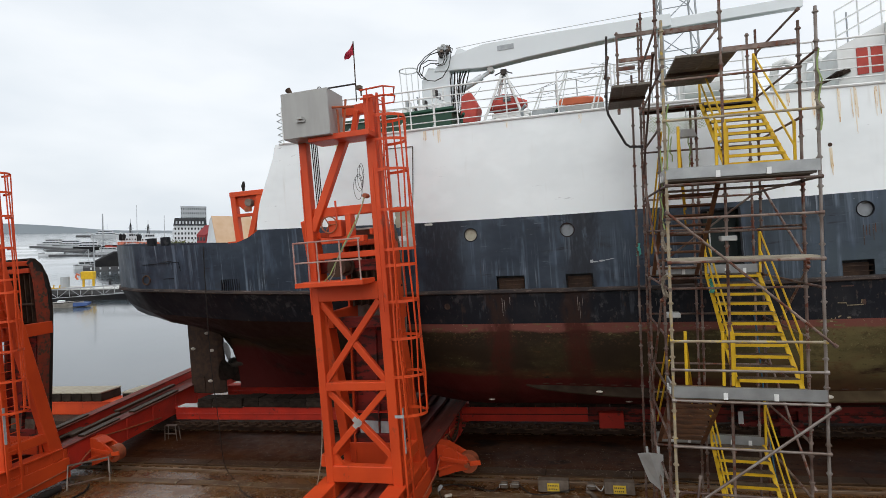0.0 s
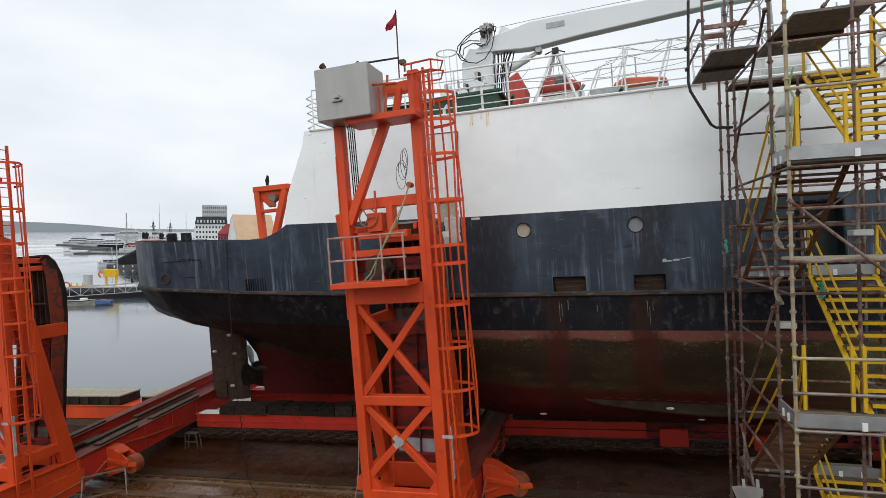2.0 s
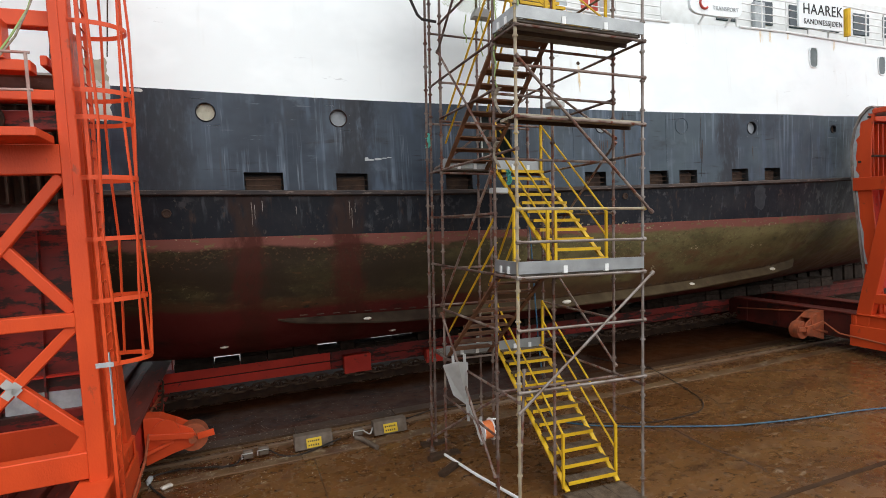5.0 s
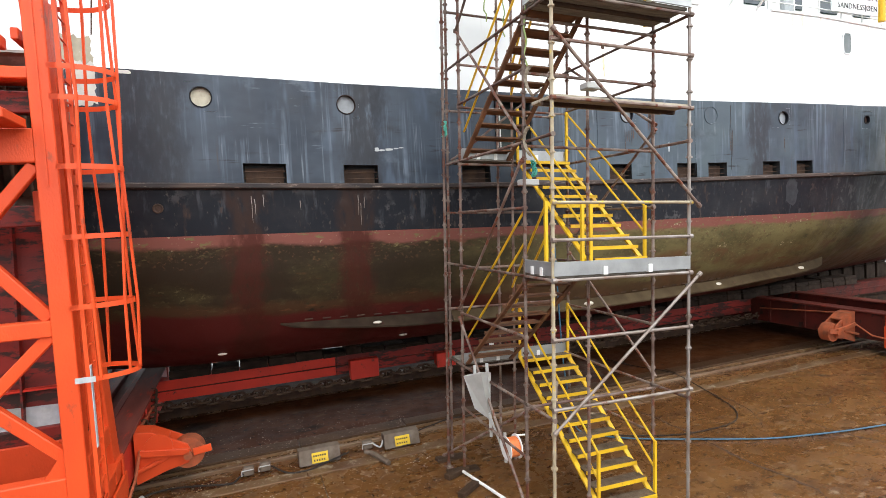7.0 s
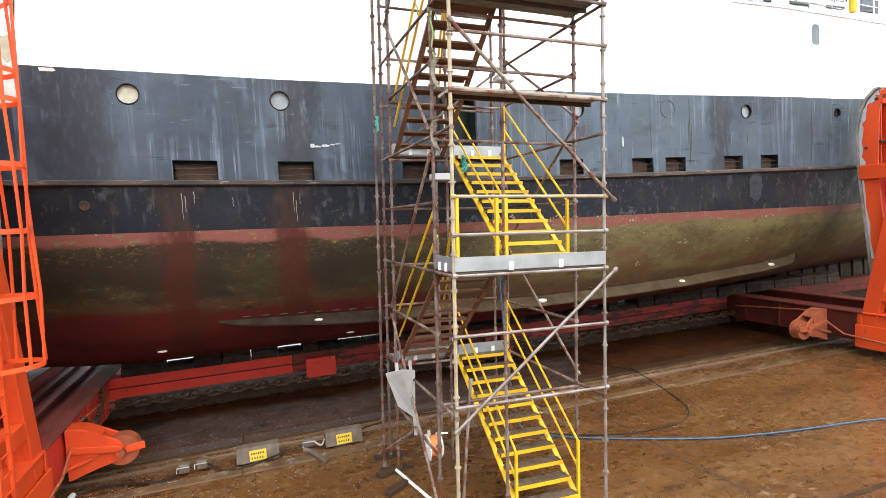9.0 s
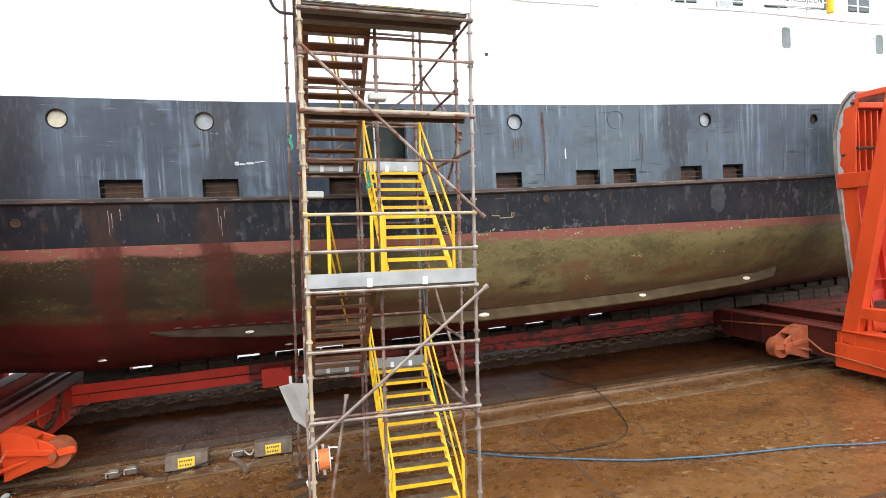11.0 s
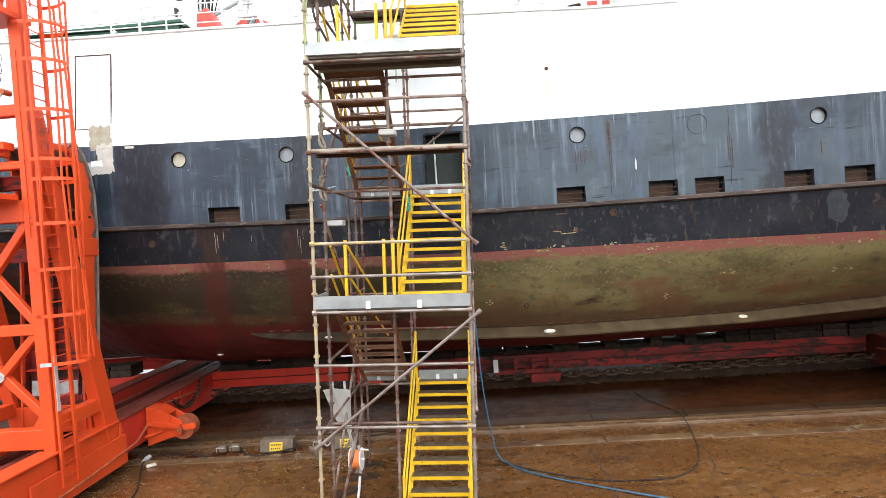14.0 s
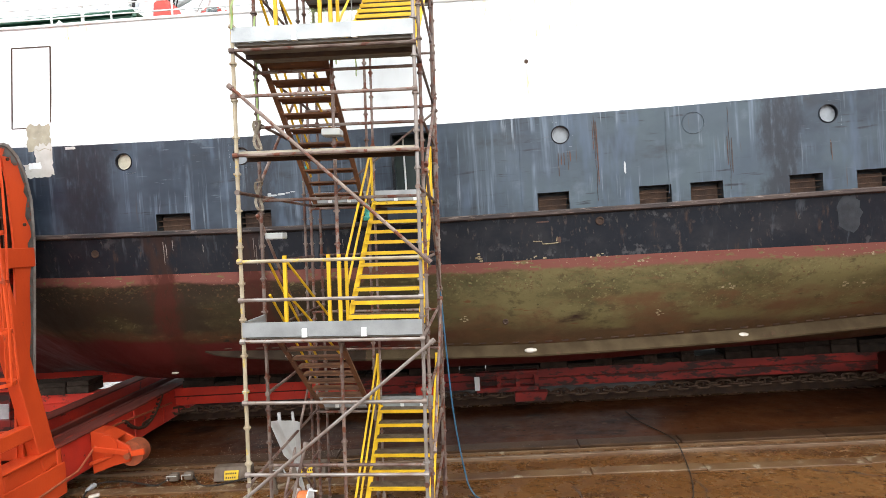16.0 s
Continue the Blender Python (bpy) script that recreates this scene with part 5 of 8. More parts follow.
    for d in (-0.76, 0.76):
        bar("arm_collar", (X(d), 13.3, 5.575), (X(d), 15.0, 5.575), 0.16, 0.43)
    # lower web: on ladder towers a darker red carries the shade
    m = Mesh()
    m.plate([(X(WB), 14.4, 2.0), (X(0.72), 14.4, 2.0), (X(0.72), 14.72, 5.36), (X(WB), 14.72, 5.36)], (0, 0.05, 0))
    part("arm_web", m, RED_GIRDER if sg < 0 else RED_DARK, t)
    m = Mesh()
    m.plate([(X(WB + 0.1), 14.33, 1.95), (X(0.68), 14.33, 1.95), (X(0.68), 14.38, 2.45), (X(WB + 0.1), 14.38, 2.5)], (0, 0.02, 0))
    part("primed_plate", m, (DUSTY if full else BOX_GREY) if sg > 0 else RED_GIRDER, t)
    for d in (WB + 0.02, (WB + 0.72) / 2, 0.6):
        bar("web_rib", (X(d), 14.3, 2.0), (X(d), 14.62, 5.36), 0.03, 0.14, (0, 1, 0), material=RED_GIRDER if sg < 0 else RED_DARK, bevel=0)
    bar("web_rib", (X(WB), 14.38, 2.75), (X(0.72), 14.38, 2.75), 0.14, 0.03, material=RED_GIRDER, bevel=0)
    for y, z in ((14.5, 7.7), (14.8, 6.3)):
        m = Mesh()
        m.disc((X(0.8) - 0.04, y, z), (1, 0, 0), 0.035, 0.08, 12)
        part("pin", m, RUST_AND_SHADE, t)
    # roller foot
    foot = [(1.2, 1.32), (1.5, 1.28), (1.9, 1.06), (2.12, 0.93), (2.2, 0.74), (2.12, 0.56), (1.75, 0.48), (1.2, 0.30)]
    m = Mesh()
    for y in (15.75, 16.15):
        m.plate([(X(d), y, z) for d, z in foot], (0, 0.06, 0))
    m.plate([(X(1.2), 15.78, 1.32), (X(1.5), 15.78, 1.28), (X(1.5), 16.18, 1.28), (X(1.2), 16.18, 1.32)], (0, 0, -0.05))
    m.plate([(X(1.5), 15.78, 1.28), (X(1.8), 15.78, 1.12), (X(1.8), 16.18, 1.12), (X(1.5), 16.18, 1.28)], (0, 0, -0.04))
    m.plate([(X(1.2), 15.62, 0.62), (X(1.75), 15.74, 0.76), (X(1.75), 15.74, 0.70), (X(1.2), 15.62, 0.54)], (0, 0.1, 0))
    m.beam((X(1.3), 15.7, 0.92), (X(2.15), 15.7, 0.80), 0.08, 0.12)
    m.beam((X(2.22), 15.68, 0.78), (X(2.55), 15.68, 0.82), 0.05, 0.14)
    ft = part("roller_bracket", m, ORANGE if sg > 0 else RUST_ORANGE, t, bevel=0.008)
    m = Mesh()
    m.disc((X(2.12), 15.83, 0.72), (0, 1, 0), 0.30, 0.3, 26)
    m.disc((X(2.12), 15.66, 0.72), (0, 1, 0), 0.08, 0.64, 12)
    part("roller", m, RUST_ORANGE, ft, "worn rusty roller wheel", smooth=True)
    m = Mesh()
    m.disc((X(1.62), 15.7, 0.98), (0, 1, 0), 0.25, 0.08, 24)
    part("hub", m, ORANGE if sg > 0 else RUST_ORANGE, ft, smooth=True)
    # platform and its rail
    m = Mesh()
    m.box(X(-0.96) if sg > 0 else X(0.85), 11.95, 6.565, X(0.85) if sg > 0 else X(-0.96), 12.75, 6.685)
    pf = part("platform", m, ORANGE, t, bevel=0.01)
    for d, y in ((-0.94, 11.98), (-0.3, 11.98), (0.3, 11.98), (0.8, 11.98), (-0.94, 12.7)):
        m = Mesh()
        m.tube([(X(d), y, 6.68), (X(d), y, 7.68)], 0.022, 6)
        part("rail_post", m, OLD_RAIL, pf)
    for z in (7.18, 7.68):
        m = Mesh()
        m.tube([(X(-0.94), 12.7, z), (X(-0.94), 11.98, z), (X(-0.3), 11.98, z), (X(0.85), 11.98, z)], 0.020, 6)
        part("guard_rail", m, OLD_RAIL, pf)
    # upper part
    bar("upper_diagonal", (X(-0.82), yf, 8.0), (X(0.25), yf, 10.25), 0.2, 0.2, (0, 1, 0))
    bar("upper_beam", (X(-0.9), yf + 0.1, 8.45), (X(0.9), yf + 0.1, 8.45), 0.2, 0.24)
    bar("upper_beam", (X(-0.9), yf, 7.3), (X(0.9), yf, 7.3), 0.2, 0.16)
    m = Mesh()
    m.box(min(X(-0.5), X(1.15)), 12.35, 10.2, max(X(-0.5), X(1.15)), 13.1, 10.34)
    part("head_bracket", m, ORANGE, t, bevel=0.01)
    bar("head_beam", (X(0.0), yf + 0.2, 11.0), (X(0.9), yf + 0.2, 11.05), 0.2, 0.26)
    bar("head_post", (X(0.45), yf + 0.1, 10.34), (X(0.62), yf + 0.1, 11.0), 0.14, 0.14)
    if full:
        m = Mesh()
        m.box(X(-1.09), 12.2, 10.30, X(0.2), 13.1, 11.46)
        cb = part("control_cabinet", m, CABINET, t, "dull stainless steel cabinet", bevel=0.02)
        m = Mesh()
        m.box(X(-0.68), 12.14, 10.68, X(-0.44), 12.2, 10.74).box(X(-0.6), 12.08, 10.74, X(-0.48), 12.2, 10.80)
        part("handle", m, GREY, cb)
        m = Mesh()
        m.tube([(X(-0.15) + 0.06 * math.cos(a * math.pi / 6), 12.5, 11.5 + 0.09 * math.sin(a * math.pi / 6)) for a in range(7)], 0.012, 6)
        m.tube([(X(-0.92), 12.6, 11.44), (X(-1.0), 12.6, 11.56), (X(-1.09), 12.6, 11.68)], [0.035, 0.045, 0.08], 10)
        part("lug", m, RUST_AND_SHADE, cb)
        m = Mesh()
        for k in range(4):
            m.tube([(X(-0.72 + k * 0.05), 12.95, 10.3), (X(-0.70 + k * 0.05), 12.98, 8.3)], 0.014, 5)
        part("cable_run", m, BLACK, t)
        # hand wheel, valves and cable reel above the platform
        m = Mesh()
        m.tube([(X(-0.2 + 0.21 * math.cos(a * math.tau / 20)), 12.55, 8.1 + 0.21 * math.sin(a * math.tau / 20)) for a in range(20)], 0.02, 6, True)
        for a in range(3):
            m.tube([(X(-0.2), 12.55, 8.1), (X(-0.2 + 0.21 * math.cos(a * 2.09)), 12.55, 8.1 + 0.21 * math.sin(a * 2.09))], 0.015, 5)
        m.tube([(X(-0.2), 12.55, 8.1), (X(-0.2), 12.9, 8.1)], 0.03, 6)
        part("hand_wheel", m, RUST_ORANGE, t)
        m = Mesh()
        m.box(X(-0.55), 12.7, 7.62, X(0.65), 12.98, 7.78).box(X(-0.25), 12.6, 7.78, X(0.1), 12.95, 8.2).box(X(0.2), 12.65, 7.78, X(0.35), 12.95, 8.35)
        m.tube([(X(-0.1), 12.8, 8.2), (X(-0.1), 12.8, 8.72)], 0.03, 6)
        part("winch_gear", m, ORANGE, t, bevel=0.01)
        m = Mesh()
        m.disc((X(-0.1), 12.6, 7.0), (0, 1, 0), 0.18, 0.5, 18)
        m.disc((X(-0.1), 12.55, 7.0), (0, 1, 0), 0.25, 0.05, 20)
        m.disc((X(-0.1), 13.1, 7.0), (0, 1, 0), 0.25, 0.05, 20)
        part("winch_drum", m, RUST_AND_SHADE, t, smooth=True)
        m = Mesh()
        for k in range(4):
            m = Mesh()
            r = 0.12 + 0.035 * k
            m.tube([(X(0.80 - r * (1 - math.cos(i * math.tau / 16)) / 2 - 0.02 * k), 12.68 - 0.015 * k, 9.35 - 0.13 * k + (0.22 + 0.08 * (k % 2)) * math.sin(i * math.tau / 16)) for i in range(16)], 0.006, 5, True)
            part("hung_cable", m, BLACK, t)
        m = Mesh()
        m.disc((X(0.8), 12.6, 8.75), (0, 1, 0), 0.06, 0.2, 12)
        part("cable_gland", m, RUST_ORANGE, t, smooth=True)
        for k in range(2):
            m = Mesh()
            m.tube([(X(0.8 - 0.02 * k), 12.62, 8.72), (X(0.74), 12.5, 8.45), (X(0.6 - 0.05 * k), 12.35, 8.0), (X(0.35 - 0.03 * k), 12.2, 7.55), (X(0.12), 12.12, 7.15), (X(0.05 - 0.1 * k), 12.1, 6.85), (X(-0.12 - 0.12 * k), 12.12, 6.68), (X(-0.4), 12.2, 6.66)], 0.014, 6)
            part("loose_cable", m, (WOOD, NET)[k], t, smooth=True)
        m = Mesh()
        m.tube([(X(0.667), 12.9, 11.2), (X(0.7), 12.9, 12.73)], 0.016, 6)
        fp = part("flag_pole", m, RUST_AND_SHADE, t)
        m = Mesh()
        v = []
        for i in range(6):
            for j in range(5):
                v.append((X(0.690 - 0.270 / 5 * i), 12.9 + 0.03 * math.sin(i * 1.2 + j), 12.708 - 0.335 / 5 * i - (0.335 - 0.05 * i) * j / 4 + 0.015 * math.sin(i * 2.0)))
        m.add(v, [(i * 5 + j, (i + 1) * 5 + j, (i + 1) * 5 + j + 1, i * 5 + j + 1) for i in range(5) for j in range(4)])
        part("flag", m, FLAG, fp, "drooping dark red flag")
        m = Mesh()
        m.box(X(0.72), 12.78, 11.47, X(0.86), 12.92, 11.57)
        m.tube([(X(0.83), 12.85, 11.3), (X(0.83), 12.85, 11.5)], 0.025, 6)
        part("floodlight", m, BOX_GREY, t, bevel=0.01)
        m = Mesh()
        for z in (11.18, 11.4):
            m.tube([(X(0.85), 12.7, z), (X(1.5), 12.62, z), (X(1.72), 12.85, z), (X(1.5), 13.4, z), (X(0.6), 13.4, z)], 0.022, 6)
        for d in (1.05, 1.5):
            m.tube([(X(d), 12.66, 10.4), (X(d), 12.66, 11.4)], 0.02, 6)
        part("head_rail", m, ORANGE, t)
        m = Mesh()
        m.tube([(X(0.12), 12.3, 11.45), (X(0.75), 12.75, 11.6)], 0.022, 6)
        part("top_bar", m, BLACK_TUBE, t)
        for a, b in (((0.15, 12.4, 11.0), (0.7, 12.6, 11.0)), ((0.3, 12.5, 10.35), (0.3, 12.5, 10.95)), ((0.42, 12.5, 10.35), (0.5, 12.6, 11.2))):
            m = Mesh()
            m.tube([(X(a[0]), a[1], a[2]), (X(b[0]), b[1], b[2])], 0.03, 6)
            part("pipe", m, RUST_ORANGE, t)
    for d in (-1.0, 1.0):
        m = Mesh()
        m.plate([(X(d), 12.75, 5.8), (X(d), 13.78, 5.8), (X(d), 13.25, 8.0), (X(d), 13.38, 8.25), (X(d), 13.36, 8.5), (X(d), 13.1, 8.6), (X(d), 13.08, 9.6), (X(d), 12.75, 9.6)], (0.03, 0, 0))
        part('side_web', m, ORANGE, t)
    if not ladder:
        return t
    # ladder with safety cage
    m = Mesh()
    for y in (12.78, 13.2):
        m.beam((X(1.27), y, 0.6), (X(1.27), y, 11.3), 0.05, 0.07, (0, 1, 0))
    lad = part("ladder", m, ORANGE, t)
    for k in range(38):
        m = Mesh()
        m.tube([(X(1.27), 12.78, 0.8 + k * 0.28), (X(1.27), 13.2, 0.8 + k * 0.28)], 0.014, 5)
        part("rung", m, ORANGE, lad)
    m = Mesh()
    m.beam((X(1.305), 12.775, 2.2), (X(1.305), 12.775, 3.35), 0.012, 0.078, (0, 1, 0))
    m.beam((X(1.16), 12.56, 3.2), (X(1.4), 12.56, 3.2), 0.012, 0.075)
    part("bare_strip", m, DUSTY, lad, "bare grey repaired strip")
    cage = []
    for i in range(13):
        a = -math.pi / 2 + i * math.pi / 12
        cage.append((1.27 + 0.6 * math.cos(a), 12.99 + 0.42 * math.sin(a)))
    for k, z in enumerate((3.2, 4.18, 5.12, 6.05, 6.95, 7.35, 8.35, 9.35, 10.1, 10.7)):
        m = Mesh()
        pts = [(X(1.15), 12.57, z)] + [(X(d), y, z) for d, y in cage] + [(X(1.15), 13.41, z)]
        v = [(p[0], p[1], p[2] + e) for p in pts for e in (-0.035, 0.035)]
        v += [(p[0] + sg * 0.012, p[1], p[2] + e) for p in pts for e in (-0.035, 0.035)]
        n = len(pts)
        m.add(v, [(2 * i, 2 * i + 2, 2 * i + 3, 2 * i + 1) for i in range(n - 1)] + [(2 * n + 2 * i, 2 * n + 2 * i + 1, 2 * n + 2 * i + 3, 2 * n + 2 * i + 2) for i in range(n - 1)])
        part("cage_hoop", m, ORANGE, lad)
    for i in (1, 4, 6, 8, 11):
        m = Mesh()
        d, y = cage[i]
        wob = [0.03 * math.sin(z * 1.7 + i) for z in range(12)]
        zs = [3.2, 4.18, 5.12, 6.05, 6.95, 8.35, 9.35, 10.7]
        pts = [(X(d + 0.012 + wob[k]), y, z) for k, z in enumerate(zs)]
        m.tube(pts, 0.022, 4)
        part("cage_strip", m, ORANGE, lad)
    return t


cradle_tower(-6.05, 1, "orange steel cradle tower with steel cabinet, caged ladder and flag")
cradle_tower(-19.3, 1, "orange steel cradle tower with caged ladder near the water", full=False)
cradle_tower(17.2, -1, "orange steel cradle tower with forked rear leg and bilge arm", full=False, ladder=False)

# ---- scaffold stair tower ----
SCAF = SLIP @ Matrix.Translation((1.2, 10.68, 0)) @ Matrix.Rotation(radians(2.2), 4, "Y")
scaf = thing("scaffold", (0, 0, 0), "rusty tube scaffold stair tower with yellow stairs beside the ship", "scaffold", m=SCAF)
YROWS = (0.0, 0.78, 3.3, 3.95)
XCOLS = (0.0, 1.16, 2.48)


def coupler(m, p, r=0.05):
    m.tube([(p[0], p[1], p[2] - 0.012), (p[0], p[1], p[2] + 0.012)], r, 8)
    m.tube([(p[0], p[1], p[2] - 0.035), (p[0], p[1], p[2] + 0.035)], 0.032, 8)


def upright(x, y, z0, z1, mat_=None):
    m = Mesh()
    m.tube([(x, y, z0), (x, y, z1)], 0.027, 8)
    z = z0 + 0.45
    while z < z1:
        coupler(m, (x, y, z))
        z += 0.5
    m.tube([(x, y, z0), (x, y, z0 + 0.12)], 0.038, 8)
    if z0 < 1:
        m.box(x - 0.08, y - 0.08, 0.0, x + 0.08, y + 0.08, 0.012)
    return part("upright", m, mat_ or SCAF_STEEL, scaf)


for x in XCOLS:
    for y in YROWS:
        if x == 1.16 and y == 0.0:
            continue
        top = {(0.0, 0.0): 11.15, (2.48, 0.0): 11.05, (2.48, 0.78): 11.1, (1.16, 3.3): 10.3, (1.16, 3.95): 10.3, (2.48, 3.3): 11.85, (2.48, 3.95): 12.0}.get((x, y), 12.6)
        upright(x, y, 0.0, top, SCAF_GREY if y == 0.0 and x > 2 else (YELLOW_OLD if y == 0.0 else None))
upright(-0.22, 3.6, 0.0, 11.2)


def tube_part(name, p, q, r=0.0245, material=None, ends=True):
    m = Mesh()
    m.tube([p, q], r, 8)
    if ends:
        for e in (p, q):
            e = Vector(e)
            d = (Vector(q) - Vector(p)).normalized()
            m.tube([e - d * 0.035, e + d * 0.035], 0.037, 8)
    return part(name, m, material or SCAF_STEEL, scaf, smooth=True)


for z in (1.35, 2.3, 3.3, 4.15, 4.72, 5.25, 6.7, 7.5, 8.12, 8.75, 9.3, 10.6, 11.4):
    if z in (4.15, 6.7, 8.12, 4.72, 5.25, 3.3, 2.3, 7.5, 9.3):
        col = YELLOW_OLD if z in (5.25, 9.3) else (SCAF_GREY if z < 4.8 else None)
        tube_part("ledger", (0, -0.03, z), (2.48, -0.03, z), material=col)
for z in (1.3, 2.15, 3.2, 4.15, 5.2, 6.2, 7.3, 8.12, 9.3, 10.3, 11.3):
    for x in (0.0, 2.48):
        tube_part("ledger", (x, 0.78, z), (x, 3.3, z))
        if z in (2.15, 4.15, 6.2, 8.12, 10.3):
            tube_part("ledger", (x, 0.0, z), (x, 0.78, z))
            tube_part("ledger", (x, 3.3, z), (x, 3.95, z))
    if z in (2.15, 4.15, 6.2, 7.3, 8.12, 10.3):
        tube_part("ledger", (0, 0.78, z - 0.06), (2.48, 0.78, z - 0.06))
        tube_part("ledger", (0, 3.3, z - 0.06), (2.48, 3.3, z - 0.06))
    if z in (3.2, 5.2, 7.3, 9.3):
        tube_part("ledger", (0, 3.95, z), (2.48, 3.95, z))
# face braces
tube_part("brace", (-0.02, -0.08, 2.0), (2.62, -0.08, 4.12), material=SCAF_GREY)
tube_part("brace", (-0.02, -0.08, 7.62), (2.6, -0.08, 5.2))
for x, a, b in ((0.0, (0.8, 0.6), (3.3, 3.1)), (0.0, (3.3, 3.3), (0.8, 5.9)), (0.0, (0.8, 6.3), (3.3, 8.7)), (2.48, (0.8, 2.3), (3.3, 4.3)), (2.48, (3.3, 4.5), (0.8, 6.5)), (2.48, (0.8, 6.6), (3.3, 8.2)), (0.0, (3.3, 8.7), (0.8, 10.8))):
    tube_part("brace", (x - 0.05 if x == 0 else x + 0.05, a[0], a[1]), (x - 0.05 if x == 0 else x + 0.05, b[0], b[1]))
tube_part("brace", (-0.25, 3.75, 0.2), (0.35, 1.2, 1.9))
tube_part("brace", (0.1, 3.9, 6.3), (2.5, 3.9, 8.1))
for p, q in (((0.05, 0.78, 11.2), (1.12, 0.78, 11.2)), ((1.2, 0.78, 10.72), (2.45, 0.78, 10.72)), ((-0.56, 3.3, 12.1), (0.31, 3.3, 12.1)), ((-0.53, 3.3, 11.5), (0.27, 3.3, 11.5)), ((-0.6, 3.3, 11.3), (-0.16, 3.3, 11.3))):
    m = Mesh()
    m.beam(p, q, 0.05, 0.09)
    part("guard_beam", m, SCAF_STEEL, scaf)
tube_part("brace", (0.78, 0.78, 10.74), (1.1, 0.78, 11.12))


def landing(x0, y0, x1, y1, z, n, toe=(), material=DECK_BOARD, along="x"):
    """Scaffold deck boards with aluminium toe boards."""
    m = Mesh()
    m.beam((x0, (y0 + y1) / 2, z - 0.07), (x1, (y0 + y1) / 2, z - 0.07), 0.05, 0.06)
    pl = part("landing", m, RUST_AND_SHADE, scaf, "scaffold landing of dirty boards")
    for k in range(n):
        b = Mesh()
        if along == "x":
            w = (y1 - y0) / n
            b.box(x0 + 0.01, y0 + k * w + 0.006, z - 0.045, x1 - 0.01, y0 + (k + 1) * w - 0.006, z)
        else:
            w = (x1 - x0) / n
            b.box(x0 + k * w + 0.006, y0 + 0.01, z - 0.045, x0 + (k + 1) * w - 0.006, y1 - 0.01, z)
        part("board", b, material, pl)
    for p, q in toe:
        b = Mesh()
        b.beam((*p, z + 0.09), (*q, z + 0.09), 0.03, 0.2)
        tb = part("toe_board", b, ALU, pl, "scuffed aluminium toe board")
        for f in (0.35, 0.68):
            c = Mesh()
            mid = Vector((*p, z)).lerp(Vector((*q, z)), f)
            c.box(mid.x - 0.035, mid.y - 0.03, z - 0.02, mid.x + 0.035, mid.y + 0.03, z + 0.1)
            part("clip", c, WHITE_RAIL, tb)
    return pl


for z in (4.22, 8.24):
    landing(0.02, 0.02, 2.46, 0.78, z, 3, (((0.0, -0.02), (2.48, -0.02)), ((0.0, 0.0), (0.0, 0.78))))
landing(0.02, 0.0, 2.46, 0.6, 6.76, 3, material=PALE_BOARD)
landing(0.35, 0.75, 1.45, 3.0, 10.7, 4, along="y")
for z in (2.2, 6.26, 10.3):
    landing(0.02, 3.3, 2.46, 3.95, z, 3, (((0.0, 3.3), (1.14, 3.3)), ((1.3, 3.28), (2.46, 3.28))) if z < 8 else ())
landing(-0.85, 0.9, -0.1, 2.95, 10.3, 3, along="y")
landing(1.2, -0.35, 2.5, 0.6, 0.14, 3, along="y", material=GRATING)


def stair(x0, x1, ya, za, yb, zb, tread_mat, rail_mat, n=10, rails=True):
    """A straight scaffold stair from (ya, za) up to (yb, zb)."""
    st = Mesh()
    st.beam((x0, ya, za - 0.02), (x0, yb, zb - 0.02), 0.035, 0.085, (1, 0, 0))
    root = part("stair", st, rail_mat, scaf, "yellow painted scaffold stair" if rail_mat is YELLOW else "rusty brown scaffold stair")
    st = Mesh()
    st.beam((x1, ya, za - 0.02), (x1, yb, zb - 0.02), 0.035, 0.085, (1, 0, 0))
    part("stringer", st, rail_mat, root)
    d = 1 if yb > ya else -1
    for k in range(n):
        f = (k + 0.5) / n
        y, z = ya + (yb - ya) * f, za + (zb - za) * (k + 0.8) / n
        t = Mesh()
        t.box(x0 + 0.02, y - 0.12, z - 0.03, x1 - 0.02, y + 0.12, z)
        tr_ = part("tread", t, GRATING if tread_mat is YELLOW else tread_mat, root)
        t = Mesh()
        t.box(x0 + 0.02, y - d * 0.125 - 0.012, z - 0.055, x1 - 0.02, y - d * 0.125 + 0.012, z + 0.004)
        part("nosing", t, tread_mat, tr_)
    if rails:
        for x in (x0 - 0.03, x1 + 0.03):
            for h in (0.55, 1.0):
                t = Mesh()
                t.tube([(x, ya + d * 0.1, za + h), (x, yb - d * 0.05, zb + h)], 0.02, 6)
                part("hand_rail", t, rail_mat, root)
            for y, z in ((ya + d * 0.1, za), (yb - d * 0.05, zb)):
                t = Mesh()
                t.beam((x, y, z), (x, y, z + 1.02), 0.045, 0.045)
                part("rail_post", t, rail_mat, root)
    return root


for z0 in (0.2, 4.22, 8.24):
    stair(1.28, 2.38, 0.8 if z0 > 1 else 0.55, z0, 3.28, z0 + 2.03, YELLOW, YELLOW, 11)
for z0 in (2.2, 6.26):
    stair(0.1, 1.06, 3.28, z0, 0.78, z0 + 2.0, TREAD_BROWN, TREAD_BROWN, 10, False)
    for h in (0.5, 1.0):
        tube_part("hand_rail", (0.06, 3.2, z0 + h), (0.06, 0.85, z0 + 2.0 + h), 0.02, YELLOW, False)
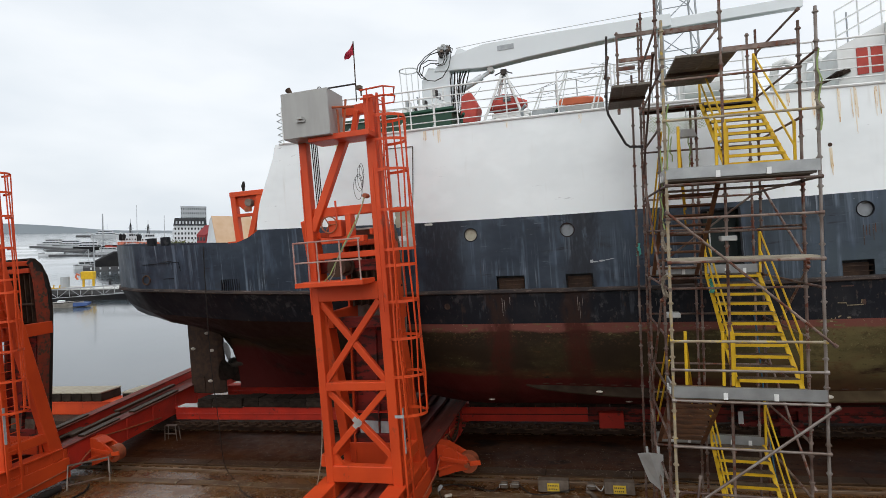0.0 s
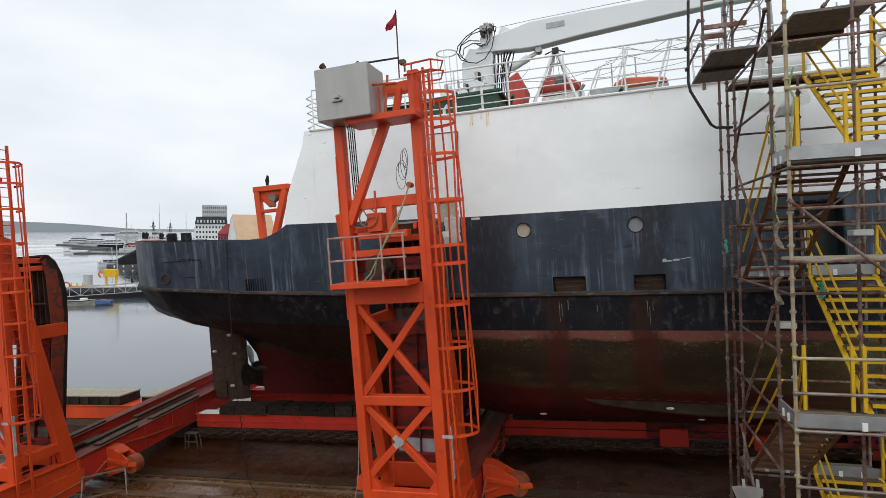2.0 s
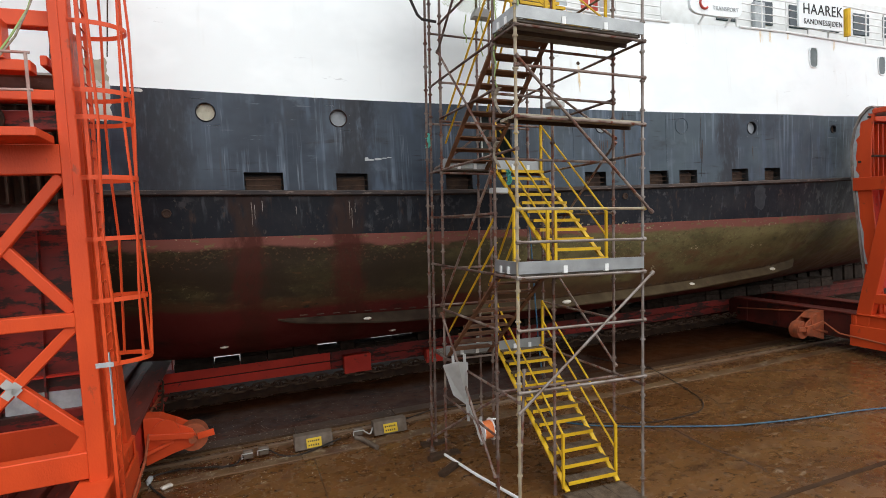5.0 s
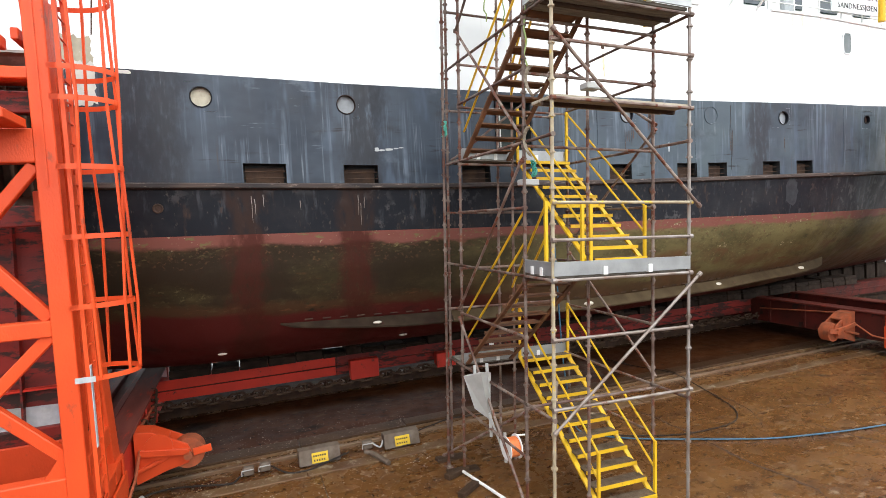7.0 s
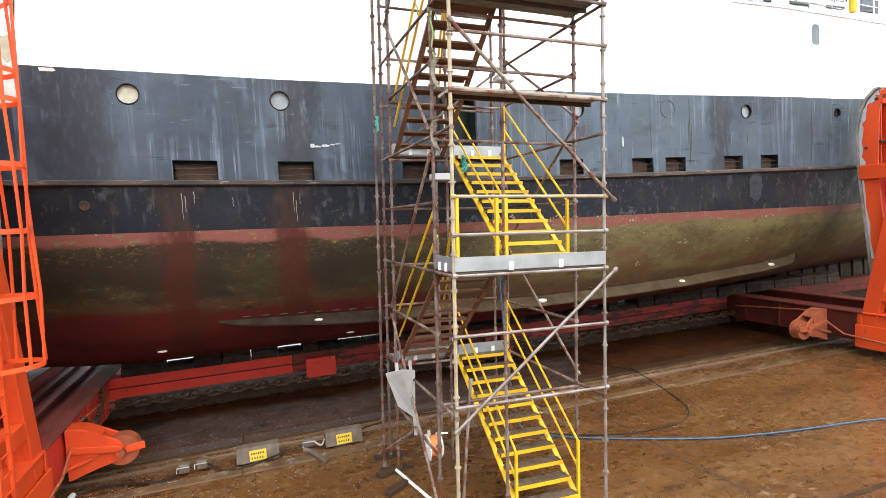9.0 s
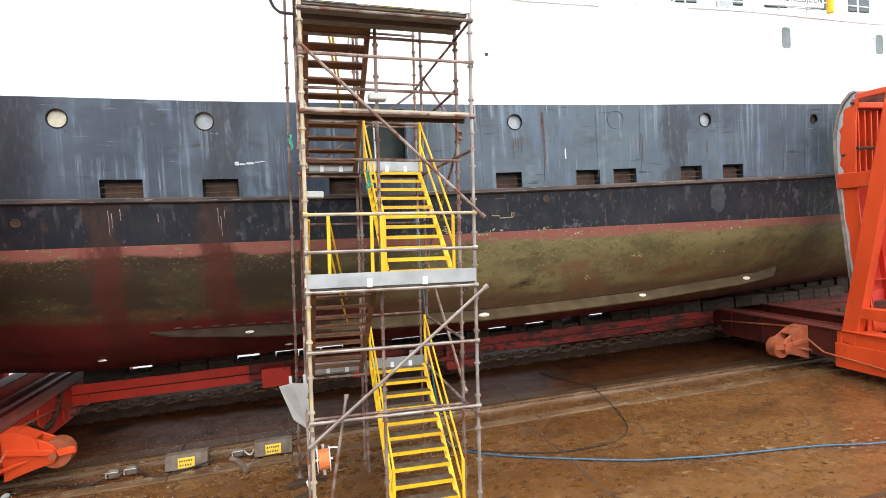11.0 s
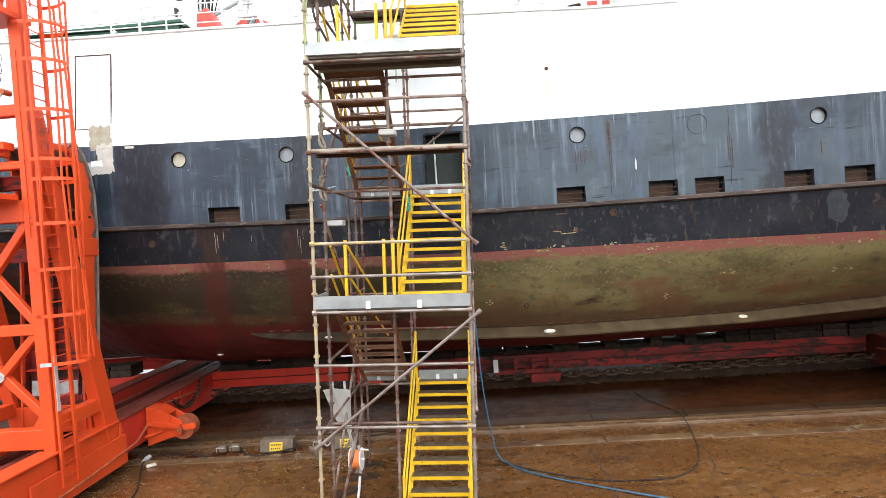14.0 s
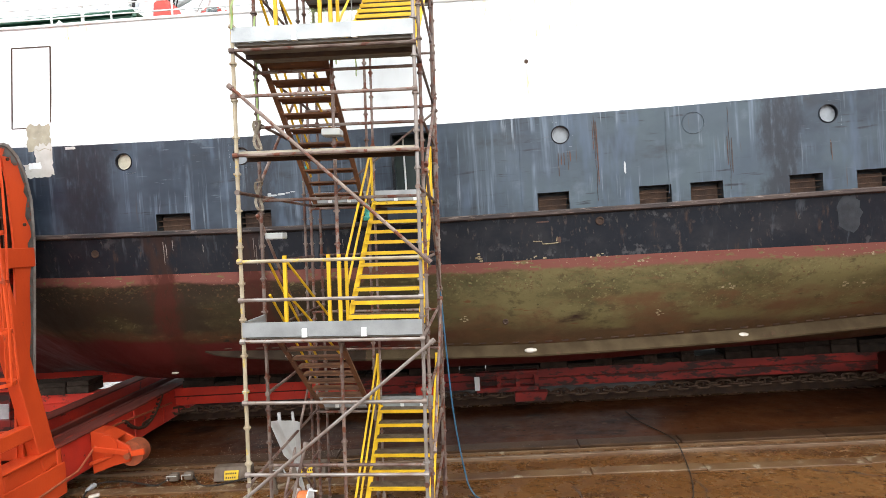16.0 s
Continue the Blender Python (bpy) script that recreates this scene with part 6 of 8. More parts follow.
# inner guard posts on the landings
for z in (4.25, 8.27):
    for x, y in ((0.35, 0.74), (1.02, 0.74), (1.18, 0.74)):
        m = Mesh()
        m.beam((x, y, z), (x, y, z + 1.05), 0.05, 0.05)
        part("guard_post", m, YELLOW, scaf)
    m = Mesh()
    m.tube([(0.35, 0.74, z + 1.0), (0.75, 2.6, z - 0.5)], 0.02, 6)
    m.tube([(0.35, 0.74, z + 0.5), (0.75, 2.6, z - 0.95)], 0.02, 6)
    part("guard_rail", m, YELLOW, scaf)
# hanging hoop rail at the top towards the ship's deck
m = Mesh()
m.tube([(-0.79, 3.5, 12.2), (-0.84, 3.5, 10.45), (-0.80, 3.5, 10.25), (-0.42, 3.5, 9.5), (-0.32, 3.5, 9.42), (0.0, 3.5, 9.4)], 0.03, 8)
part("hoop_rail", m, BLACK_TUBE, scaf, smooth=True)
upright(-0.56, 3.3, 10.2, 12.2)
for z in (10.65, 11.1):
    tube_part("guard_rail", (-0.85, 3.6, z + 0.1), (-0.85, 2.0, z + 0.1))
# safety net below the top landing
m = Mesh()
for i in range(-8, 24):
    for sgn in (1, -1):
        pts = []
        for k in range(8):
            x = 0.1 + i * 0.075 + sgn * 0.06 * k
            if 0.06 <= x <= 1.4:
                pts.append((x, 3.32 + 0.03 * math.sin(i + k), 10.12 - 0.055 * k - 0.12 * math.sin(math.pi * (x - 0.06) / 1.34)))
        if len(pts) > 1:
            m.tube(pts, 0.005, 4)
part("safety_net", m, NET, scaf, "sagging green safety net")
m = Mesh()
m.tube([(0.95, 3.3, 10.2), (0.95, 3.3, 9.6)], 0.012, 5)
m.plate([(0.75, 3.15, 9.5), (1.15, 3.15, 9.5), (1.08, 3.15, 9.68), (0.82, 3.15, 9.68)], (0, 0.25, 0))
part("work_lamp", m, GREY, scaf, "grey hanging work lamp")
for x, y, z in ((1.16, 0.7, 7.1), (0.16, 0.95, 5.6)):
    m = Mesh()
    m.box(x - 0.14, y - 0.12, z - 0.05, x + 0.14, y + 0.1, z + 0.05)
    part("work_lamp", m, GREY, scaf, "grey hanging work lamp", bevel=0.015)
# rope coils tied to uprights
for k, (x, y, z) in enumerate(((0.02, 0.72, 7.2), (0.0, 0.75, 6.3), (2.48, 0.0, 9.6))):
    m = Mesh()
    for j in range(3):
        m.tube([(x + 0.05 * math.cos(a * 0.7) + 0.01 * j, y - 0.05 + 0.05 * math.sin(a * 0.7), z + 0.22 * math.cos(a * math.tau / 16) - 0.1) for a in range(16)], 0.012, 5, True)
    part("rope_coil", m, WOOD, scaf)
for x, y, z in ((-0.2, 3.6, 6.85), (1.25, 2.6, 6.0)):
    m = Mesh()
    rr = random.Random(int(z * 10))
    for j in range(5):
        m.tube([(x + 0.05 * rr.uniform(-1, 1), y + 0.05 * rr.uniform(-1, 1), z + 0.16 - 0.05 * i) for i in range(7)], 0.018, 5)
    part("tape_bunch", m, TEAL, scaf, "bunch of teal tape")
for x, y, za, zb in ((0.1, 0.2, 0.2, 2.4),):
    tube_part("brace", (x, y, za), (x + 0.45, y + 0.6, zb))
rr = random.Random(9)
for x, y, z, l in ((2.5, -0.05, 10.3, 1.4), (2.52, 0.02, 9.9, 1.1), (0.05, -0.04, 9.6, 1.2), (0.02, 0.74, 8.9, 1.6), (1.0, 3.3, 9.6, 0.9), (0.6, 3.3, 9.55, 0.6)):
    m = Mesh()
    m.tube([(x + 0.03 * rr.uniform(-1, 1), y + 0.03 * rr.uniform(-1, 1), z - l * i / 8) for i in range(9)], 0.014, 5)
    part("hanging_rope", m, NET, scaf, "dull green hanging rope")
# timber sole plates
for y in (0.0, 0.78, 3.3, 3.95):
    m = Mesh()
    m.box(-0.35, y - 0.11, -0.005, 0.3, y + 0.11, 0.05)
    part("sole_plate", m, WET_WOOD, scaf, "dark timber sole plate")
# leaning grey panel, lance and cable reel inside the base
pn = thing("leaning_panel", (1.05, 12.9, 0.0), "pale grey folded sheet panel hung on the scaffold base", "panel")
m = Mesh()
m.plate([(0.78, 12.75, 2.32), (1.02, 12.55, 2.4), (1.3, 12.75, 2.3), (1.26, 12.78, 1.45), (0.98, 12.8, 1.7)], (0.02, 0.03, 0))
m.plate([(0.78, 12.75, 2.32), (1.02, 12.55, 2.4), (1.3, 12.75, 2.3), (1.06, 12.98, 2.25)], (0, 0, 0.02))
part("sheet", m, ZINC_SHEET, pn)
for p, q in (((1.22, 12.72, 2.5), (1.26, 12.76, 1.15)), ((0.98, 12.72, 2.5), (0.98, 12.72, 2.3)), ((1.22, 12.72, 1.6), (1.45, 12.6, 0.75)), ((1.45, 12.6, 1.25), (1.45, 12.6, 0.7))):
    m = Mesh()
    m.beam(p, q, 0.05, 0.03)
    part("strip", m, ZINC_SHEET, pn)
rl = thing("cable_reel", (1.45, 12.35, 0.75), "orange cable wound on a white plastic reel", "cable reel")
m = Mesh()
m.disc((1.36, 12.35, 1.08), (1, 0, 0), 0.17, 0.18, 20)
part("cable", m, ORANGE_REEL, rl, smooth=True)
for x in (1.33, 1.54):
    m = Mesh()
    m.disc((x, 12.35, 1.08), (1, 0, 0), 0.21, 0.015, 24)
    part("flange", m, WHITE_RAIL, rl, smooth=True)
m = Mesh()
m.tube([(1.3, 12.35, 1.08), (1.6, 12.35, 1.08)], 0.02, 6)
m.tube([(1.55, 12.35, 1.27), (1.7, 12.3, 1.27)], 0.015, 6)
part("axle", m, WHITE_RAIL, rl)
m = Mesh()
m.tube([(1.1, 14.0, 0.06), (1.35, 12.6, 0.08), (1.75, 11.2, 0.05)], 0.03, 8)
single("scaffold_tube", m, WHITE_RAIL, "white painted tube lying on the floor beside the scaffold", "tube", smooth=True)
for k, (x, y, a) in enumerate(((1.0, 13.9, 20), (0.95, 13.2, 35), (1.9, 11.0, 10), (2.4, 10.9, -15))):
    m = Mesh()
    c, s_ = math.cos(radians(a)), math.sin(radians(a))
    m.beam((x - 0.27 * c, y - 0.27 * s_, 0.05), (x + 0.27 * c, y + 0.27 * s_, 0.05), 0.15, 0.1)
    single("timber_offcut", m, (WET_WOOD, WET_WOOD, RED_GIRDER, WOOD)[k], ("dark wet timber offcut under the scaffold", "dark wet timber offcut under the scaffold", "red painted timber block beside the bottom stair", "pale timber offcut beside the bottom stair")[k], "timber", "timber offcuts", bevel=0.01)

# ---- slip floor fittings ----
rb = tagged(new("rail_bed"), "worn concrete bed along the cradle rail", kind="structure")
rb.matrix_world = SLIP
rb["base"] = (0, 0, 0)
rnd = random.Random(11)
x = -40.0
while x < 45:
    w = rnd.uniform(2.2, 3.4)
    m = Mesh()
    e = rnd.uniform(-0.05, 0.05)
    m.box(x, 16.72 + e, -0.01, x + w - 0.015, 17.18, 0.07)
    part("kerb_stone", m, CONCRETE_DARK, rb, bevel=0.02)
    m = Mesh()
    m.box(x, 15.22 + e, -0.01, x + w - 0.02, 15.55 + e, 0.035 + rnd.uniform(-0.01, 0.01))
    part("kerb_stone", m, CONCRETE, rb, bevel=0.015)
    x += w
for y, wd, h, material in ((16.3, 0.10, 0.07, RAIL_STEEL), (16.62, 0.06, 0.05, CONCRETE)):
    m = Mesh()
    m.box(-40, y - wd / 2, -0.01, 45, y + wd / 2, h)
    part("rail", m, material, rb, bevel=0.01)
# red-brown floor strip under the ship, its shade put into a darker colour
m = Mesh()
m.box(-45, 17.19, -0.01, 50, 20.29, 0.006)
single("shaded_floor_strip", m, SHADED_FLOOR, "wet red-brown floor under the ship, its shade put into the colour", kind="structure")
# wandering cracks and cross joints
rnd = random.Random(31)
for k, (x, y, n, a) in enumerate(((8.6, 13.7, 30, 0.1), (7.8, 12.6, 34, 0.2), (10.6, 12.2, 30, 0.5), (-2.5, 12.2, 20, 0.3), (2.6, 8.8, 20, 0.2), (9.5, 10.4, 24, 1.0))):
    left, right = [], []
    for i in range(n):
        w = 0.016 * (0.4 + rnd.random()) * math.sin(math.pi * (i + 0.5) / n)
        left.append((x - math.sin(a) * w, y + math.cos(a) * w, 0.004))
        right.append((x + math.sin(a) * w, y - math.cos(a) * w, 0.004))
        a += rnd.uniform(-0.5, 0.5)
        x, y = x + 0.13 * math.cos(a), y + 0.13 * math.sin(a)
        if 15.0 < y < 17.3:
            break
    q = len(left)
    m = Mesh()
    m.add(left + right, [(i, i + 1, q + i + 1, q + i) for i in range(q - 1)])
    single("floor_crack", m, RUST_AND_SHADE, "dark crack in the slip floor", kind="structure")
for pts_ in ([(6.31, 14.8), (6.42, 14.4), (6.38, 13.8), (6.46, 13.35), (6.36, 12.5), (6.32, 11.8), (6.45, 11.0), (6.4, 10.2)], [(11.3, 15.15), (11.6, 14.95), (12.03, 14.9), (12.5, 14.62), (12.9, 14.5), (13.6, 14.1), (14.4, 14.0)]):
    fine = []
    for (xa, ya), (xb, yb) in zip(pts_, pts_[1:]):
        fine += [(xa + (xb - xa) * q / 6 + rnd.uniform(-0.03, 0.03), ya + (yb - ya) * q / 6 + rnd.uniform(-0.03, 0.03)) for q in range(6)]
    ws = [0.012 + 0.02 * rnd.random() for _ in fine]
    q = len(fine)
    m = Mesh()
    m.add([(px - w, py - w * 0.4, 0.004) for (px, py), w in zip(fine, ws)] + [(px + w, py + w * 0.4, 0.004) for (px, py), w in zip(fine, ws)], [(i, i + 1, q + i + 1, q + i) for i in range(q - 1)])
    single("floor_crack", m, RUST_AND_SHADE, "dark crack in the slip floor", kind="structure")
for x in (-8.5, -1.5):
    m = Mesh()
    m.box(x, 6.35, -0.01, x + 0.025, 15.2, 0.004)
    single("floor_joint", m, CONCRETE_DARK, "dark joint in the slip floor", kind="structure")
# plinth added under the keel to keep the gap below the ship dark
m = Mesh()
m.box(-34, 20.5, -0.01, 40, 22.3, 0.35).box(10.5, 20.6, 0.35, 40, 22.2, 1.1)
single("keel_blocker", m, RUST_AND_SHADE, "dark plinth added under the keel to block the bright far side", kind="structure")
for y in (9.6, 6.2):
    m = Mesh()
    m.box(-30, y, -0.01, 45, y + 0.1, 0.012)
    single("floor_joint", m, CONCRETE_DARK, "dark joint in the slip floor", kind="structure")
# chips of paint and stones
m = Mesh()
rnd = random.Random(21)
for k in range(9500):
    if k < 2400 or k > 6400:
        x, y = rnd.uniform(-13, 1.0), rnd.choice((rnd.gauss(17.0, 0.9), rnd.gauss(15.0, 0.7), rnd.uniform(11, 19)))
    elif k < 3600:
        x, y = rnd.uniform(-16, 18), rnd.uniform(8, 19)
    else:
        x, y = rnd.uniform(-17.5, -6), rnd.uniform(9.5, 19.2)
    s_ = rnd.uniform(0.006, 0.02) if k < 2400 else (rnd.uniform(0.005, 0.013) if k < 3600 else rnd.uniform(0.007, 0.018))
    a = rnd.uniform(0, 6.28)
    z = 0.075 if 16.7 < y < 17.2 else (0.04 if 15.2 < y < 15.6 else 0.003)
    m.add([(x + s_ * math.cos(a + i * 2.1), y + s_ * math.sin(a + i * 2.1) * 0.8, z + 0.002) for i in range(3)] + [(x, y, z + s_ * 0.6)], [(0, 1, 3), (1, 2, 3), (2, 0, 3)])
single("paint_chips", m, CHIPS, "scattered pale paint chips and grit on the floor", "debris", kind="stuff")


def power_box(x0, x1, y0):
    b = thing("power_box", ((x0 + x1) / 2, y0 + 0.2, 0.0), "dirty grey floor power box with a yellow warning sign", "electric box", "floor power boxes")
    m = Mesh()
    m.plate([(x0, y0, 0.04), (x0, y0 + 0.32, 0.04), (x0, y0 + 0.32, 0.34), (x0, y0 + 0.1, 0.34)], (x1 - x0, 0, 0))
    part("body", m, BOX_GREY, b, bevel=0.012)
    m = Mesh()
    c = (x0 + x1) / 2
    m.plate([(c - 0.17, y0 - 0.002, 0.07), (c + 0.17, y0 - 0.002, 0.07), (c + 0.17, y0 + 0.064, 0.27), (c - 0.17, y0 + 0.064, 0.27)], (0, -0.008, 0.003))
    sg = part("sign", m, SIGN_YELLOW, b, "yellow warning sign")
    for k, (w, f) in enumerate(((0.28, 0.70), (0.26, 0.28))):
        for j in range(6 - k):
            mm = Mesh()
            xa = c - w / 2 + j * w / (6 - k)
            z0 = 0.07 + 0.2 * f
            yy = y0 + 0.066 * f - 0.022
            mm.plate([(xa, yy, z0 - 0.016), (xa + w / 5 * 0.5, yy, z0 - 0.016), (xa + w / 5 * 0.5, yy + 0.011, z0 + 0.018), (xa, yy + 0.011, z0 + 0.018)], (0, 0.004, 0.001))
            part("printed_bar", mm, INK, sg)
    return b


power_box(-1.85, -0.98, 15.62)
power_box(0.0, 0.82, 15.62)


def connector(x, y, a=0):
    c = thing("cable_connector", (x, y, 0), "dirty grey industrial plug connector on the floor", "connector", "plug connectors")
    m = Mesh()
    m.box(x - 0.11, y - 0.07, 0.06, x + 0.11, y + 0.07, 0.24)
    part("housing", m, BOX_GREY, c, bevel=0.025)
    m = Mesh()
    m.tube([(x - 0.13, y - 0.1, 0.1), (x - 0.13, y - 0.1, 0.2), (x + 0.1, y - 0.1, 0.2)], 0.012, 5)
    part("lever", m, GREY, c)


connector(-2.85, 15.75)
connector(-2.52, 15.8)
connector(-0.35, 15.85)


def cable(name, pts, r, material, label, category="cable", group=""):
    """A smooth cable through the points."""
    P = [Vector(p) for p in pts]
    out = []
    for i in range(len(P) - 1):
        a, b, c, d = P[max(i - 1, 0)], P[i], P[i + 1], P[min(i + 2, len(P) - 1)]
        for k in range(6):
            t = k / 6
            out.append(0.5 * ((2 * b) + (c - a) * t + (2 * a - 5 * b + 4 * c - d) * t * t + (3 * b - a - 3 * c + d) * t ** 3))
    out.append(P[-1])
    m = Mesh()
    m.tube(out, r, 7)
    return single(name, m, material, label, category, group, smooth=True)


cable("power_cable", [(-3.6, 12.6, 0.03), (-3.73, 13.1, 0.03), (-3.96, 13.85, 0.03), (-4.4, 14.65, 0.03), (-4.75, 15.35, 0.05), (-4.75, 15.72, 0.07), (-4.3, 15.85, 0.06), (-3.8, 15.72, 0.06), (-3.2, 15.52, 0.06), (-3.02, 15.65, 0.1), (-2.9, 15.72, 0.14)], 0.018, BLACK, "black power cable on the floor", "cable", "power cables")
cable("power_cable", [(-2.4, 15.78, 0.14), (-2.1, 15.5, 0.05), (-1.7, 15.42, 0.05), (-1.2, 15.55, 0.1), (-0.8, 15.65, 0.15)], 0.018, BLACK, "black power cable on the floor", "cable", "power cables")
cable("power_cable", [(-0.25, 15.85, 0.18), (-0.1, 15.7, 0.1), (0.0, 15.8, 0.2)], 0.018, GREY, "grey power cable on the floor", "cable", "power cables")
cable("power_cable", [(0.8, 15.9, 0.2), (1.3, 16.1, 0.2), (2.0, 16.5, 0.1), (3.2, 16.4, 0.05)], 0.015, BLACK, "black power cable on the floor", "cable", "power cables")
cable("power_cable", [(8.64, 19.16, 0.03), (8.78, 18.3, 0.03), (9.07, 17.5, 0.03), (9.12, 16.9, 0.1), (9.1, 16.3, 0.1), (8.8, 14.85, 0.02), (8.4, 13.85, 0.02), (7.8, 13.32, 0.02), (7.0, 13.22, 0.02), (6.05, 13.35, 0.02), (4.96, 13.9, 0.02), (4.14, 14.5, 0.02)], 0.013, BLACK, "thin black cable looping on the floor", "cable", "power cables")
m = Mesh()
m.tube([(-4.78, 15.68, 0.07), (-4.80, 15.55, 0.06), (-4.78, 15.38, 0.055)], [0.055, 0.06, 0.03], 8)
single("cable_plug", m, DUSTY, "pale grey cable plug on the floor", "plug", smooth=True)
m = Mesh()
m.beam((-4.52, 15.1, 0.04), (-4.33, 15.22, 0.04), 0.11, 0.07)
single("concrete_lump", m, ZINC, "broken pale lump on the floor", "debris", bevel=0.02)
m = Mesh()
m.tube([(-0.35, 15.45, 0.12), (-0.1, 14.95, 0.05)], 0.06, 8)
m.tube([(-0.5, 15.5, 0.16), (-0.3, 15.45, 0.1)], 0.05, 8)
single("pipe_stub", m, BOX_GREY, "dirty pipe stub lying by the power box", "pipe", smooth=True)
cable("blue_hose", [(3.80, 14.5, 5.2), (3.85, 14.5, 4.4), (3.89, 14.5, 3.17), (3.96, 14.5, 1.7), (4.12, 14.5, 0.46), (4.25, 14.46, 0.1), (4.42, 14.29, 0.035), (4.72, 13.89, 0.035), (5.36, 13.43, 0.035), (6.4, 12.85, 0.035), (7.5, 12.3, 0.035), (8.4, 12.02, 0.035), (9.39, 11.78, 0.035), (11.1, 11.47, 0.035), (12.33, 11.1, 0.035), (13.15, 11.07, 0.035), (13.85, 11.44, 0.035), (14.5, 11.45, 0.035), (16.0, 11.2, 0.035)], 0.017, BLUE_HOSE, "blue air hose hanging from the scaffold and across the floor", "hose")
cable("mooring_rope", [(-12.35, side_y(-12.35, 7.9) - 0.03, 7.95), (-12.35, side_y(-12.35, 6.5) - 0.15, 6.4), (-12.4, 15.45, 4.0), (-12.4, 15.6, 2.0), (-12.4, 15.7, 0.6), (-12.2, 15.8, 0.03), (-11.6, 15.3, 0.03), (-11.07, 14.8, 0.03), (-9.89, 14.2, 0.03), (-9.11, 14.16, 0.03)], 0.013, BLACK, "dark rope hanging over the stern bulwark", "rope")
cable("floor_rope", [(-12.9, 14.0, 0.03), (-12.4, 14.2, 0.03), (-11.5, 14.4, 0.03), (-10.4, 14.25, 0.03), (-9.4, 13.6, 0.03), (-8.3, 12.5, 0.03), (-7.75, 12.5, 0.35), (-7.3, 12.65, 1.2), (-7.08, 12.72, 2.1), (-7.0, 12.76, 3.0)], 0.013, WOOD, "pale rope from the cradle tower along the floor", "rope")
cable("mooring_rope", [(-18.5, 13.6, 0.03), (-17.6, 13.2, 0.05), (-17.0, 13.5, 0.04), (-16.9, 14.3, 0.03), (-17.3, 14.9, 0.03)], 0.03, BLACK, "dark rope lying on the floor", "rope")


def trestle(x, y, yaw):
    t = thing("trestle", (x, y, 0), "rusty steel trestle standing on the floor", "trestle", "trestles")
    c, s_ = math.cos(yaw), math.sin(yaw)
    P = lambda a, b, z: (x + a * c - b * s_, y + a * s_ + b * c, z)
    m = Mesh()
    m.beam(P(-0.62, 0, 0.72), P(0.62, 0, 0.72), 0.05, 0.05)
    part("top_bar", m, OLD_STEEL, t)
    m = Mesh()
    m.beam(P(-0.6, -0.3, 0.14), P(0.5, -0.3, 0.14), 0.035, 0.035)
    part("stretcher", m, OLD_STEEL, t)
    for a in (-0.6, 0.6):
        for b in (-0.42, 0.42):
            m = Mesh()
            m.beam(P(a, 0, 0.72), P(a * 1.05, b, 0.0), 0.04, 0.05)
            part("leg", m, OLD_STEEL, t)


trestle(-17.55, 15.15, 0.75)
m = Mesh()
m.tube([(-17.75, 11.4, 0.13), (-17.85, 12.9, 0.13), (-17.9, 14.3, 0.13)], 0.12, 14)
single("black_pipe", m, BLACK, "black plastic pipe lying on the wet floor", "pipe", smooth=True)
st = thing("step_stool", (-17.6, 19.2, 0), "small pale metal step stool on the slip floor", "stool")
m = Mesh()
m.box(-17.88, 19.08, 0.62, -17.32, 19.32, 0.645)
part("top", m, OLD_STEEL, st, bevel=0.008)
for x in (-17.86, -17.34):
    for y in (19.1, 19.3):
        m = Mesh()
        m.beam((x + (0.05 if x > -17.6 else -0.05), y, 0), (x, y, 0.62), 0.028, 0.028)
        part("leg", m, OLD_STEEL, st)
m = Mesh()
m.beam((-17.89, 19.1, 0.3), (-17.31, 19.1, 0.3), 0.03, 0.035)
part("rung", m, OLD_STEEL, st)

# ---- ship's deck gear ----
edge_y = lambda x: CY - section(x)[-1][0] + 0.2


def rail_run(x0, x1, step, zs=(0.32, 0.6, 0.88, 1.16), y_in=0.0):
    r = None
    n = max(1, round((x1 - x0) / step))
    xs = [x0 + (x1 - x0) * i / n for i in range(n + 1)]
    m = Mesh()
    m.tube([(x, edge_y(x) + y_in, top_z(x) + zs[-1]) for x in xs], 0.024, 6)
    r = part("deck_railing", m, WHITE_RAIL, ship, "white painted tube railing", smooth=True)
    for z in zs[:-1]:
        m = Mesh()
        m.tube([(x, edge_y(x) + y_in, top_z(x) + z) for x in xs], 0.016, 6)
        part("rail", m, WHITE_RAIL, r, smooth=True)
    for x in xs:
        m = Mesh()
        m.tube([(x, edge_y(x) + y_in, top_z(x) - 0.1), (x, edge_y(x) + y_in, top_z(x) + zs[-1])], 0.022, 6)
        part("stanchion", m, WHITE_RAIL, r)


rail_run(-9.1, 1.0, 1.5, (0.2, 0.44, 0.68, 0.92, 1.18))
rail_run(1.1, 9.0, 1.5, (0.2, 0.44, 0.68, 0.92, 1.18))
rail_run(11.9, 26, 1.1, (0.28, 0.52, 0.76, 1.0, 1.24))
rail_run(-8.5, 4, 1.5, (0.4, 0.8, 1.2), 9.5)
rail_run(-8.5, -4.0, 1.1, (0.5, 0.9, 1.3), 2.2)
m = Mesh()
for k in range(5):
    z = 11.15 + 0.22 * k
    m.tube([(-9.1, edge_y(-9) + 0.02, z), (-9.4, edge_y(-9) + 0.2, z), (-9.45, edge_y(-9) + 0.9, z), (-9.3, edge_y(-9) + 2.5, z)], 0.018, 6)
part("stern_rail", m, WHITE_RAIL, ship, smooth=True)


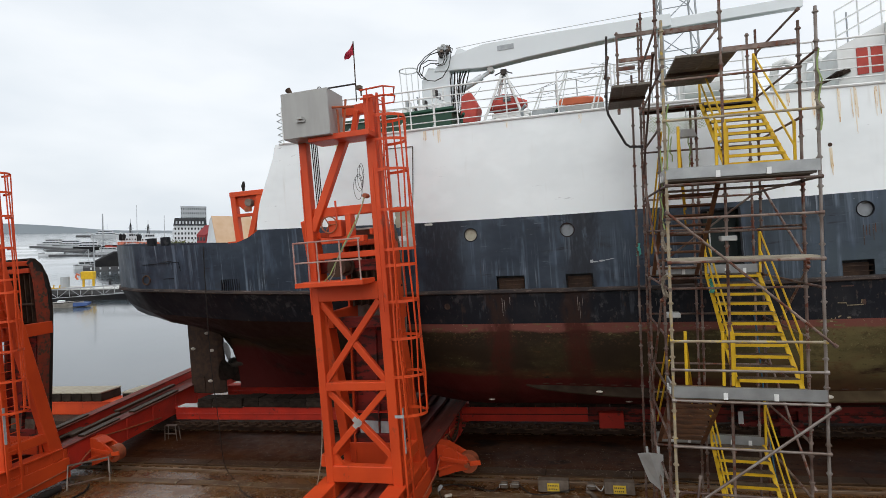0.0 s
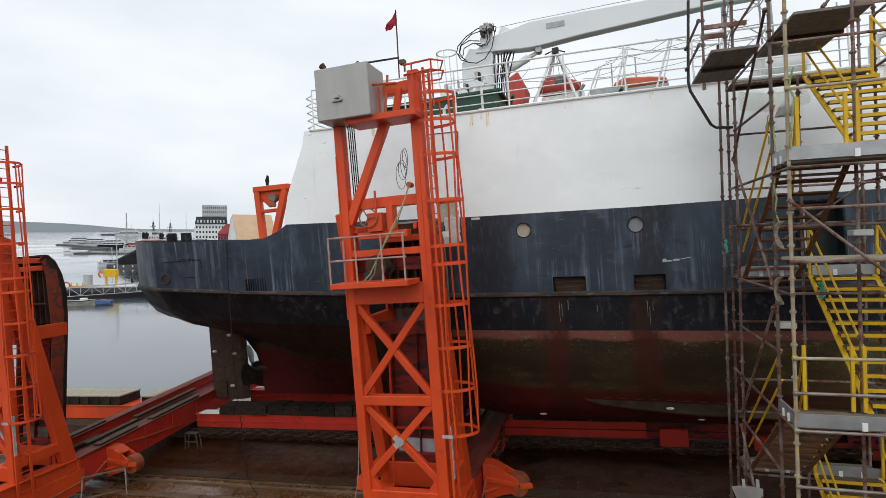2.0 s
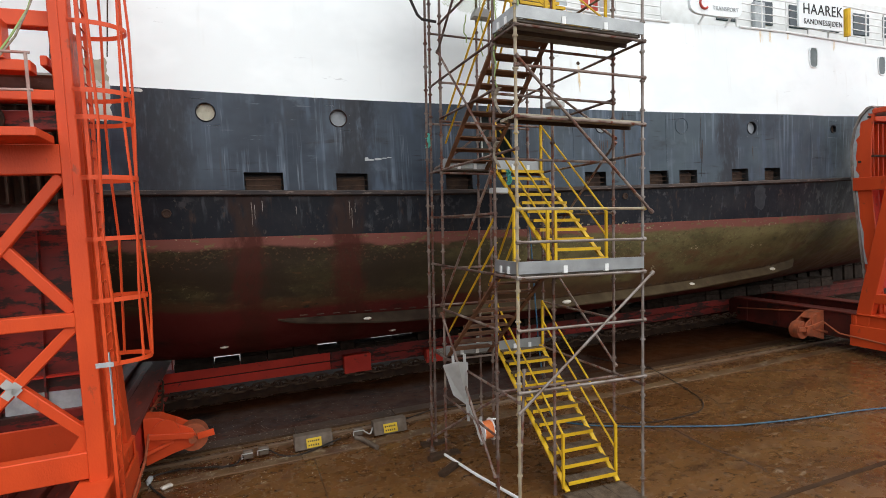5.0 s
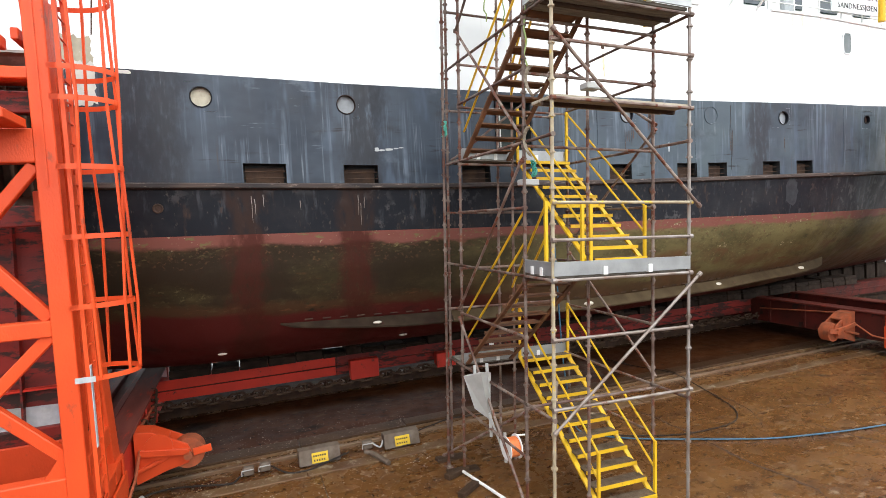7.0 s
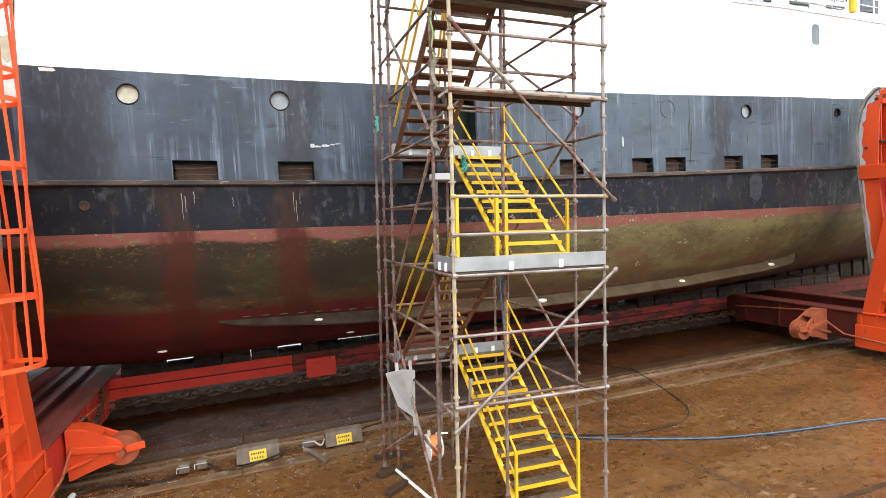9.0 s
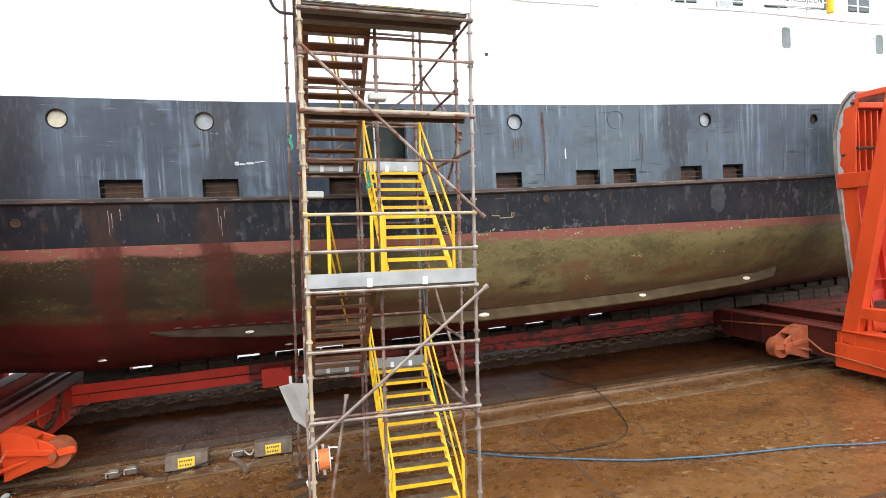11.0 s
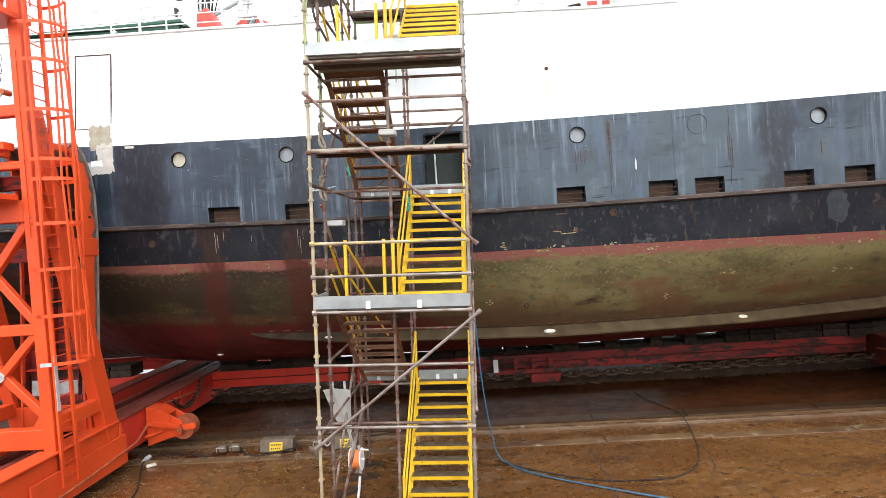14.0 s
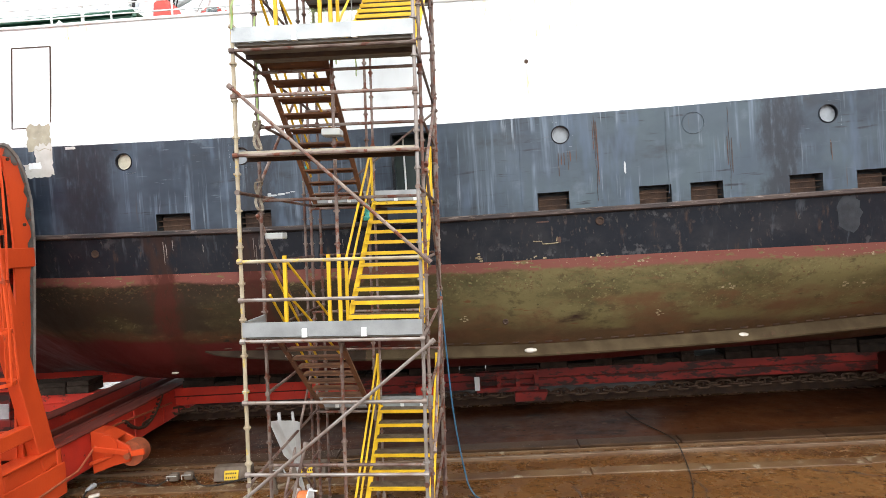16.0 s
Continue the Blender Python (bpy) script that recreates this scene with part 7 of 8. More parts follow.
def ship_box(name, x0, y0, z0, x1, y1, z1, material, label="", bevel=0.02, parent=None):
    m = Mesh()
    m.box(x0, y0, z0, x1, y1, z1)
    return part(name, m, material, parent or ship, label, bevel=bevel)


ship_box("hatch_coaming", -8.6, 17.2, 10.6, -3.9, 25.5, 11.75, GREEN_DECK, "dark green hatch coaming")
ship_box("coaming_top", -8.7, 17.1, 11.75, -3.8, 25.6, 11.85, GREEN_DECK)
# knuckle crane
m = Mesh()
m.tube([(-4.95, 19.8, 10.6), (-4.95, 19.8, 12.6)], 0.42, 20)
crane = part("deck_crane", m, CRANE_WHITE, ship, "white hydraulic deck crane", smooth=True)
m = Mesh()
m.plate([(-5.5, 19.5, 12.4), (-4.35, 19.5, 12.4), (-4.36, 19.5, 13.85), (-4.9, 19.5, 13.95), (-5.15, 19.5, 14.02), (-5.45, 19.5, 13.55)], (0, 0.6, 0))
part("king_post", m, CRANE_WHITE, crane, bevel=0.03)
m = Mesh()
m.plate([(-4.95, 19.45, 13.80), (-4.88, 19.45, 13.95), (-4.18, 19.45, 14.29), (-3.02, 19.45, 14.53), (-1.46, 19.45, 14.53), (3.3, 19.45, 14.47), (3.3, 19.45, 14.05), (-1.5, 19.45, 13.79), (-2.75, 19.45, 13.68), (-3.15, 19.45, 13.67)], (0, 0.45, 0))
boom = part("boom", m, CRANE_WHITE, crane, bevel=0.025)
m = Mesh()
m.plate([(-4.25, 19.6, 14.2), (-4.02, 19.6, 14.58), (-3.92, 19.6, 14.58), (-3.6, 19.6, 14.38)], (0, 0.2, 0))
part("wire_horn", m, CRANE_WHITE, boom, bevel=0.02)
ship_box("maker_plate", -2.53, 19.43, 14.17, -1.94, 19.45, 14.35, DUSTY, parent=boom, bevel=0)
m = Mesh()
m.box(2.2, 19.55, 14.0, 7.2, 19.85, 14.34)
part("inner_boom", m, CRANE_WHITE, crane, bevel=0.02)
m = Mesh()
m.tube([(-4.15, 19.7, 13.0), (-3.2, 19.7, 13.42)], 0.12, 12)
m.tube([(-3.2, 19.7, 13.42), (-2.85, 19.7, 13.58)], 0.07, 12)
part("lift_cylinder", m, CRANE_WHITE, crane, smooth=True)
# loose hoses looped between the swivel head and the king post
for pts in ([(-4.45, 14.6), (-4.8, 14.56), (-5.2, 14.38), (-5.5, 14.1), (-5.57, 13.9), (-5.42, 13.62), (-5.2, 13.52)],
            [(-4.5, 14.5), (-5.0, 14.42), (-5.38, 14.15), (-5.46, 13.85), (-5.3, 13.6)],
            [(-4.75, 14.15), (-5.1, 14.22), (-5.42, 14.1), (-5.5, 13.8), (-5.25, 13.58)],
            [(-4.7, 14.05), (-5.0, 14.1), (-5.3, 14.0), (-5.35, 13.75)],
            [(-4.25, 14.65), (-4.22, 14.3), (-4.35, 13.85), (-4.6, 13.52), (-4.9, 13.43), (-5.2, 13.5)],
            [(-4.4, 14.4), (-4.38, 14.15), (-4.5, 13.98), (-4.7, 13.95), (-4.85, 14.05)],
            [(-4.5, 14.4), (-4.45, 14.2), (-4.55, 14.02), (-4.75, 13.98)],
            [(-4.3, 14.6), (-4.15, 14.5), (-4.2, 14.35)]):
    m = Mesh()
    m.tube([(x, 19.36 - 0.02 * (i % 2), z) for i, (x, z) in enumerate(pts)], 0.017, 6)
    part("hydraulic_hose", m, BLACK, crane, smooth=True)
rr = random.Random(6)
for k in range(12):
    m = Mesh()
    x, z = -4.72 + rr.uniform(0, 0.42), 14.2 + rr.uniform(0, 0.42)
    m.box(x, 19.32, z, x + rr.uniform(0.06, 0.15), 19.5, z + rr.uniform(0.06, 0.18))
    part("valve_block", m, (OLD_STEEL, GREY, DUSTY, BLACK_TUBE)[k % 4], crane, bevel=0.01)
m = Mesh()
m.plate([(-4.85, 19.5, 13.9), (-4.3, 19.5, 14.1), (-4.35, 19.5, 14.6), (-4.7, 19.5, 14.5)], (0, 0.25, 0))
part("swivel_head", m, CRANE_WHITE, crane, bevel=0.03)
for k in range(7):
    m = Mesh()
    x = -4.32 + 0.11 * k
    m.tube([(x, 19.7, 13.72), (x + 0.06 * math.sin(k), 19.35, 13.35), (x - 0.04 * k, 19.4, 12.7), (x - 0.2, 19.5, 11.6)], 0.02 + 0.012 * (k % 2), 6)
    part("drop_hose", m, BLACK, crane, smooth=True)
# control rack with valves in front of the crane
m = Mesh()
for x in (-5.9, -5.4, -4.9, -4.48):
    m.tube([(x, 18.7, 10.9), (x, 18.7, 13.0 if x > -5 else 12.7)], 0.03, 6)
for z in (11.6, 12.0, 12.4, 12.68):
    m.tube([(-5.9, 18.7, z), (-4.48, 18.7, z)], 0.022, 6)
rack = part("control_rack", m, WHITE_RAIL, ship, "white pipe rack with control valves", smooth=True)
for k in range(14):
    m = Mesh()
    x, z = -5.85 + 0.1 * k, 12.0 + rr.uniform(0, 0.7)
    m.box(x, 18.62, z, x + rr.uniform(0.05, 0.12), 18.78, z + rr.uniform(0.1, 0.3))
    part("valve", m, (DUSTY, WHITE_RAIL, GREY, BLACK_TUBE)[k % 4], rack, bevel=0.01)
m = Mesh()
m.disc((-2.84, 19.5, 13.60), (0, 1, 0), 0.11, 0.3, 14)
part("cylinder_pin", m, GREY, crane, smooth=True)
for x in (-3.2, -0.2, 1.5):
    m = Mesh()
    m.tube([(x - 0.06, 19.7, 14.36), (x - 0.05, 19.7, 14.53), (x, 19.7, 14.58), (x + 0.05, 19.7, 14.53), (x + 0.06, 19.7, 14.36)], 0.02, 6)
    part("lug", m, CRANE_WHITE, boom)
m = Mesh()
m.tube([(-4.1, 19.7, 14.62), (-3.0, 19.7, 14.66), (3.2, 19.7, 14.72)], 0.012, 5)
part("hoist_wire", m, GREY, crane)
# lookout hoop and legs by the crane
m = Mesh()
m.tube([(-6.15 + 0.36 * math.cos(a * math.tau / 16), 20.2 + 0.36 * math.sin(a * math.tau / 16), 14.25) for a in range(16)], 0.025, 6, True)
for a in range(4):
    m.tube([(-6.15 + 0.36 * math.cos(a * 1.57), 20.2 + 0.36 * math.sin(a * 1.57), 14.25), (-6.1 + 0.32 * math.cos(a * 1.57), 20.2 + 0.35 * math.sin(a * 1.57), 11.0)], 0.02, 6)
part("lookout_hoop", m, WHITE_RAIL, ship)
for k in range(5):
    ship_box("manifold", -5.9 + k * 0.32, 18.2, 10.9, -5.72 + k * 0.32, 18.5, 12.3 - 0.15 * (k % 2), WHITE_RAIL)
# red liferaft cradle and rescue boat in its davit
m = Mesh()
m.plate([(-3.75, 17.8, 11.4), (-3.25, 17.8, 11.35), (-3.1, 17.8, 11.9), (-3.35, 17.8, 12.45), (-3.65, 17.8, 12.3)], (0, 0.8, 0))
part("red_locker", m, LIFE_RED, ship, "red tilted locker", bevel=0.04)
# davit: two leaning frames, cross bars, head and falls
HEAD = Vector((-2.23, 18.4, 13.05))
for x, y in ((-3.15, 18.0), (-2.95, 18.9), (-1.55, 18.0), (-1.65, 18.9)):
    m = Mesh()
    m.tube([(x, y, 11.0), HEAD + Vector(((x + 2.3) * 0.06, (y - 18.4) * 0.15, 0))], 0.045, 8)
    part("davit_leg", m, WHITE_RAIL, ship)
for f in (0.35, 0.6, 0.8):
    m = Mesh()
    m.tube([Vector((-3.15, 18.0, 11.0)).lerp(HEAD, f), Vector((-1.55, 18.0, 11.0)).lerp(HEAD, f)], 0.025, 6)
    part("davit_bar", m, DUSTY, ship)
for x in (-3.0, -2.75, -2.45, -2.1, -1.8, -1.5):
    m = Mesh()
    m.tube([HEAD, (x, 18.3, 11.6 + 0.2 * ((x * 7) % 1))], 0.011, 5)
    part("davit_fall", m, GREY, ship)
m = Mesh()
m.box(-2.33, 18.25, 12.95, -2.13, 18.55, 13.12)
m.tube([(-2.55, 18.4, 13.0), (-2.23, 18.4, 13.1), (-1.95, 18.4, 12.98)], 0.02, 6)
part("davit_head", m, BLACK_TUBE, ship)
m = Mesh()
v, nu, nv = [], 14, 11
for i in range(nv):
    f = i / (nv - 1)
    w = max(0.05, math.sin(math.pi * min(1, max(0, 0.06 + 0.88 * f)))) ** 0.5
    for j in range(nu):
        a = j * math.tau / nu
        v.append((-2.85 + 1.3 * f, 18.6 + 0.4 * w * math.cos(a), 11.95 + (0.34 + 0.1 * math.sin(5 * f) if math.sin(a) > 0 else 0.26) * w * math.sin(a)))
m.add(v, [(i * nu + j, (i + 1) * nu + j, (i + 1) * nu + (j + 1) % nu, i * nu + (j + 1) % nu) for i in range(nv - 1) for j in range(nu)] + [tuple(range(nu)), tuple(range((nv - 1) * nu, nv * nu))])
rb_ = part("rescue_boat", m, LIFE_RED, ship, "small red rescue boat in its davit", smooth=True)
m = Mesh()
m.box(-2.75, 18.35, 11.52, -1.45, 18.85, 11.7)
part("boat_keel", m, WHITE_RAIL, rb_, bevel=0.03)
m = Mesh()
m.box(-2.3, 18.17, 12.0, -2.05, 18.2, 12.18)
part("boat_window", m, GLASS, rb_)
ship_box("cradle_box", -2.9, 18.2, 10.6, -1.5, 19.0, 11.5, WHITE_RAIL)
# rods, whips and lines over the deck
for x, y, h in ((-0.62, 19.5, 2.0), (0.1, 19.5, 2.1), (-3.9, 19.0, 2.4), (2.6, 20.0, 2.6), (5.2, 18.5, 2.4), (7.4, 17.4, 2.2)):
    m = Mesh()
    m.tube([(x, y, 10.7), (x + 0.02, y, 10.7 + h)], 0.022, 6)
    part("deck_rod", m, DUSTY, ship)
for k, (x0, z0, x1, z1) in enumerate(((-0.8, 12.4, 3.0, 12.9), (-0.5, 12.75, 2.6, 12.4), (-3.2, 12.2, -0.6, 12.4), (0.6, 12.8, 4.5, 12.3), (-1.5, 12.0, 2.2, 12.2), (-4.3, 11.9, -3.0, 12.6))):
    m = Mesh()
    m.tube([(x0 + (x1 - x0) * i / 10, 18.1, z0 + (z1 - z0) * i / 10 - 0.9 * (i / 10) * (1 - i / 10) * (0.5 + 0.2 * (k % 3))) for i in range(11)], 0.009, 5)
    part("slack_line", m, GREY, ship)
for k in range(9):
    x = -8.2 + k * 0.95
    m = Mesh()
    m.tube([(x, 16.4 + 0.1 * (k % 3), 10.65), (x, 16.4 + 0.1 * (k % 3), 11.0 + 0.25 * (k % 2)), (x + 0.12, 16.4, 11.12 + 0.25 * (k % 2))], 0.05, 8)
    part("deck_vent", m, (WHITE_RAIL, DUSTY, GREEN_DECK)[k % 3], ship, smooth=True)
m = Mesh()
m.plate([(-0.6, 18.7, 11.7), (0.95, 18.7, 11.68), (0.9, 18.7, 11.86), (0.4, 18.7, 11.95), (-0.3, 18.7, 12.02), (-0.6, 18.7, 11.9)], (0, 0.9, 0))
part("covered_raft", m, LIFE_ORANGE, ship, "faded orange covered raft", bevel=0.05)
ship_box("raft_stand", -0.6, 18.7, 10.6, 0.95, 19.6, 11.68, GREY)
for x0, z0, x1, z1 in ((-1.6, 11.0, -1.0, 12.3), (-0.75, 11.0, -0.2, 12.75), (0.4, 11.0, 1.0, 12.8), (1.8, 11.0, 2.4, 12.7)):
    m = Mesh()
    m.tube([(x0, 18.2, z0), (x1, 18.2, z1)], 0.03, 6)
    m.tube([(x0 + 0.18, 18.2, z0), (x1 + 0.06, 18.2, z1)], 0.02, 6)
    part("awning_strut", m, WHITE_RAIL, ship)
m = Mesh()
pts = [(-1.0, 18.2, 12.3), (-0.6, 18.2, 12.35), (-0.2, 18.2, 12.75), (0.4, 18.2, 12.5), (1.0, 18.2, 12.8), (1.7, 18.2, 12.55), (2.4, 18.2, 12.7)]
m.tube(pts, 0.01, 5)
m.tube([(p[0], p[1], p[2] - 0.25) for p in pts], 0.01, 5)
part("stay_wire", m, GREY, ship)
ship_box("yellow_bin", 1.15, 16.0, 10.65, 1.3, 16.2, 10.95, YELLOW)
ship_box("grey_locker", -1.3, 17.0, 10.6, -0.3, 17.5, 11.35, DUSTY)
# white lattice mast
mast = Mesh()
for dx, dy in ((-0.65, -0.65), (0.65, -0.65), (0.65, 0.65), (-0.65, 0.65)):
    mast.tube([(3.9 + dx, 22 + dy, 10.6), (3.9 + dx * 0.8, 22 + dy * 0.8, 19)], 0.035, 6)
mt = part("lattice_mast", mast, DUSTY, ship, "white lattice mast")
for k in range(8):
    z = 10.8 + k * 1.0
    for (a, b), (c, d) in (((-1, -1), (1, -1)), ((1, -1), (1, 1)), ((1, 1), (-1, 1)), ((-1, 1), (-1, -1))):
        m = Mesh()
        f = 0.64 - 0.016 * k
        m.tube([(3.9 + a * f, 22 + b * f, z), (3.9 + c * f, 22 + d * f, z + 1.0)], 0.02, 5)
        m.tube([(3.9 + a * f, 22 + b * f, z), (3.9 + c * f, 22 + d * f, z)], 0.02, 5)
        part("lattice", m, DUSTY, mt)
# windlass units and lockers behind the scaffold
m = Mesh()
m.tube([(3.3, 18.6, 11.7), (4.3, 18.6, 11.7)], 0.6, 20)
m.box(3.2, 18.3, 10.5, 3.35, 19, 12.2).box(4.3, 18.3, 10.5, 4.45, 19, 12.2)
part("mooring_winch", m, WHITE_RAIL, ship, "white mooring winch", smooth=True)
for x in (5.6, 6.3):
    m = Mesh()
    m.tube([(x, 17.6, 10.5), (x, 17.6, 11.5), (x + 0.05, 17.5, 11.75), (x + 0.25, 17.4, 11.8), (x + 0.4, 17.4, 11.65)], 0.12, 10)
    part("vent_cowl", m, WHITE_RAIL, ship, smooth=True)
for k in range(5):
    m = Mesh()
    m.beam((6.5 + 0.13 * k, 17.0, 10.95 + 0.05 * k), (7.3, 17.2 + 0.1 * k, 11.25 + 0.06 * (k % 3)), 0.12, 0.1)
    part("stacked_timber", m, DARK_WOOD, ship)
# deck house with its red doors, name boards and windows
house = ship_box("deck_house", 8.2, 16.7, 10.3, 26, 26.1, 12.4, WHITE_RAIL, "white deck house with windows and red panels")
m = Mesh()
m.plate([(7.05, 17.2, 11.9), (8.19, 17.2, 12.4), (8.19, 17.2, 10.4), (7.05, 17.2, 10.4)], (0, 8.4, 0))
part("house_front", m, WHITE_RAIL, house)
for x in (7.5, 7.84):
    ship_box("red_panel", x, 17.17, 11.1, x + 0.26, 17.2, 11.82, LIFE_RED, parent=house, bevel=0)
m = Mesh()
for z in (0.35, 0.7, 1.05):
    m.tube([(7.1, 17.3, 11.9 + z), (8.2, 17.3, 12.4 + z), (14.0, 17.3, 12.4 + z)], 0.022, 6)
for x in (7.1, 7.65, 8.2, 9.2, 10.2, 11.2, 12.2):
    zb = min(12.4, 11.9 + (x - 7.1) * 0.455)
    m.tube([(x, 17.3, zb - 0.05), (x, 17.3, zb + 1.05)], 0.022, 6)
part("house_railing", m, WHITE_RAIL, house, smooth=True)
for k in range(7):
    ship_box("house_window", 12.4 + k * 1.7, 16.66, 11.2, 13.3 + k * 1.7, 16.7, 12.0, GLASS, parent=house)
ship_box("louvre", 14.0, 16.55, 10.7, 14.5, 16.7, 11.9, DUSTY, parent=house)
m = Mesh()
pr = []
for i in range(24):
    a = i * math.tau / 24
    pr.append((10.78 + 1.02 * math.copysign(abs(math.cos(a)) ** 0.4, math.cos(a)), 15.2, 11.15 + 0.5 * math.copysign(abs(math.sin(a)) ** 0.4, math.sin(a)) - 0.012 * (math.cos(a))))
m.plate(pr, (0, 0.1, 0))
sgn = part("sign_board", m, WHITE_HULL, ship, "white rounded sign board on brackets", bevel=0.01)
m = Mesh()
ring = [(10.3 + 0.16 * math.cos(a), 15.185, 10.98 + 0.16 * math.sin(a)) for a in [0.9 + i * 4.6 / 14 for i in range(15)]]
m.tube(ring, 0.035, 6)
part("emblem", m, LIFE_RED, sgn, "red curved emblem")
for x in (10.35, 11.4):
    m = Mesh()
    m.beam((x, 15.25, 10.68), (x - 0.06, 15.42, 10.45), 0.05, 0.05)
    part("bracket", m, WHITE_RAIL, sgn)
m = Mesh()
m.box(14.45, 15.36, 10.68, 16.56, 15.42, 11.66)
nb = part("name_board", m, WHITE_HULL, ship, "white name board with black lettering")


def lettering(text, x, y, z, size, parent, material):
    cu = bpy.data.curves.new("lettering", "FONT")
    cu.body, cu.size, cu.extrude = text, size, 0.004
    cu.space_character = 1.08
    cu.materials.append(material)
    ob = new("lettering", cu)
    ob.parent = parent
    ob.matrix_basis = Matrix.Translation(Vector((x, y, z)) - Vector(ship["base"])) @ Matrix.Rotation(radians(90), 4, "X")
    return ob


lettering("HAAREK", 14.62, 15.352, 11.12, 0.475, nb, INK)
lettering("SANDNESSJØEN", 14.66, 15.352, 10.80, 0.242, nb, INK)
lettering("TRANSPORT", 10.62, 15.19, 10.82, 0.17, sgn, DUSTY)
m = Mesh()
m.tube([(16.98, 15.5, 10.6), (16.98, 15.5, 11.5)], 0.1, 10)
part("ring_buoy_post", m, YELLOW, ship)
for x in (15.02, 18.9):
    m = Mesh()
    o = [(x + 0.19 + 0.19 * math.copysign(abs(math.cos(a)) ** 0.5, math.cos(a)), white_y(x, 9.8) - 0.02, 9.78 + 0.32 * math.copysign(abs(math.sin(a)) ** 0.5, math.sin(a))) for a in [i * math.tau / 24 for i in range(24)]]
    m.plate(o, (0, 0.03, 0))
    w = part("side_window", m, GLASS_GREY, ship, "rounded grey side window")
    m = Mesh()
    m.tube([(p[0], p[1], p[2]) for p in o], 0.02, 6, True)
    part("window_frame", m, WHITE_HULL, w, smooth=True)
# post with rust stain by the rail, exhaust pipe
m = Mesh()
m.tube([(-4.05, 15.55, 10.75), (-4.05, 15.55, 11.4), (-3.95, 15.6, 11.7)], 0.035, 8)
part("rope_post", m, WHITE_RAIL, ship)
m = Mesh()
m.tube([(-8.9, 17.2, 10.5), (-8.9, 17.2, 11.9), (-9.1, 17.2, 12.25)], 0.1, 10)
part("exhaust_pipe", m, DUSTY, ship, smooth=True)

# ---- harbour beyond ----
LV = lambda p, yaw: Matrix.Translation(p) @ Matrix.Rotation(yaw, 4, "Z")
YAW = radians(49)
m = Mesh()
m.add([(-150, 165, -0.9), (-70, 125, -0.9), (400, 125, -0.9), (400, 900, -0.9), (-520, 900, -0.9), (-300, 300, -0.9)], [(0, 1, 2, 3, 4, 5)])
m.add([(-150, 165, -3), (-70, 125, -3), (-70, 125, -0.9), (-150, 165, -0.9), (-300, 300, -3), (-300, 300, -0.9), (400, 125, -3), (400, 125, -0.9)], [(0, 1, 2, 3), (4, 0, 3, 5), (1, 6, 7, 2)])
single("quay", m, QUAY, "grey harbour quay", kind="structure", at=LEVEL)
# far hills
m = Mesh()
n = 60
v = []
for i in range(n + 1):
    a = radians(18 + 95 * i / n)
    d = 3000
    h = 44 + 16 * noise.noise((i * 0.18, 2.0, 0)) + 8 * noise.noise((i * 0.6, 5, 0))
    h *= 1.0 if a < radians(39) else max(0.25, 1.0 - (math.degrees(a) - 39) * 0.16)
    p = (-d * math.cos(a), d * math.sin(a))
    v += [(p[0], p[1], -3), (p[0], p[1], h - 2)]
m.add(v, [(2 * i, 2 * i + 2, 2 * i + 3, 2 * i + 1) for i in range(n)])
single("far_hills", m, HILL, "low hazy hills across the water", kind="structure", at=LEVEL)


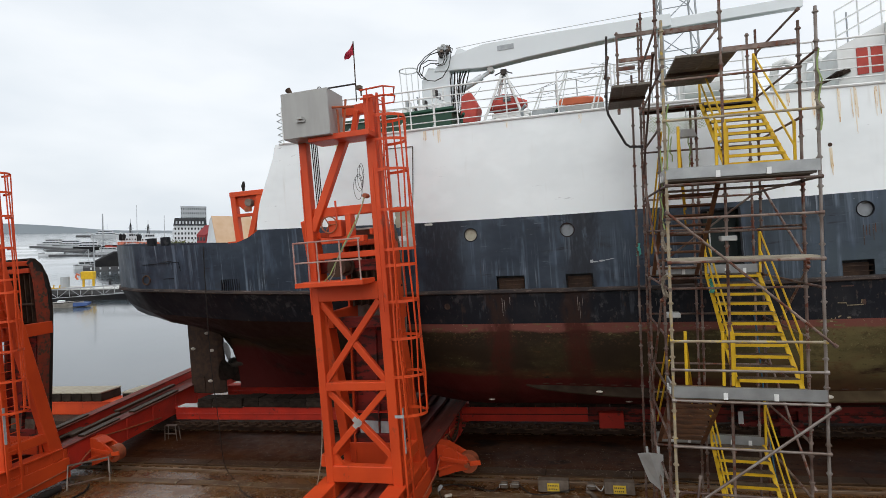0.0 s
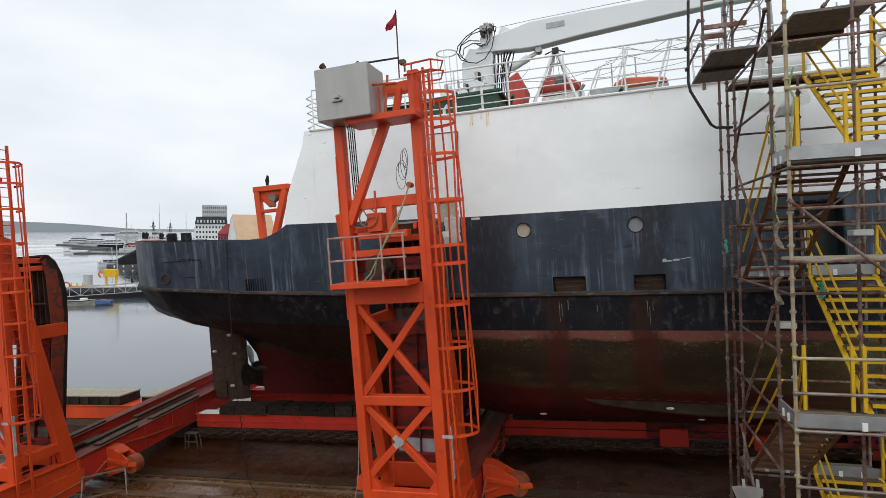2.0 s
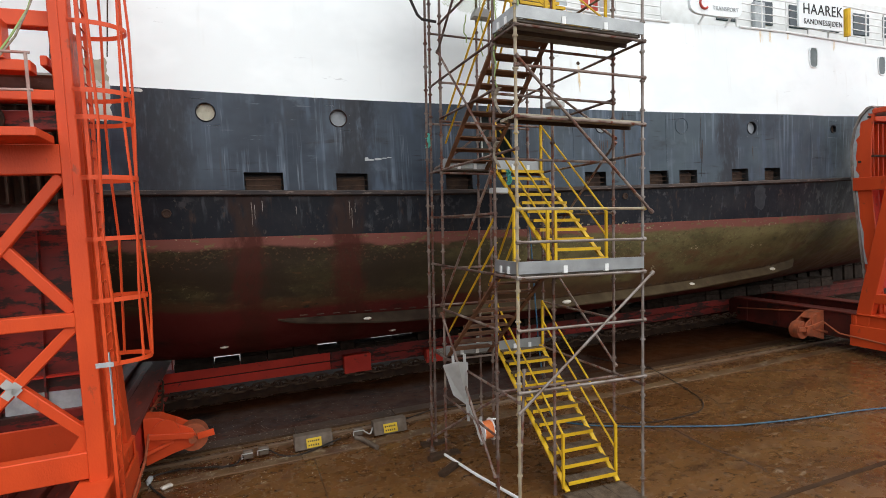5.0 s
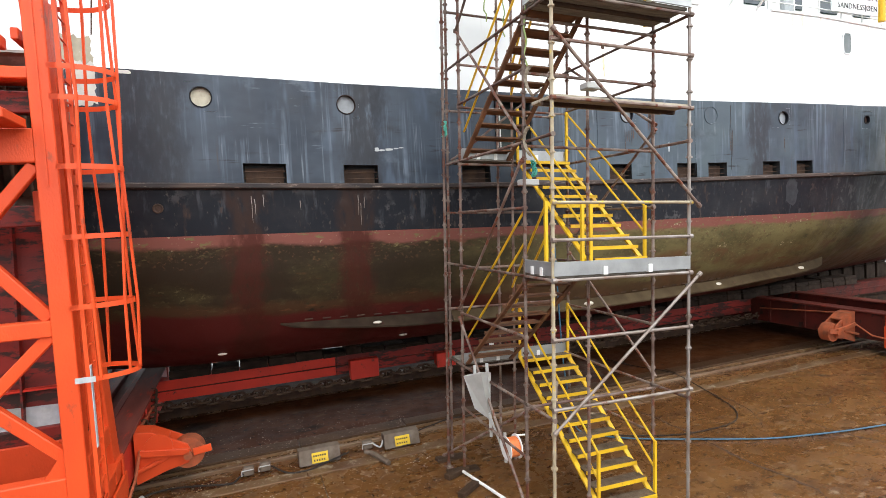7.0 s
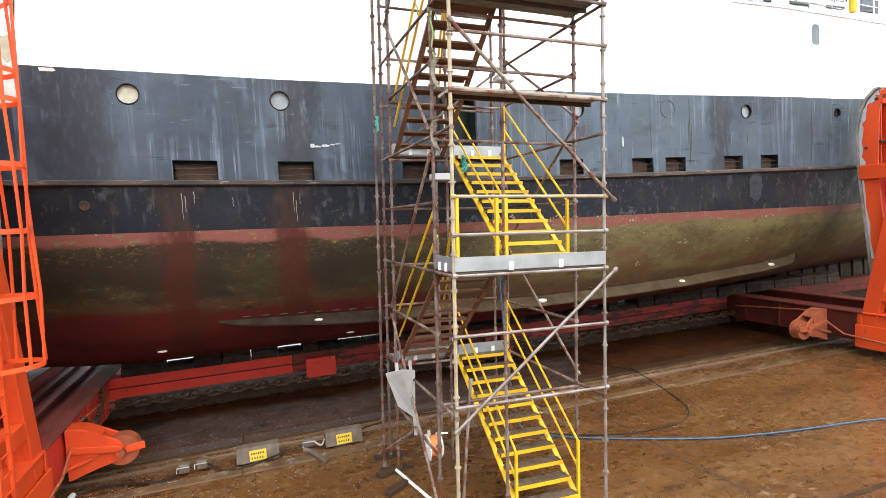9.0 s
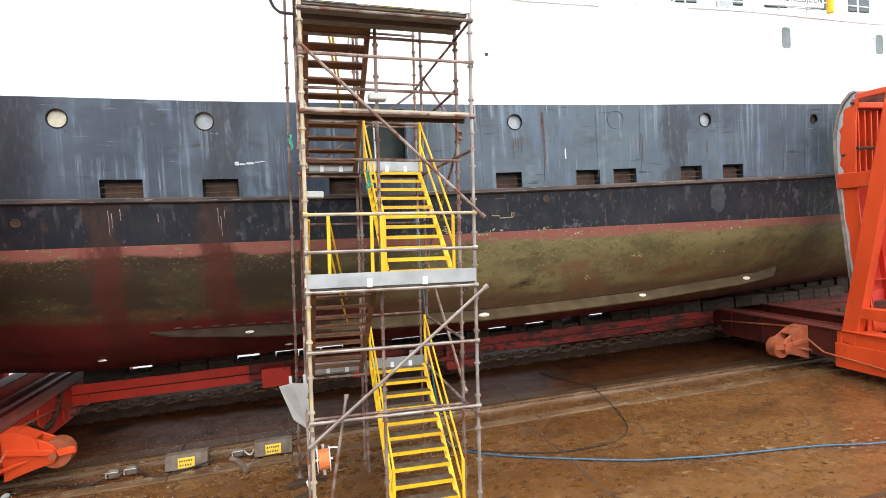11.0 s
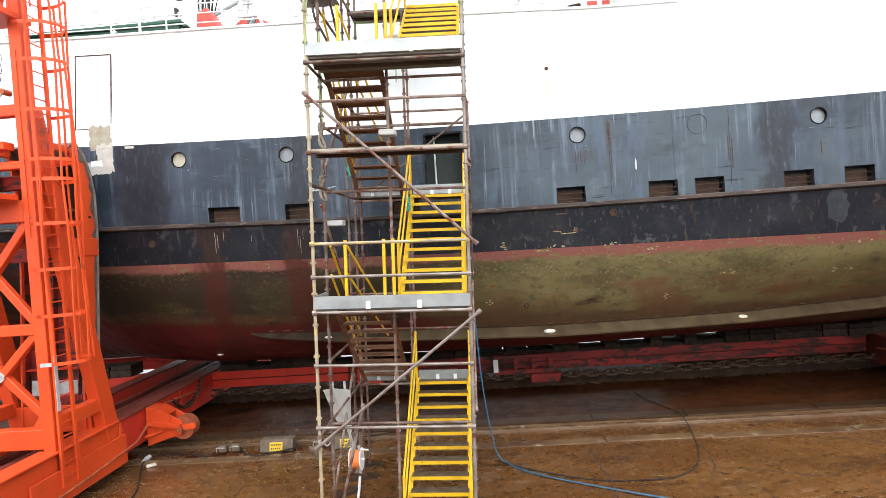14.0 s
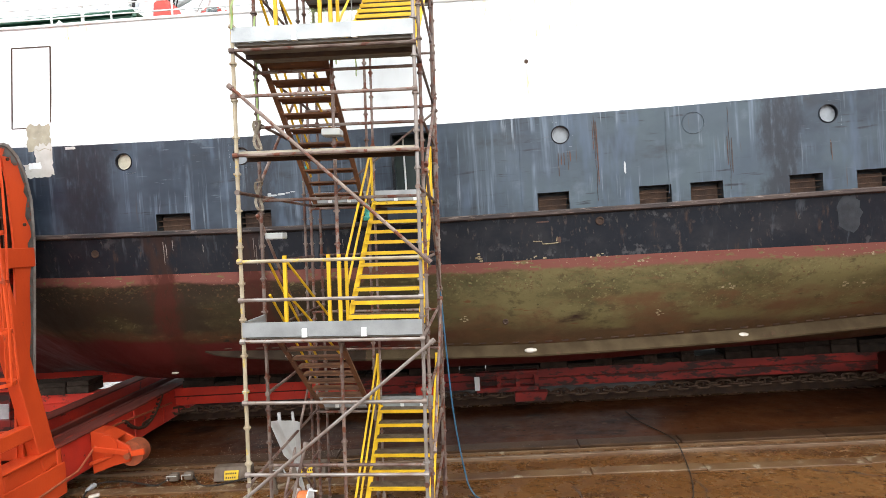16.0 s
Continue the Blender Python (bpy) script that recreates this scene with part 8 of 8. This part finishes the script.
def boat(p, length, h, yaw, hull_mat, label, cabins=2, mast_h=0.0, name="boat", cabin_mat=None):
    """A moored vessel: hull, deckhouse, windows, mast."""
    b = thing(name, (0, 0, 0), label, "boat", "moored boats", m=LV(p, yaw))
    L, B = length, length * 0.26
    m = Mesh()
    ring = lambda z, s: [(L * (f - 0.5), sd * B / 2 * s * (1 if f < 0.6 else max(0.04, 1 - ((f - 0.6) / 0.4) ** 2)), z + (0.25 * h * max(0, f - 0.6) if z > 0.1 else 0)) for sd, fs in ((-1, (0, 0.2, 0.4, 0.6, 0.75, 0.88, 1.0)), (1, (1.0, 0.88, 0.75, 0.6, 0.4, 0.2, 0))) for f in fs]
    a, t = ring(0.0, 0.8), ring(h * 0.35, 1.0)
    m.add(a + t, [tuple(range(14))[::-1], tuple(range(14, 28))] + [(i, (i + 1) % 14, 14 + (i + 1) % 14, 14 + i) for i in range(14)])
    part("hull", m, hull_mat, b, smooth=False)
    m = Mesh()
    m.add([(p[0], p[1] * 1.012, p[2] - 0.02 * h) for p in t] + [(p[0], p[1] * 1.012, p[2] + 0.03 * h) for p in t], [(i, (i + 1) % 14, 14 + (i + 1) % 14, 14 + i) for i in range(14)])
    part("rubbing_strake", m, BOAT_BLACK, b, smooth=False)
    z = h * 0.35
    for k in range(cabins):
        m = Mesh()
        f0, f1 = -0.36 + 0.07 * k, 0.26 - 0.09 * k
        z1 = z + h * 0.30
        m.plate([(L * f0, -B * 0.36, z), (L * f1, -B * 0.36, z), (L * (f1 - 0.04), -B * 0.36, z1), (L * f0, -B * 0.36, z1)], (0, B * 0.72, 0))
        c = part("cabin", m, cabin_mat or BOAT_WHITE, b)
        nw = max(3, int(L * (f1 - f0) / 1.6))
        for j in range(nw):
            mm = Mesh()
            xa = L * f0 + (L * (f1 - f0 - 0.06)) * (j + 0.1) / nw
            mm.box(xa, -B * 0.36 - 0.03, z + h * 0.10, xa + L * (f1 - f0) / nw * 0.78, -B * 0.36, z + h * 0.235)
            part("window", mm, FAR_GLASS, c)
        z = z1
    if mast_h:
        m = Mesh()
        m.tube([(0, 0, z), (-0.1, 0, z + mast_h)], 0.09, 6)
        m.tube([(-0.8, 0, z + mast_h * 0.6), (0.8, 0, z + mast_h * 0.6)], 0.06, 5)
        m.tube([(-0.1, 0, z + mast_h), (-L * 0.4, 0, h * 0.4)], 0.03, 4)
        part("mast", m, DUSTY, b)
    return b


def tug(p, yaw, label, s=1.0):
    """A harbour tug: red hull, white stepped superstructure, funnels, lattice mast with yards, deck crane."""
    b = thing("tug", (0, 0, 0), label, "boat", "moored boats", m=LV(p, yaw) @ Matrix.Scale(s, 4))
    m = Mesh()
    fs = (0, 0.15, 0.35, 0.6, 0.78, 0.9, 1.0)
    ring = lambda z, k: [(20 * (f - 0.5), sd * 3.4 * k * (1 if f < 0.6 else max(0.06, 1 - ((f - 0.6) / 0.4) ** 2)), z + (1.6 * max(0, f - 0.5) if z > 0.1 else 0)) for sd, ff in ((-1, fs), (1, fs[::-1])) for f in ff]
    a, t = ring(0.0, 0.85), ring(2.3, 1.0)
    m.add(a + t, [tuple(range(14))[::-1], tuple(range(14, 28))] + [(i, (i + 1) % 14, 14 + (i + 1) % 14, 14 + i) for i in range(14)])
    part("hull", m, BOAT_RED, b)
    m = Mesh()
    m.add([(q[0], q[1] * 1.03, q[2] - 0.25) for q in t] + [(q[0], q[1] * 1.03, q[2] + 0.12) for q in t], [(i, (i + 1) % 14, 14 + (i + 1) % 14, 14 + i) for i in range(14)])
    part("fender_belt", m, BOAT_BLACK, b)
    z = 2.3
    for k, (x0, x1, w, h, mt) in enumerate(((-4, 6.5, 2.5, 1.5, TUG_ORANGE), (-2.5, 5.6, 2.2, 2.2, BOAT_WHITE), (-0.5, 4.6, 1.8, 2.4, BOAT_WHITE))):
        m = Mesh()
        m.plate([(x0, -w, z), (x1, -w, z), (x1 - 0.3, -w, z + h), (x0, -w, z + h)], (0, 2 * w, 0))
        c = part("deckhouse", m, mt, b)
        n = 5 if k < 2 else 4
        for j in range(n):
            mm = Mesh()
            xa = x0 + (x1 - x0 - 0.5) * (j + 0.15) / n
            mm.box(xa, -w - 0.04, z + h * (0.45 if k < 2 else 0.35), xa + (x1 - x0) / n * (0.45 if k < 2 else 0.72), -w, z + h * 0.8)
            part("window", mm, FAR_GLASS, c)
        z += h
    for y in (-1.4, 1.4):
        m = Mesh()
        m.box(-3.6, y - 0.5, 4.6, -2.2, y + 0.5, 7.6).box(-3.3, y - 0.25, 7.6, -2.7, y + 0.25, 8.2)
        part("funnel", m, BOAT_BLACK, b)
    m = Mesh()
    for sx, sy in ((-0.5, -0.5), (0.5, -0.5), (-0.5, 0.5), (0.5, 0.5)):
        m.tube([(1.6 + sx, sy, z), (1.6 + sx * 0.25, sy * 0.25, z + 5.2)], 0.11, 5)
    for q in range(4):
        w = 0.5 - 0.09 * q
        m.box(1.6 - w, -w, z + 0.9 + q * 1.2, 1.6 + w, w, z + 1.05 + q * 1.2)
    m.box(0.1, -0.1, z + 2.6, 3.1, 0.1, z + 2.78).box(0.7, -0.1, z + 4.0, 2.5, 0.1, z + 4.15).box(1.1, -0.3, z + 3.1, 2.1, 0.3, z + 3.5)
    m.tube([(1.6, 0, z + 5.1), (1.6, 0, z + 7.4)], 0.07, 5)
    part("lattice_mast", m, SLATE, b)
    m = Mesh()
    m.tube([(-6, 0, 2.3), (-6, 0, 6.5)], 0.2, 6)
    m.tube([(-6, 0, 6.2), (-3.5, 0, 9.2)], 0.13, 5)
    m.tube([(-9, 0, 2.3), (-9, 0, 4.2), (-9, 1.6, 4.2)], 0.15, 5)
    part("deck_crane", m, BOAT_WHITE, b)
    m = Mesh()
    for y in (-2.9, 2.9):
        for zz in (0.5, 1.0):
            m.tube([(-9, y, 2.3 + zz), (3, y, 2.3 + zz)], 0.05, 4)
        for q in range(9):
            m.tube([(-9 + 1.5 * q, y, 2.3), (-9 + 1.5 * q, y, 3.3)], 0.05, 4)
    part("railing", m, BOAT_WHITE, b)
    return b


W0 = WATER_Z - 0.02
boat((-310, 259, W0), 20, 5.0, YAW, BOAT_WHITE, "white passenger boat moored at a pontoon", 2, 3)
boat((-280, 244, W0), 20, 4.6, YAW, BOAT_WHITE, "white passenger boat moored at a pontoon", 2)
boat((-244, 223, W0), 17, 4.4, YAW, BOAT_BLACK, "white cabin cruiser with black hull moored at a pontoon", 2, 3)
boat((-205, 196, W0), 11, 3.4, YAW, BOAT_WHITE, "white motor boat moored beside a pontoon", 1)
boat((-199, 164, W0), 9.5, 2.2, YAW + 2.9, BOAT_WHITE, "small white motor boat on the water", 1)
boat((-122, 110, W0), 6.4, 3.0, YAW + 0.2, BOAT_WHITE, "pale work boat beside a black jetty", 1, 3)
boat((-120.5, 112.5, W0), 5.0, 2.6, YAW + 0.4, BOAT_GREY, "grey work boat rafted beside another boat", 1, 4)
ob = boat((-64.6, 53.2, W0), 6.0, 1.7, YAW - 0.3, BOAT_DRAB, "drab open boat with blue tarpaulin by the pontoon", 0)
m = Mesh()
m.plate([(2.0, -0.75, 0.1), (3.6, -0.55, 0.15), (3.6, -0.4, 0.5), (2.0, -0.6, 0.62)], (0, 1.4, 0))
part("tarpaulin", m, BLUE_TARP, ob, "blue tarpaulin", bevel=0.06)
m = Mesh()
m.box(0.2, -0.35, 0.55, 0.9, 0.35, 0.9)
part("engine_cover", m, BOAT_WHITE, ob, bevel=0.06)
tug((-233, 234, W0), YAW + 0.5, "tug with orange-red hull, white wheelhouse and mast")
tug((-222, 234, W0), YAW + 0.2, "tug with orange-red hull, white wheelhouse and mast", 0.96)
boat((-640, 610, W0), 40, 11, YAW, BOAT_WHITE, "distant white ship at a pier", 2, 8, "ferry")
for p, q, w, z in (((-319, 251), (-230, 206), 3.5, 0.7), ((-248, 203), (-216, 194), 3.0, 0.6), ((-203, 163), (-174, 168), 2.2, 0.5), ((-784, 696), (-604, 621), 14, 2.5)):
    m = Mesh()
    m.beam((*p, WATER_Z + z / 2), (*q, WATER_Z + z / 2), w, z)
    single("pontoon", m, JETTY, "dark floating pontoon with moored boats", "pontoon", "pontoons", at=LEVEL)
# black boat shed on a jetty
sh = thing("boat_shed", (0, 0, 0), "black timber boat shed on a jetty", "shed", m=LV((-112, 107.5, WATER_Z), YAW))
m = Mesh()
m.box(-6, -1, 0, 12, 6, 0.9)
part("jetty", m, JETTY, sh)
m = Mesh()
m.plate([(-3.5, 0, 0.9), (10, 0, 0.9), (10, 0, 4.4), (0.5, 0, 4.4), (-3.5, 0, 2.2)], (0, 6, 0))
part("wall", m, BOAT_BLACK, sh)
for k in range(4):
    m = Mesh()
    m.tube([(-4.5 + k * 1.9, -1.1, 0.35), (-4.5 + k * 1.9, -1.1, 0.85)], 0.17, 8)
    part("fender", m, BOAT_WHITE, sh)
# near pontoon with gangway, yellow hoist and tank
pt = thing("landing_pontoon", (0, 0, 0), "concrete landing pontoon with gangway and yellow hoist", "pontoon", m=LV((-73, 63, WATER_Z), YAW - 0.45))
m = Mesh()
m.box(-20, 1.0, -0.3, 18, 6.0, 1.0)
part("deck", m, PONT, pt, bevel=0.05)
m = Mesh()
m.box(-20, 0.9, -0.2, 18, 1.0, 0.7)
part("skirt", m, BOAT_BLACK, pt)
m = Mesh()
m.box(-8, -5.1, -0.3, 30, 0.9, 0.85)
part("lower_float", m, BOAT_BLACK, pt, "black timber float below the gangway", bevel=0.05)
gw = Mesh()
G0, G1 = Vector((-6.0, -6.6, 0.1)), Vector((15, -5.6, 1.3))
for dz in (0.0, 1.15):
    for dy in (0, 1.4):
        gw.beam(G0 + Vector((0, dy, dz)), G1 + Vector((0, dy, dz)), 0.09, 0.09)
gw = part("gangway", gw, GALV, pt, "galvanised truss gangway")
for k in range(15):
    a, b = G0.lerp(G1, k / 15), G0.lerp(G1, (k + 1) / 15)
    m = Mesh()
    lo, hi = (a, b + Vector((0, 0, 1.15))) if k % 2 else (a + Vector((0, 0, 1.15)), b)
    m.beam(lo, hi, 0.06, 0.06)
    m.beam(a, a + Vector((0, 0, 1.15)), 0.06, 0.06)
    part("web_bar", m, GALV, gw)
hm = Mesh()
hm.box(-0.5, 3, 2.2, 1.3, 4.0, 3.4)
ho = part("hoist_cabin", hm, YELLOW, pt, "yellow hoist machine", bevel=0.08)
for x in (-0.3, 1.1):
    m = Mesh()
    m.beam((x, 3.5, 1.0), (x, 3.5, 2.2), 0.25, 0.25)
    part("leg", m, YELLOW, ho)
m = Mesh()
m.tube([(-0.6, 3.0, 2.8), (-0.9, 2.9, 3.1), (-1.1, 2.9, 2.6), (-0.8, 2.9, 2.2)], 0.15, 8)
part("hose_reel", m, LIFE_ORANGE, ho)
m = Mesh()
m.tube([(-2.9, 3.5, 1.0), (-2.9, 3.5, 2.6)], 0.62, 14)
tk = part("tank", m, DUSTY, pt, "grey cylindrical tank", smooth=True)
for x in (-4.2, -3.4, -2.6):
    m = Mesh()
    m.beam((x, 1.1, 0.6), (x + 0.2, 1.1, 1.6), 0.12, 0.12)
    m.beam((x, 1.1, 1.0), (x + 1.0, 1.1, 1.0), 0.1, 0.35)
    part("yellow_frame", m, YELLOW, pt)
m = Mesh()
m.tube([(-4.6 + 0.45 * math.cos(a * math.tau / 16), 0.85, 1.2 + 0.5 * math.sin(a * math.tau / 16)) for a in range(16)], 0.12, 6, True)
part("life_ring", m, LIFE_ORANGE, pt)
for x in (3, 6, 9, 12):
    m = Mesh()
    m.tube([(x, 4.5, 1.0), (x, 4.5, 1.9)], 0.15, 8)
    part("bollard", m, BOAT_BLACK, pt)
lp = thing("street_lamp", (0, 0, 0), "tall thin lamp post on the pontoon", "lamp", m=LV((-81.4, 74.3, WATER_Z + 0.6), YAW))
m = Mesh()
m.tube([(0, 0, 0), (-0.1, 0, 8.3)], 0.09, 8)
part("pole", m, DUSTY, lp)
m = Mesh()
m.tube([(-0.1, 0, 8.3), (-0.5, 0, 8.6), (-1.3, 0, 8.85)], 0.09, 6)
part("arm", m, DUSTY, lp)


def building(p, w, d, h, wall, rows, cols, label, name="building", roof=None, roof_h=0.0, yaw=YAW - 0.2, win_w=0.55):
    b = thing(name, (0, 0, 0), label, "building", "harbour buildings", m=LV(p, yaw))
    m = Mesh()
    m.box(-w / 2, 0, 0, w / 2, d, h)
    part("wall", m, wall, b)
    m = Mesh()
    if roof_h:
        m.plate([(-w / 2 - 0.2, -0.3, h), (-w / 2 - 0.2, d + 0.3, h), (-w / 2 - 0.2, d * 0.5, h + roof_h)], (w + 0.4, 0, 0))
    else:
        m.box(-w / 2 - 0.1, -0.1, h, w / 2 + 0.1, d, h + 0.4)
    part("roof", m, roof or wall, b)
    for r in range(rows):
        for c in range(cols):
            mm = Mesh()
            cw, rh = w / cols, h / rows
            mm.box(-w / 2 + cw * (c + 0.5 - win_w / 2), -0.08, rh * (r + 0.3), -w / 2 + cw * (c + 0.5 + win_w / 2), 0, rh * (r + 0.75))
            part("window", mm, FAR_GLASS, b)
    return b


building((-266.6, 325, -0.9), 16.3, 14, 25.0, BOAT_GREY, 8, 12, "pale grey office tower with rows of windows", win_w=0.42)
wb = building((-211, 254.3, -0.9), 16.5, 11, 10.6, BOAT_WHITE, 4, 10, "white harbour building with dark mansard roof", win_w=0.5)
m = Mesh()
m.plate([(-8.4, -0.4, 10.9), (8.4, -0.4, 10.9), (7.7, 0.5, 15.2), (-7.7, 0.5, 15.2)], (0, 10, 0))
mn = part("mansard_roof", m, SLATE, wb, "dark slate mansard roof")
for c in range(9):
    m = Mesh()
    m.box(-7.2 + c * 1.65, -0.45, 11.9, -6.4 + c * 1.65, 0.6, 13.4)
    part("dormer", m, BOAT_WHITE if c % 2 else BOAT_GREY, mn)
m = Mesh()
m.box(-8.5, -0.5, 10.6, 8.5, 0.2, 10.95)
part("cornice", m, BOAT_WHITE, wb)
building((-157, 195.5, -0.9), 6.5, 8, 6.2, HOUSE_RED, 2, 3, "small red gabled house", roof=HOUSE_RED, roof_h=4.4, yaw=YAW - 1.2)
wh = building((-87, 122, -0.9), 10, 9, 3.0, BOAT_GREY, 0, 0, "large gabled shed with steep pale tan roof", "warehouse", roof=TAN, roof_h=9.0, yaw=YAW + 0.12)
m = Mesh()
m.plate([(-5.25, -0.1, 3.0), (-5.25, 9.1, 3.0), (-5.25, 4.5, 11.8)], (-0.06, 0, 0))
part("gable", m, BOAT_WHITE, wh, "pale boarded gable")
gt = building((-91.5, 123.5, -0.9), 6, 6, 4.2, BOAT_GREY, 0, 0, "grey gabled storage shed with steep roof", "warehouse", roof=SLATE, roof_h=7.2, yaw=YAW + 0.12)
m = Mesh()
m.plate([(-3.25, -0.1, 4.2), (-3.25, 6.1, 4.2), (-3.25, 3.0, 11.2)], (-0.06, 0, 0))
part("gable", m, BOAT_GREY, gt)
building((-235, 285, -0.9), 22, 14, 6.5, BOAT_WHITE, 2, 9, "low white harbour building with pale roof", roof=BOAT_GREY, roof_h=3.2)
building((-300, 400, -0.9), 40, 20, 9, BOAT_GREY, 2, 12, "long pale harbour building")
for px, py, c in ((-150, 190, BOAT_WHITE), (-146, 191, LIFE_RED), (-155, 186, BOAT_WHITE), (-141, 187, BOAT_GREY)):
    v_ = thing("parked_van", (0, 0, 0), "small van parked on the harbour quay", "van", "parked vans", m=LV((px, py, -0.9), YAW - 0.2))
    m = Mesh()
    m.plate([(-2.3, -0.9, 0.4), (2.3, -0.9, 0.4), (2.3, -0.9, 1.2), (1.5, -0.9, 2.1), (-2.3, -0.9, 2.1)], (0, 1.8, 0))
    part("body", m, c, v_, bevel=0.1)
    m = Mesh()
    m.box(0.2, -0.93, 1.25, 1.5, -0.9, 1.85)
    part("window", m, FAR_GLASS, v_)
    for wx in (-1.5, 1.5):
        m = Mesh()
        m.disc((wx, -0.95, 0.33), (0, 1, 0), 0.33, 0.2, 12)
        part("wheel", m, BOAT_BLACK, v_)
for x, y, h in ((-408.3, 383.9, 22.1), (-230.1, 237.2, 21), (-200.6, 223.6, 15)):
    m = Mesh()
    m.tube([(x, y, WATER_Z), (x, y, h)], [0.6 if x < -400 else 0.22, 0.5 if x < -400 else 0.1], 6)
    single("mast", m, DUSTY, "thin pale mast above the harbour", "mast", "harbour masts", at=LEVEL)
m = Mesh()
rnd = random.Random(5)
for k in range(260):
    c = Vector((-165 + rnd.gauss(0, 3.4), 190 + rnd.gauss(0, 2), 0.9 + abs(rnd.gauss(0, 1.1))))
    for j in range(3):
        d = Vector((rnd.uniform(-1, 1), rnd.uniform(-1, 1), rnd.uniform(-1, 1))) * 0.5
        e = Vector((rnd.uniform(-1, 1), rnd.uniform(-1, 1), rnd.uniform(-1, 1))) * 0.5
        m.add([c + d, c + e, c - d * 0.6 + e * 0.3], [(0, 1, 2)])
single("shrubs", m, LEAF, "low green shrubs on the quay", "shrub", kind="stuff", at=LEVEL)
for k, (x, y) in enumerate(((-152, 190), (-147, 187))):
    c = thing("parked_car", (0, 0, 0), "white parked van on the quay", "car", "parked cars", m=LV((x, y, -0.9), YAW))
    m = Mesh()
    m.plate([(-2.2, -0.9, 0.4), (2.2, -0.9, 0.4), (2.1, -0.9, 1.1), (1.2, -0.9, 1.9), (-2.1, -0.9, 2.0)], (0, 1.8, 0))
    part("body", m, BOAT_WHITE, c, bevel=0.1)
    m = Mesh()
    m.box(-1.0, -0.93, 1.2, 1.1, -0.9, 1.7)
    part("window", m, GLASS, c)
    for dx in (-1.4, 1.4):
        m = Mesh()
        m.disc((dx, -0.95, 0.35), (0, 1, 0), 0.35, 0.25, 12)
        part("wheel", m, BLACK, c)
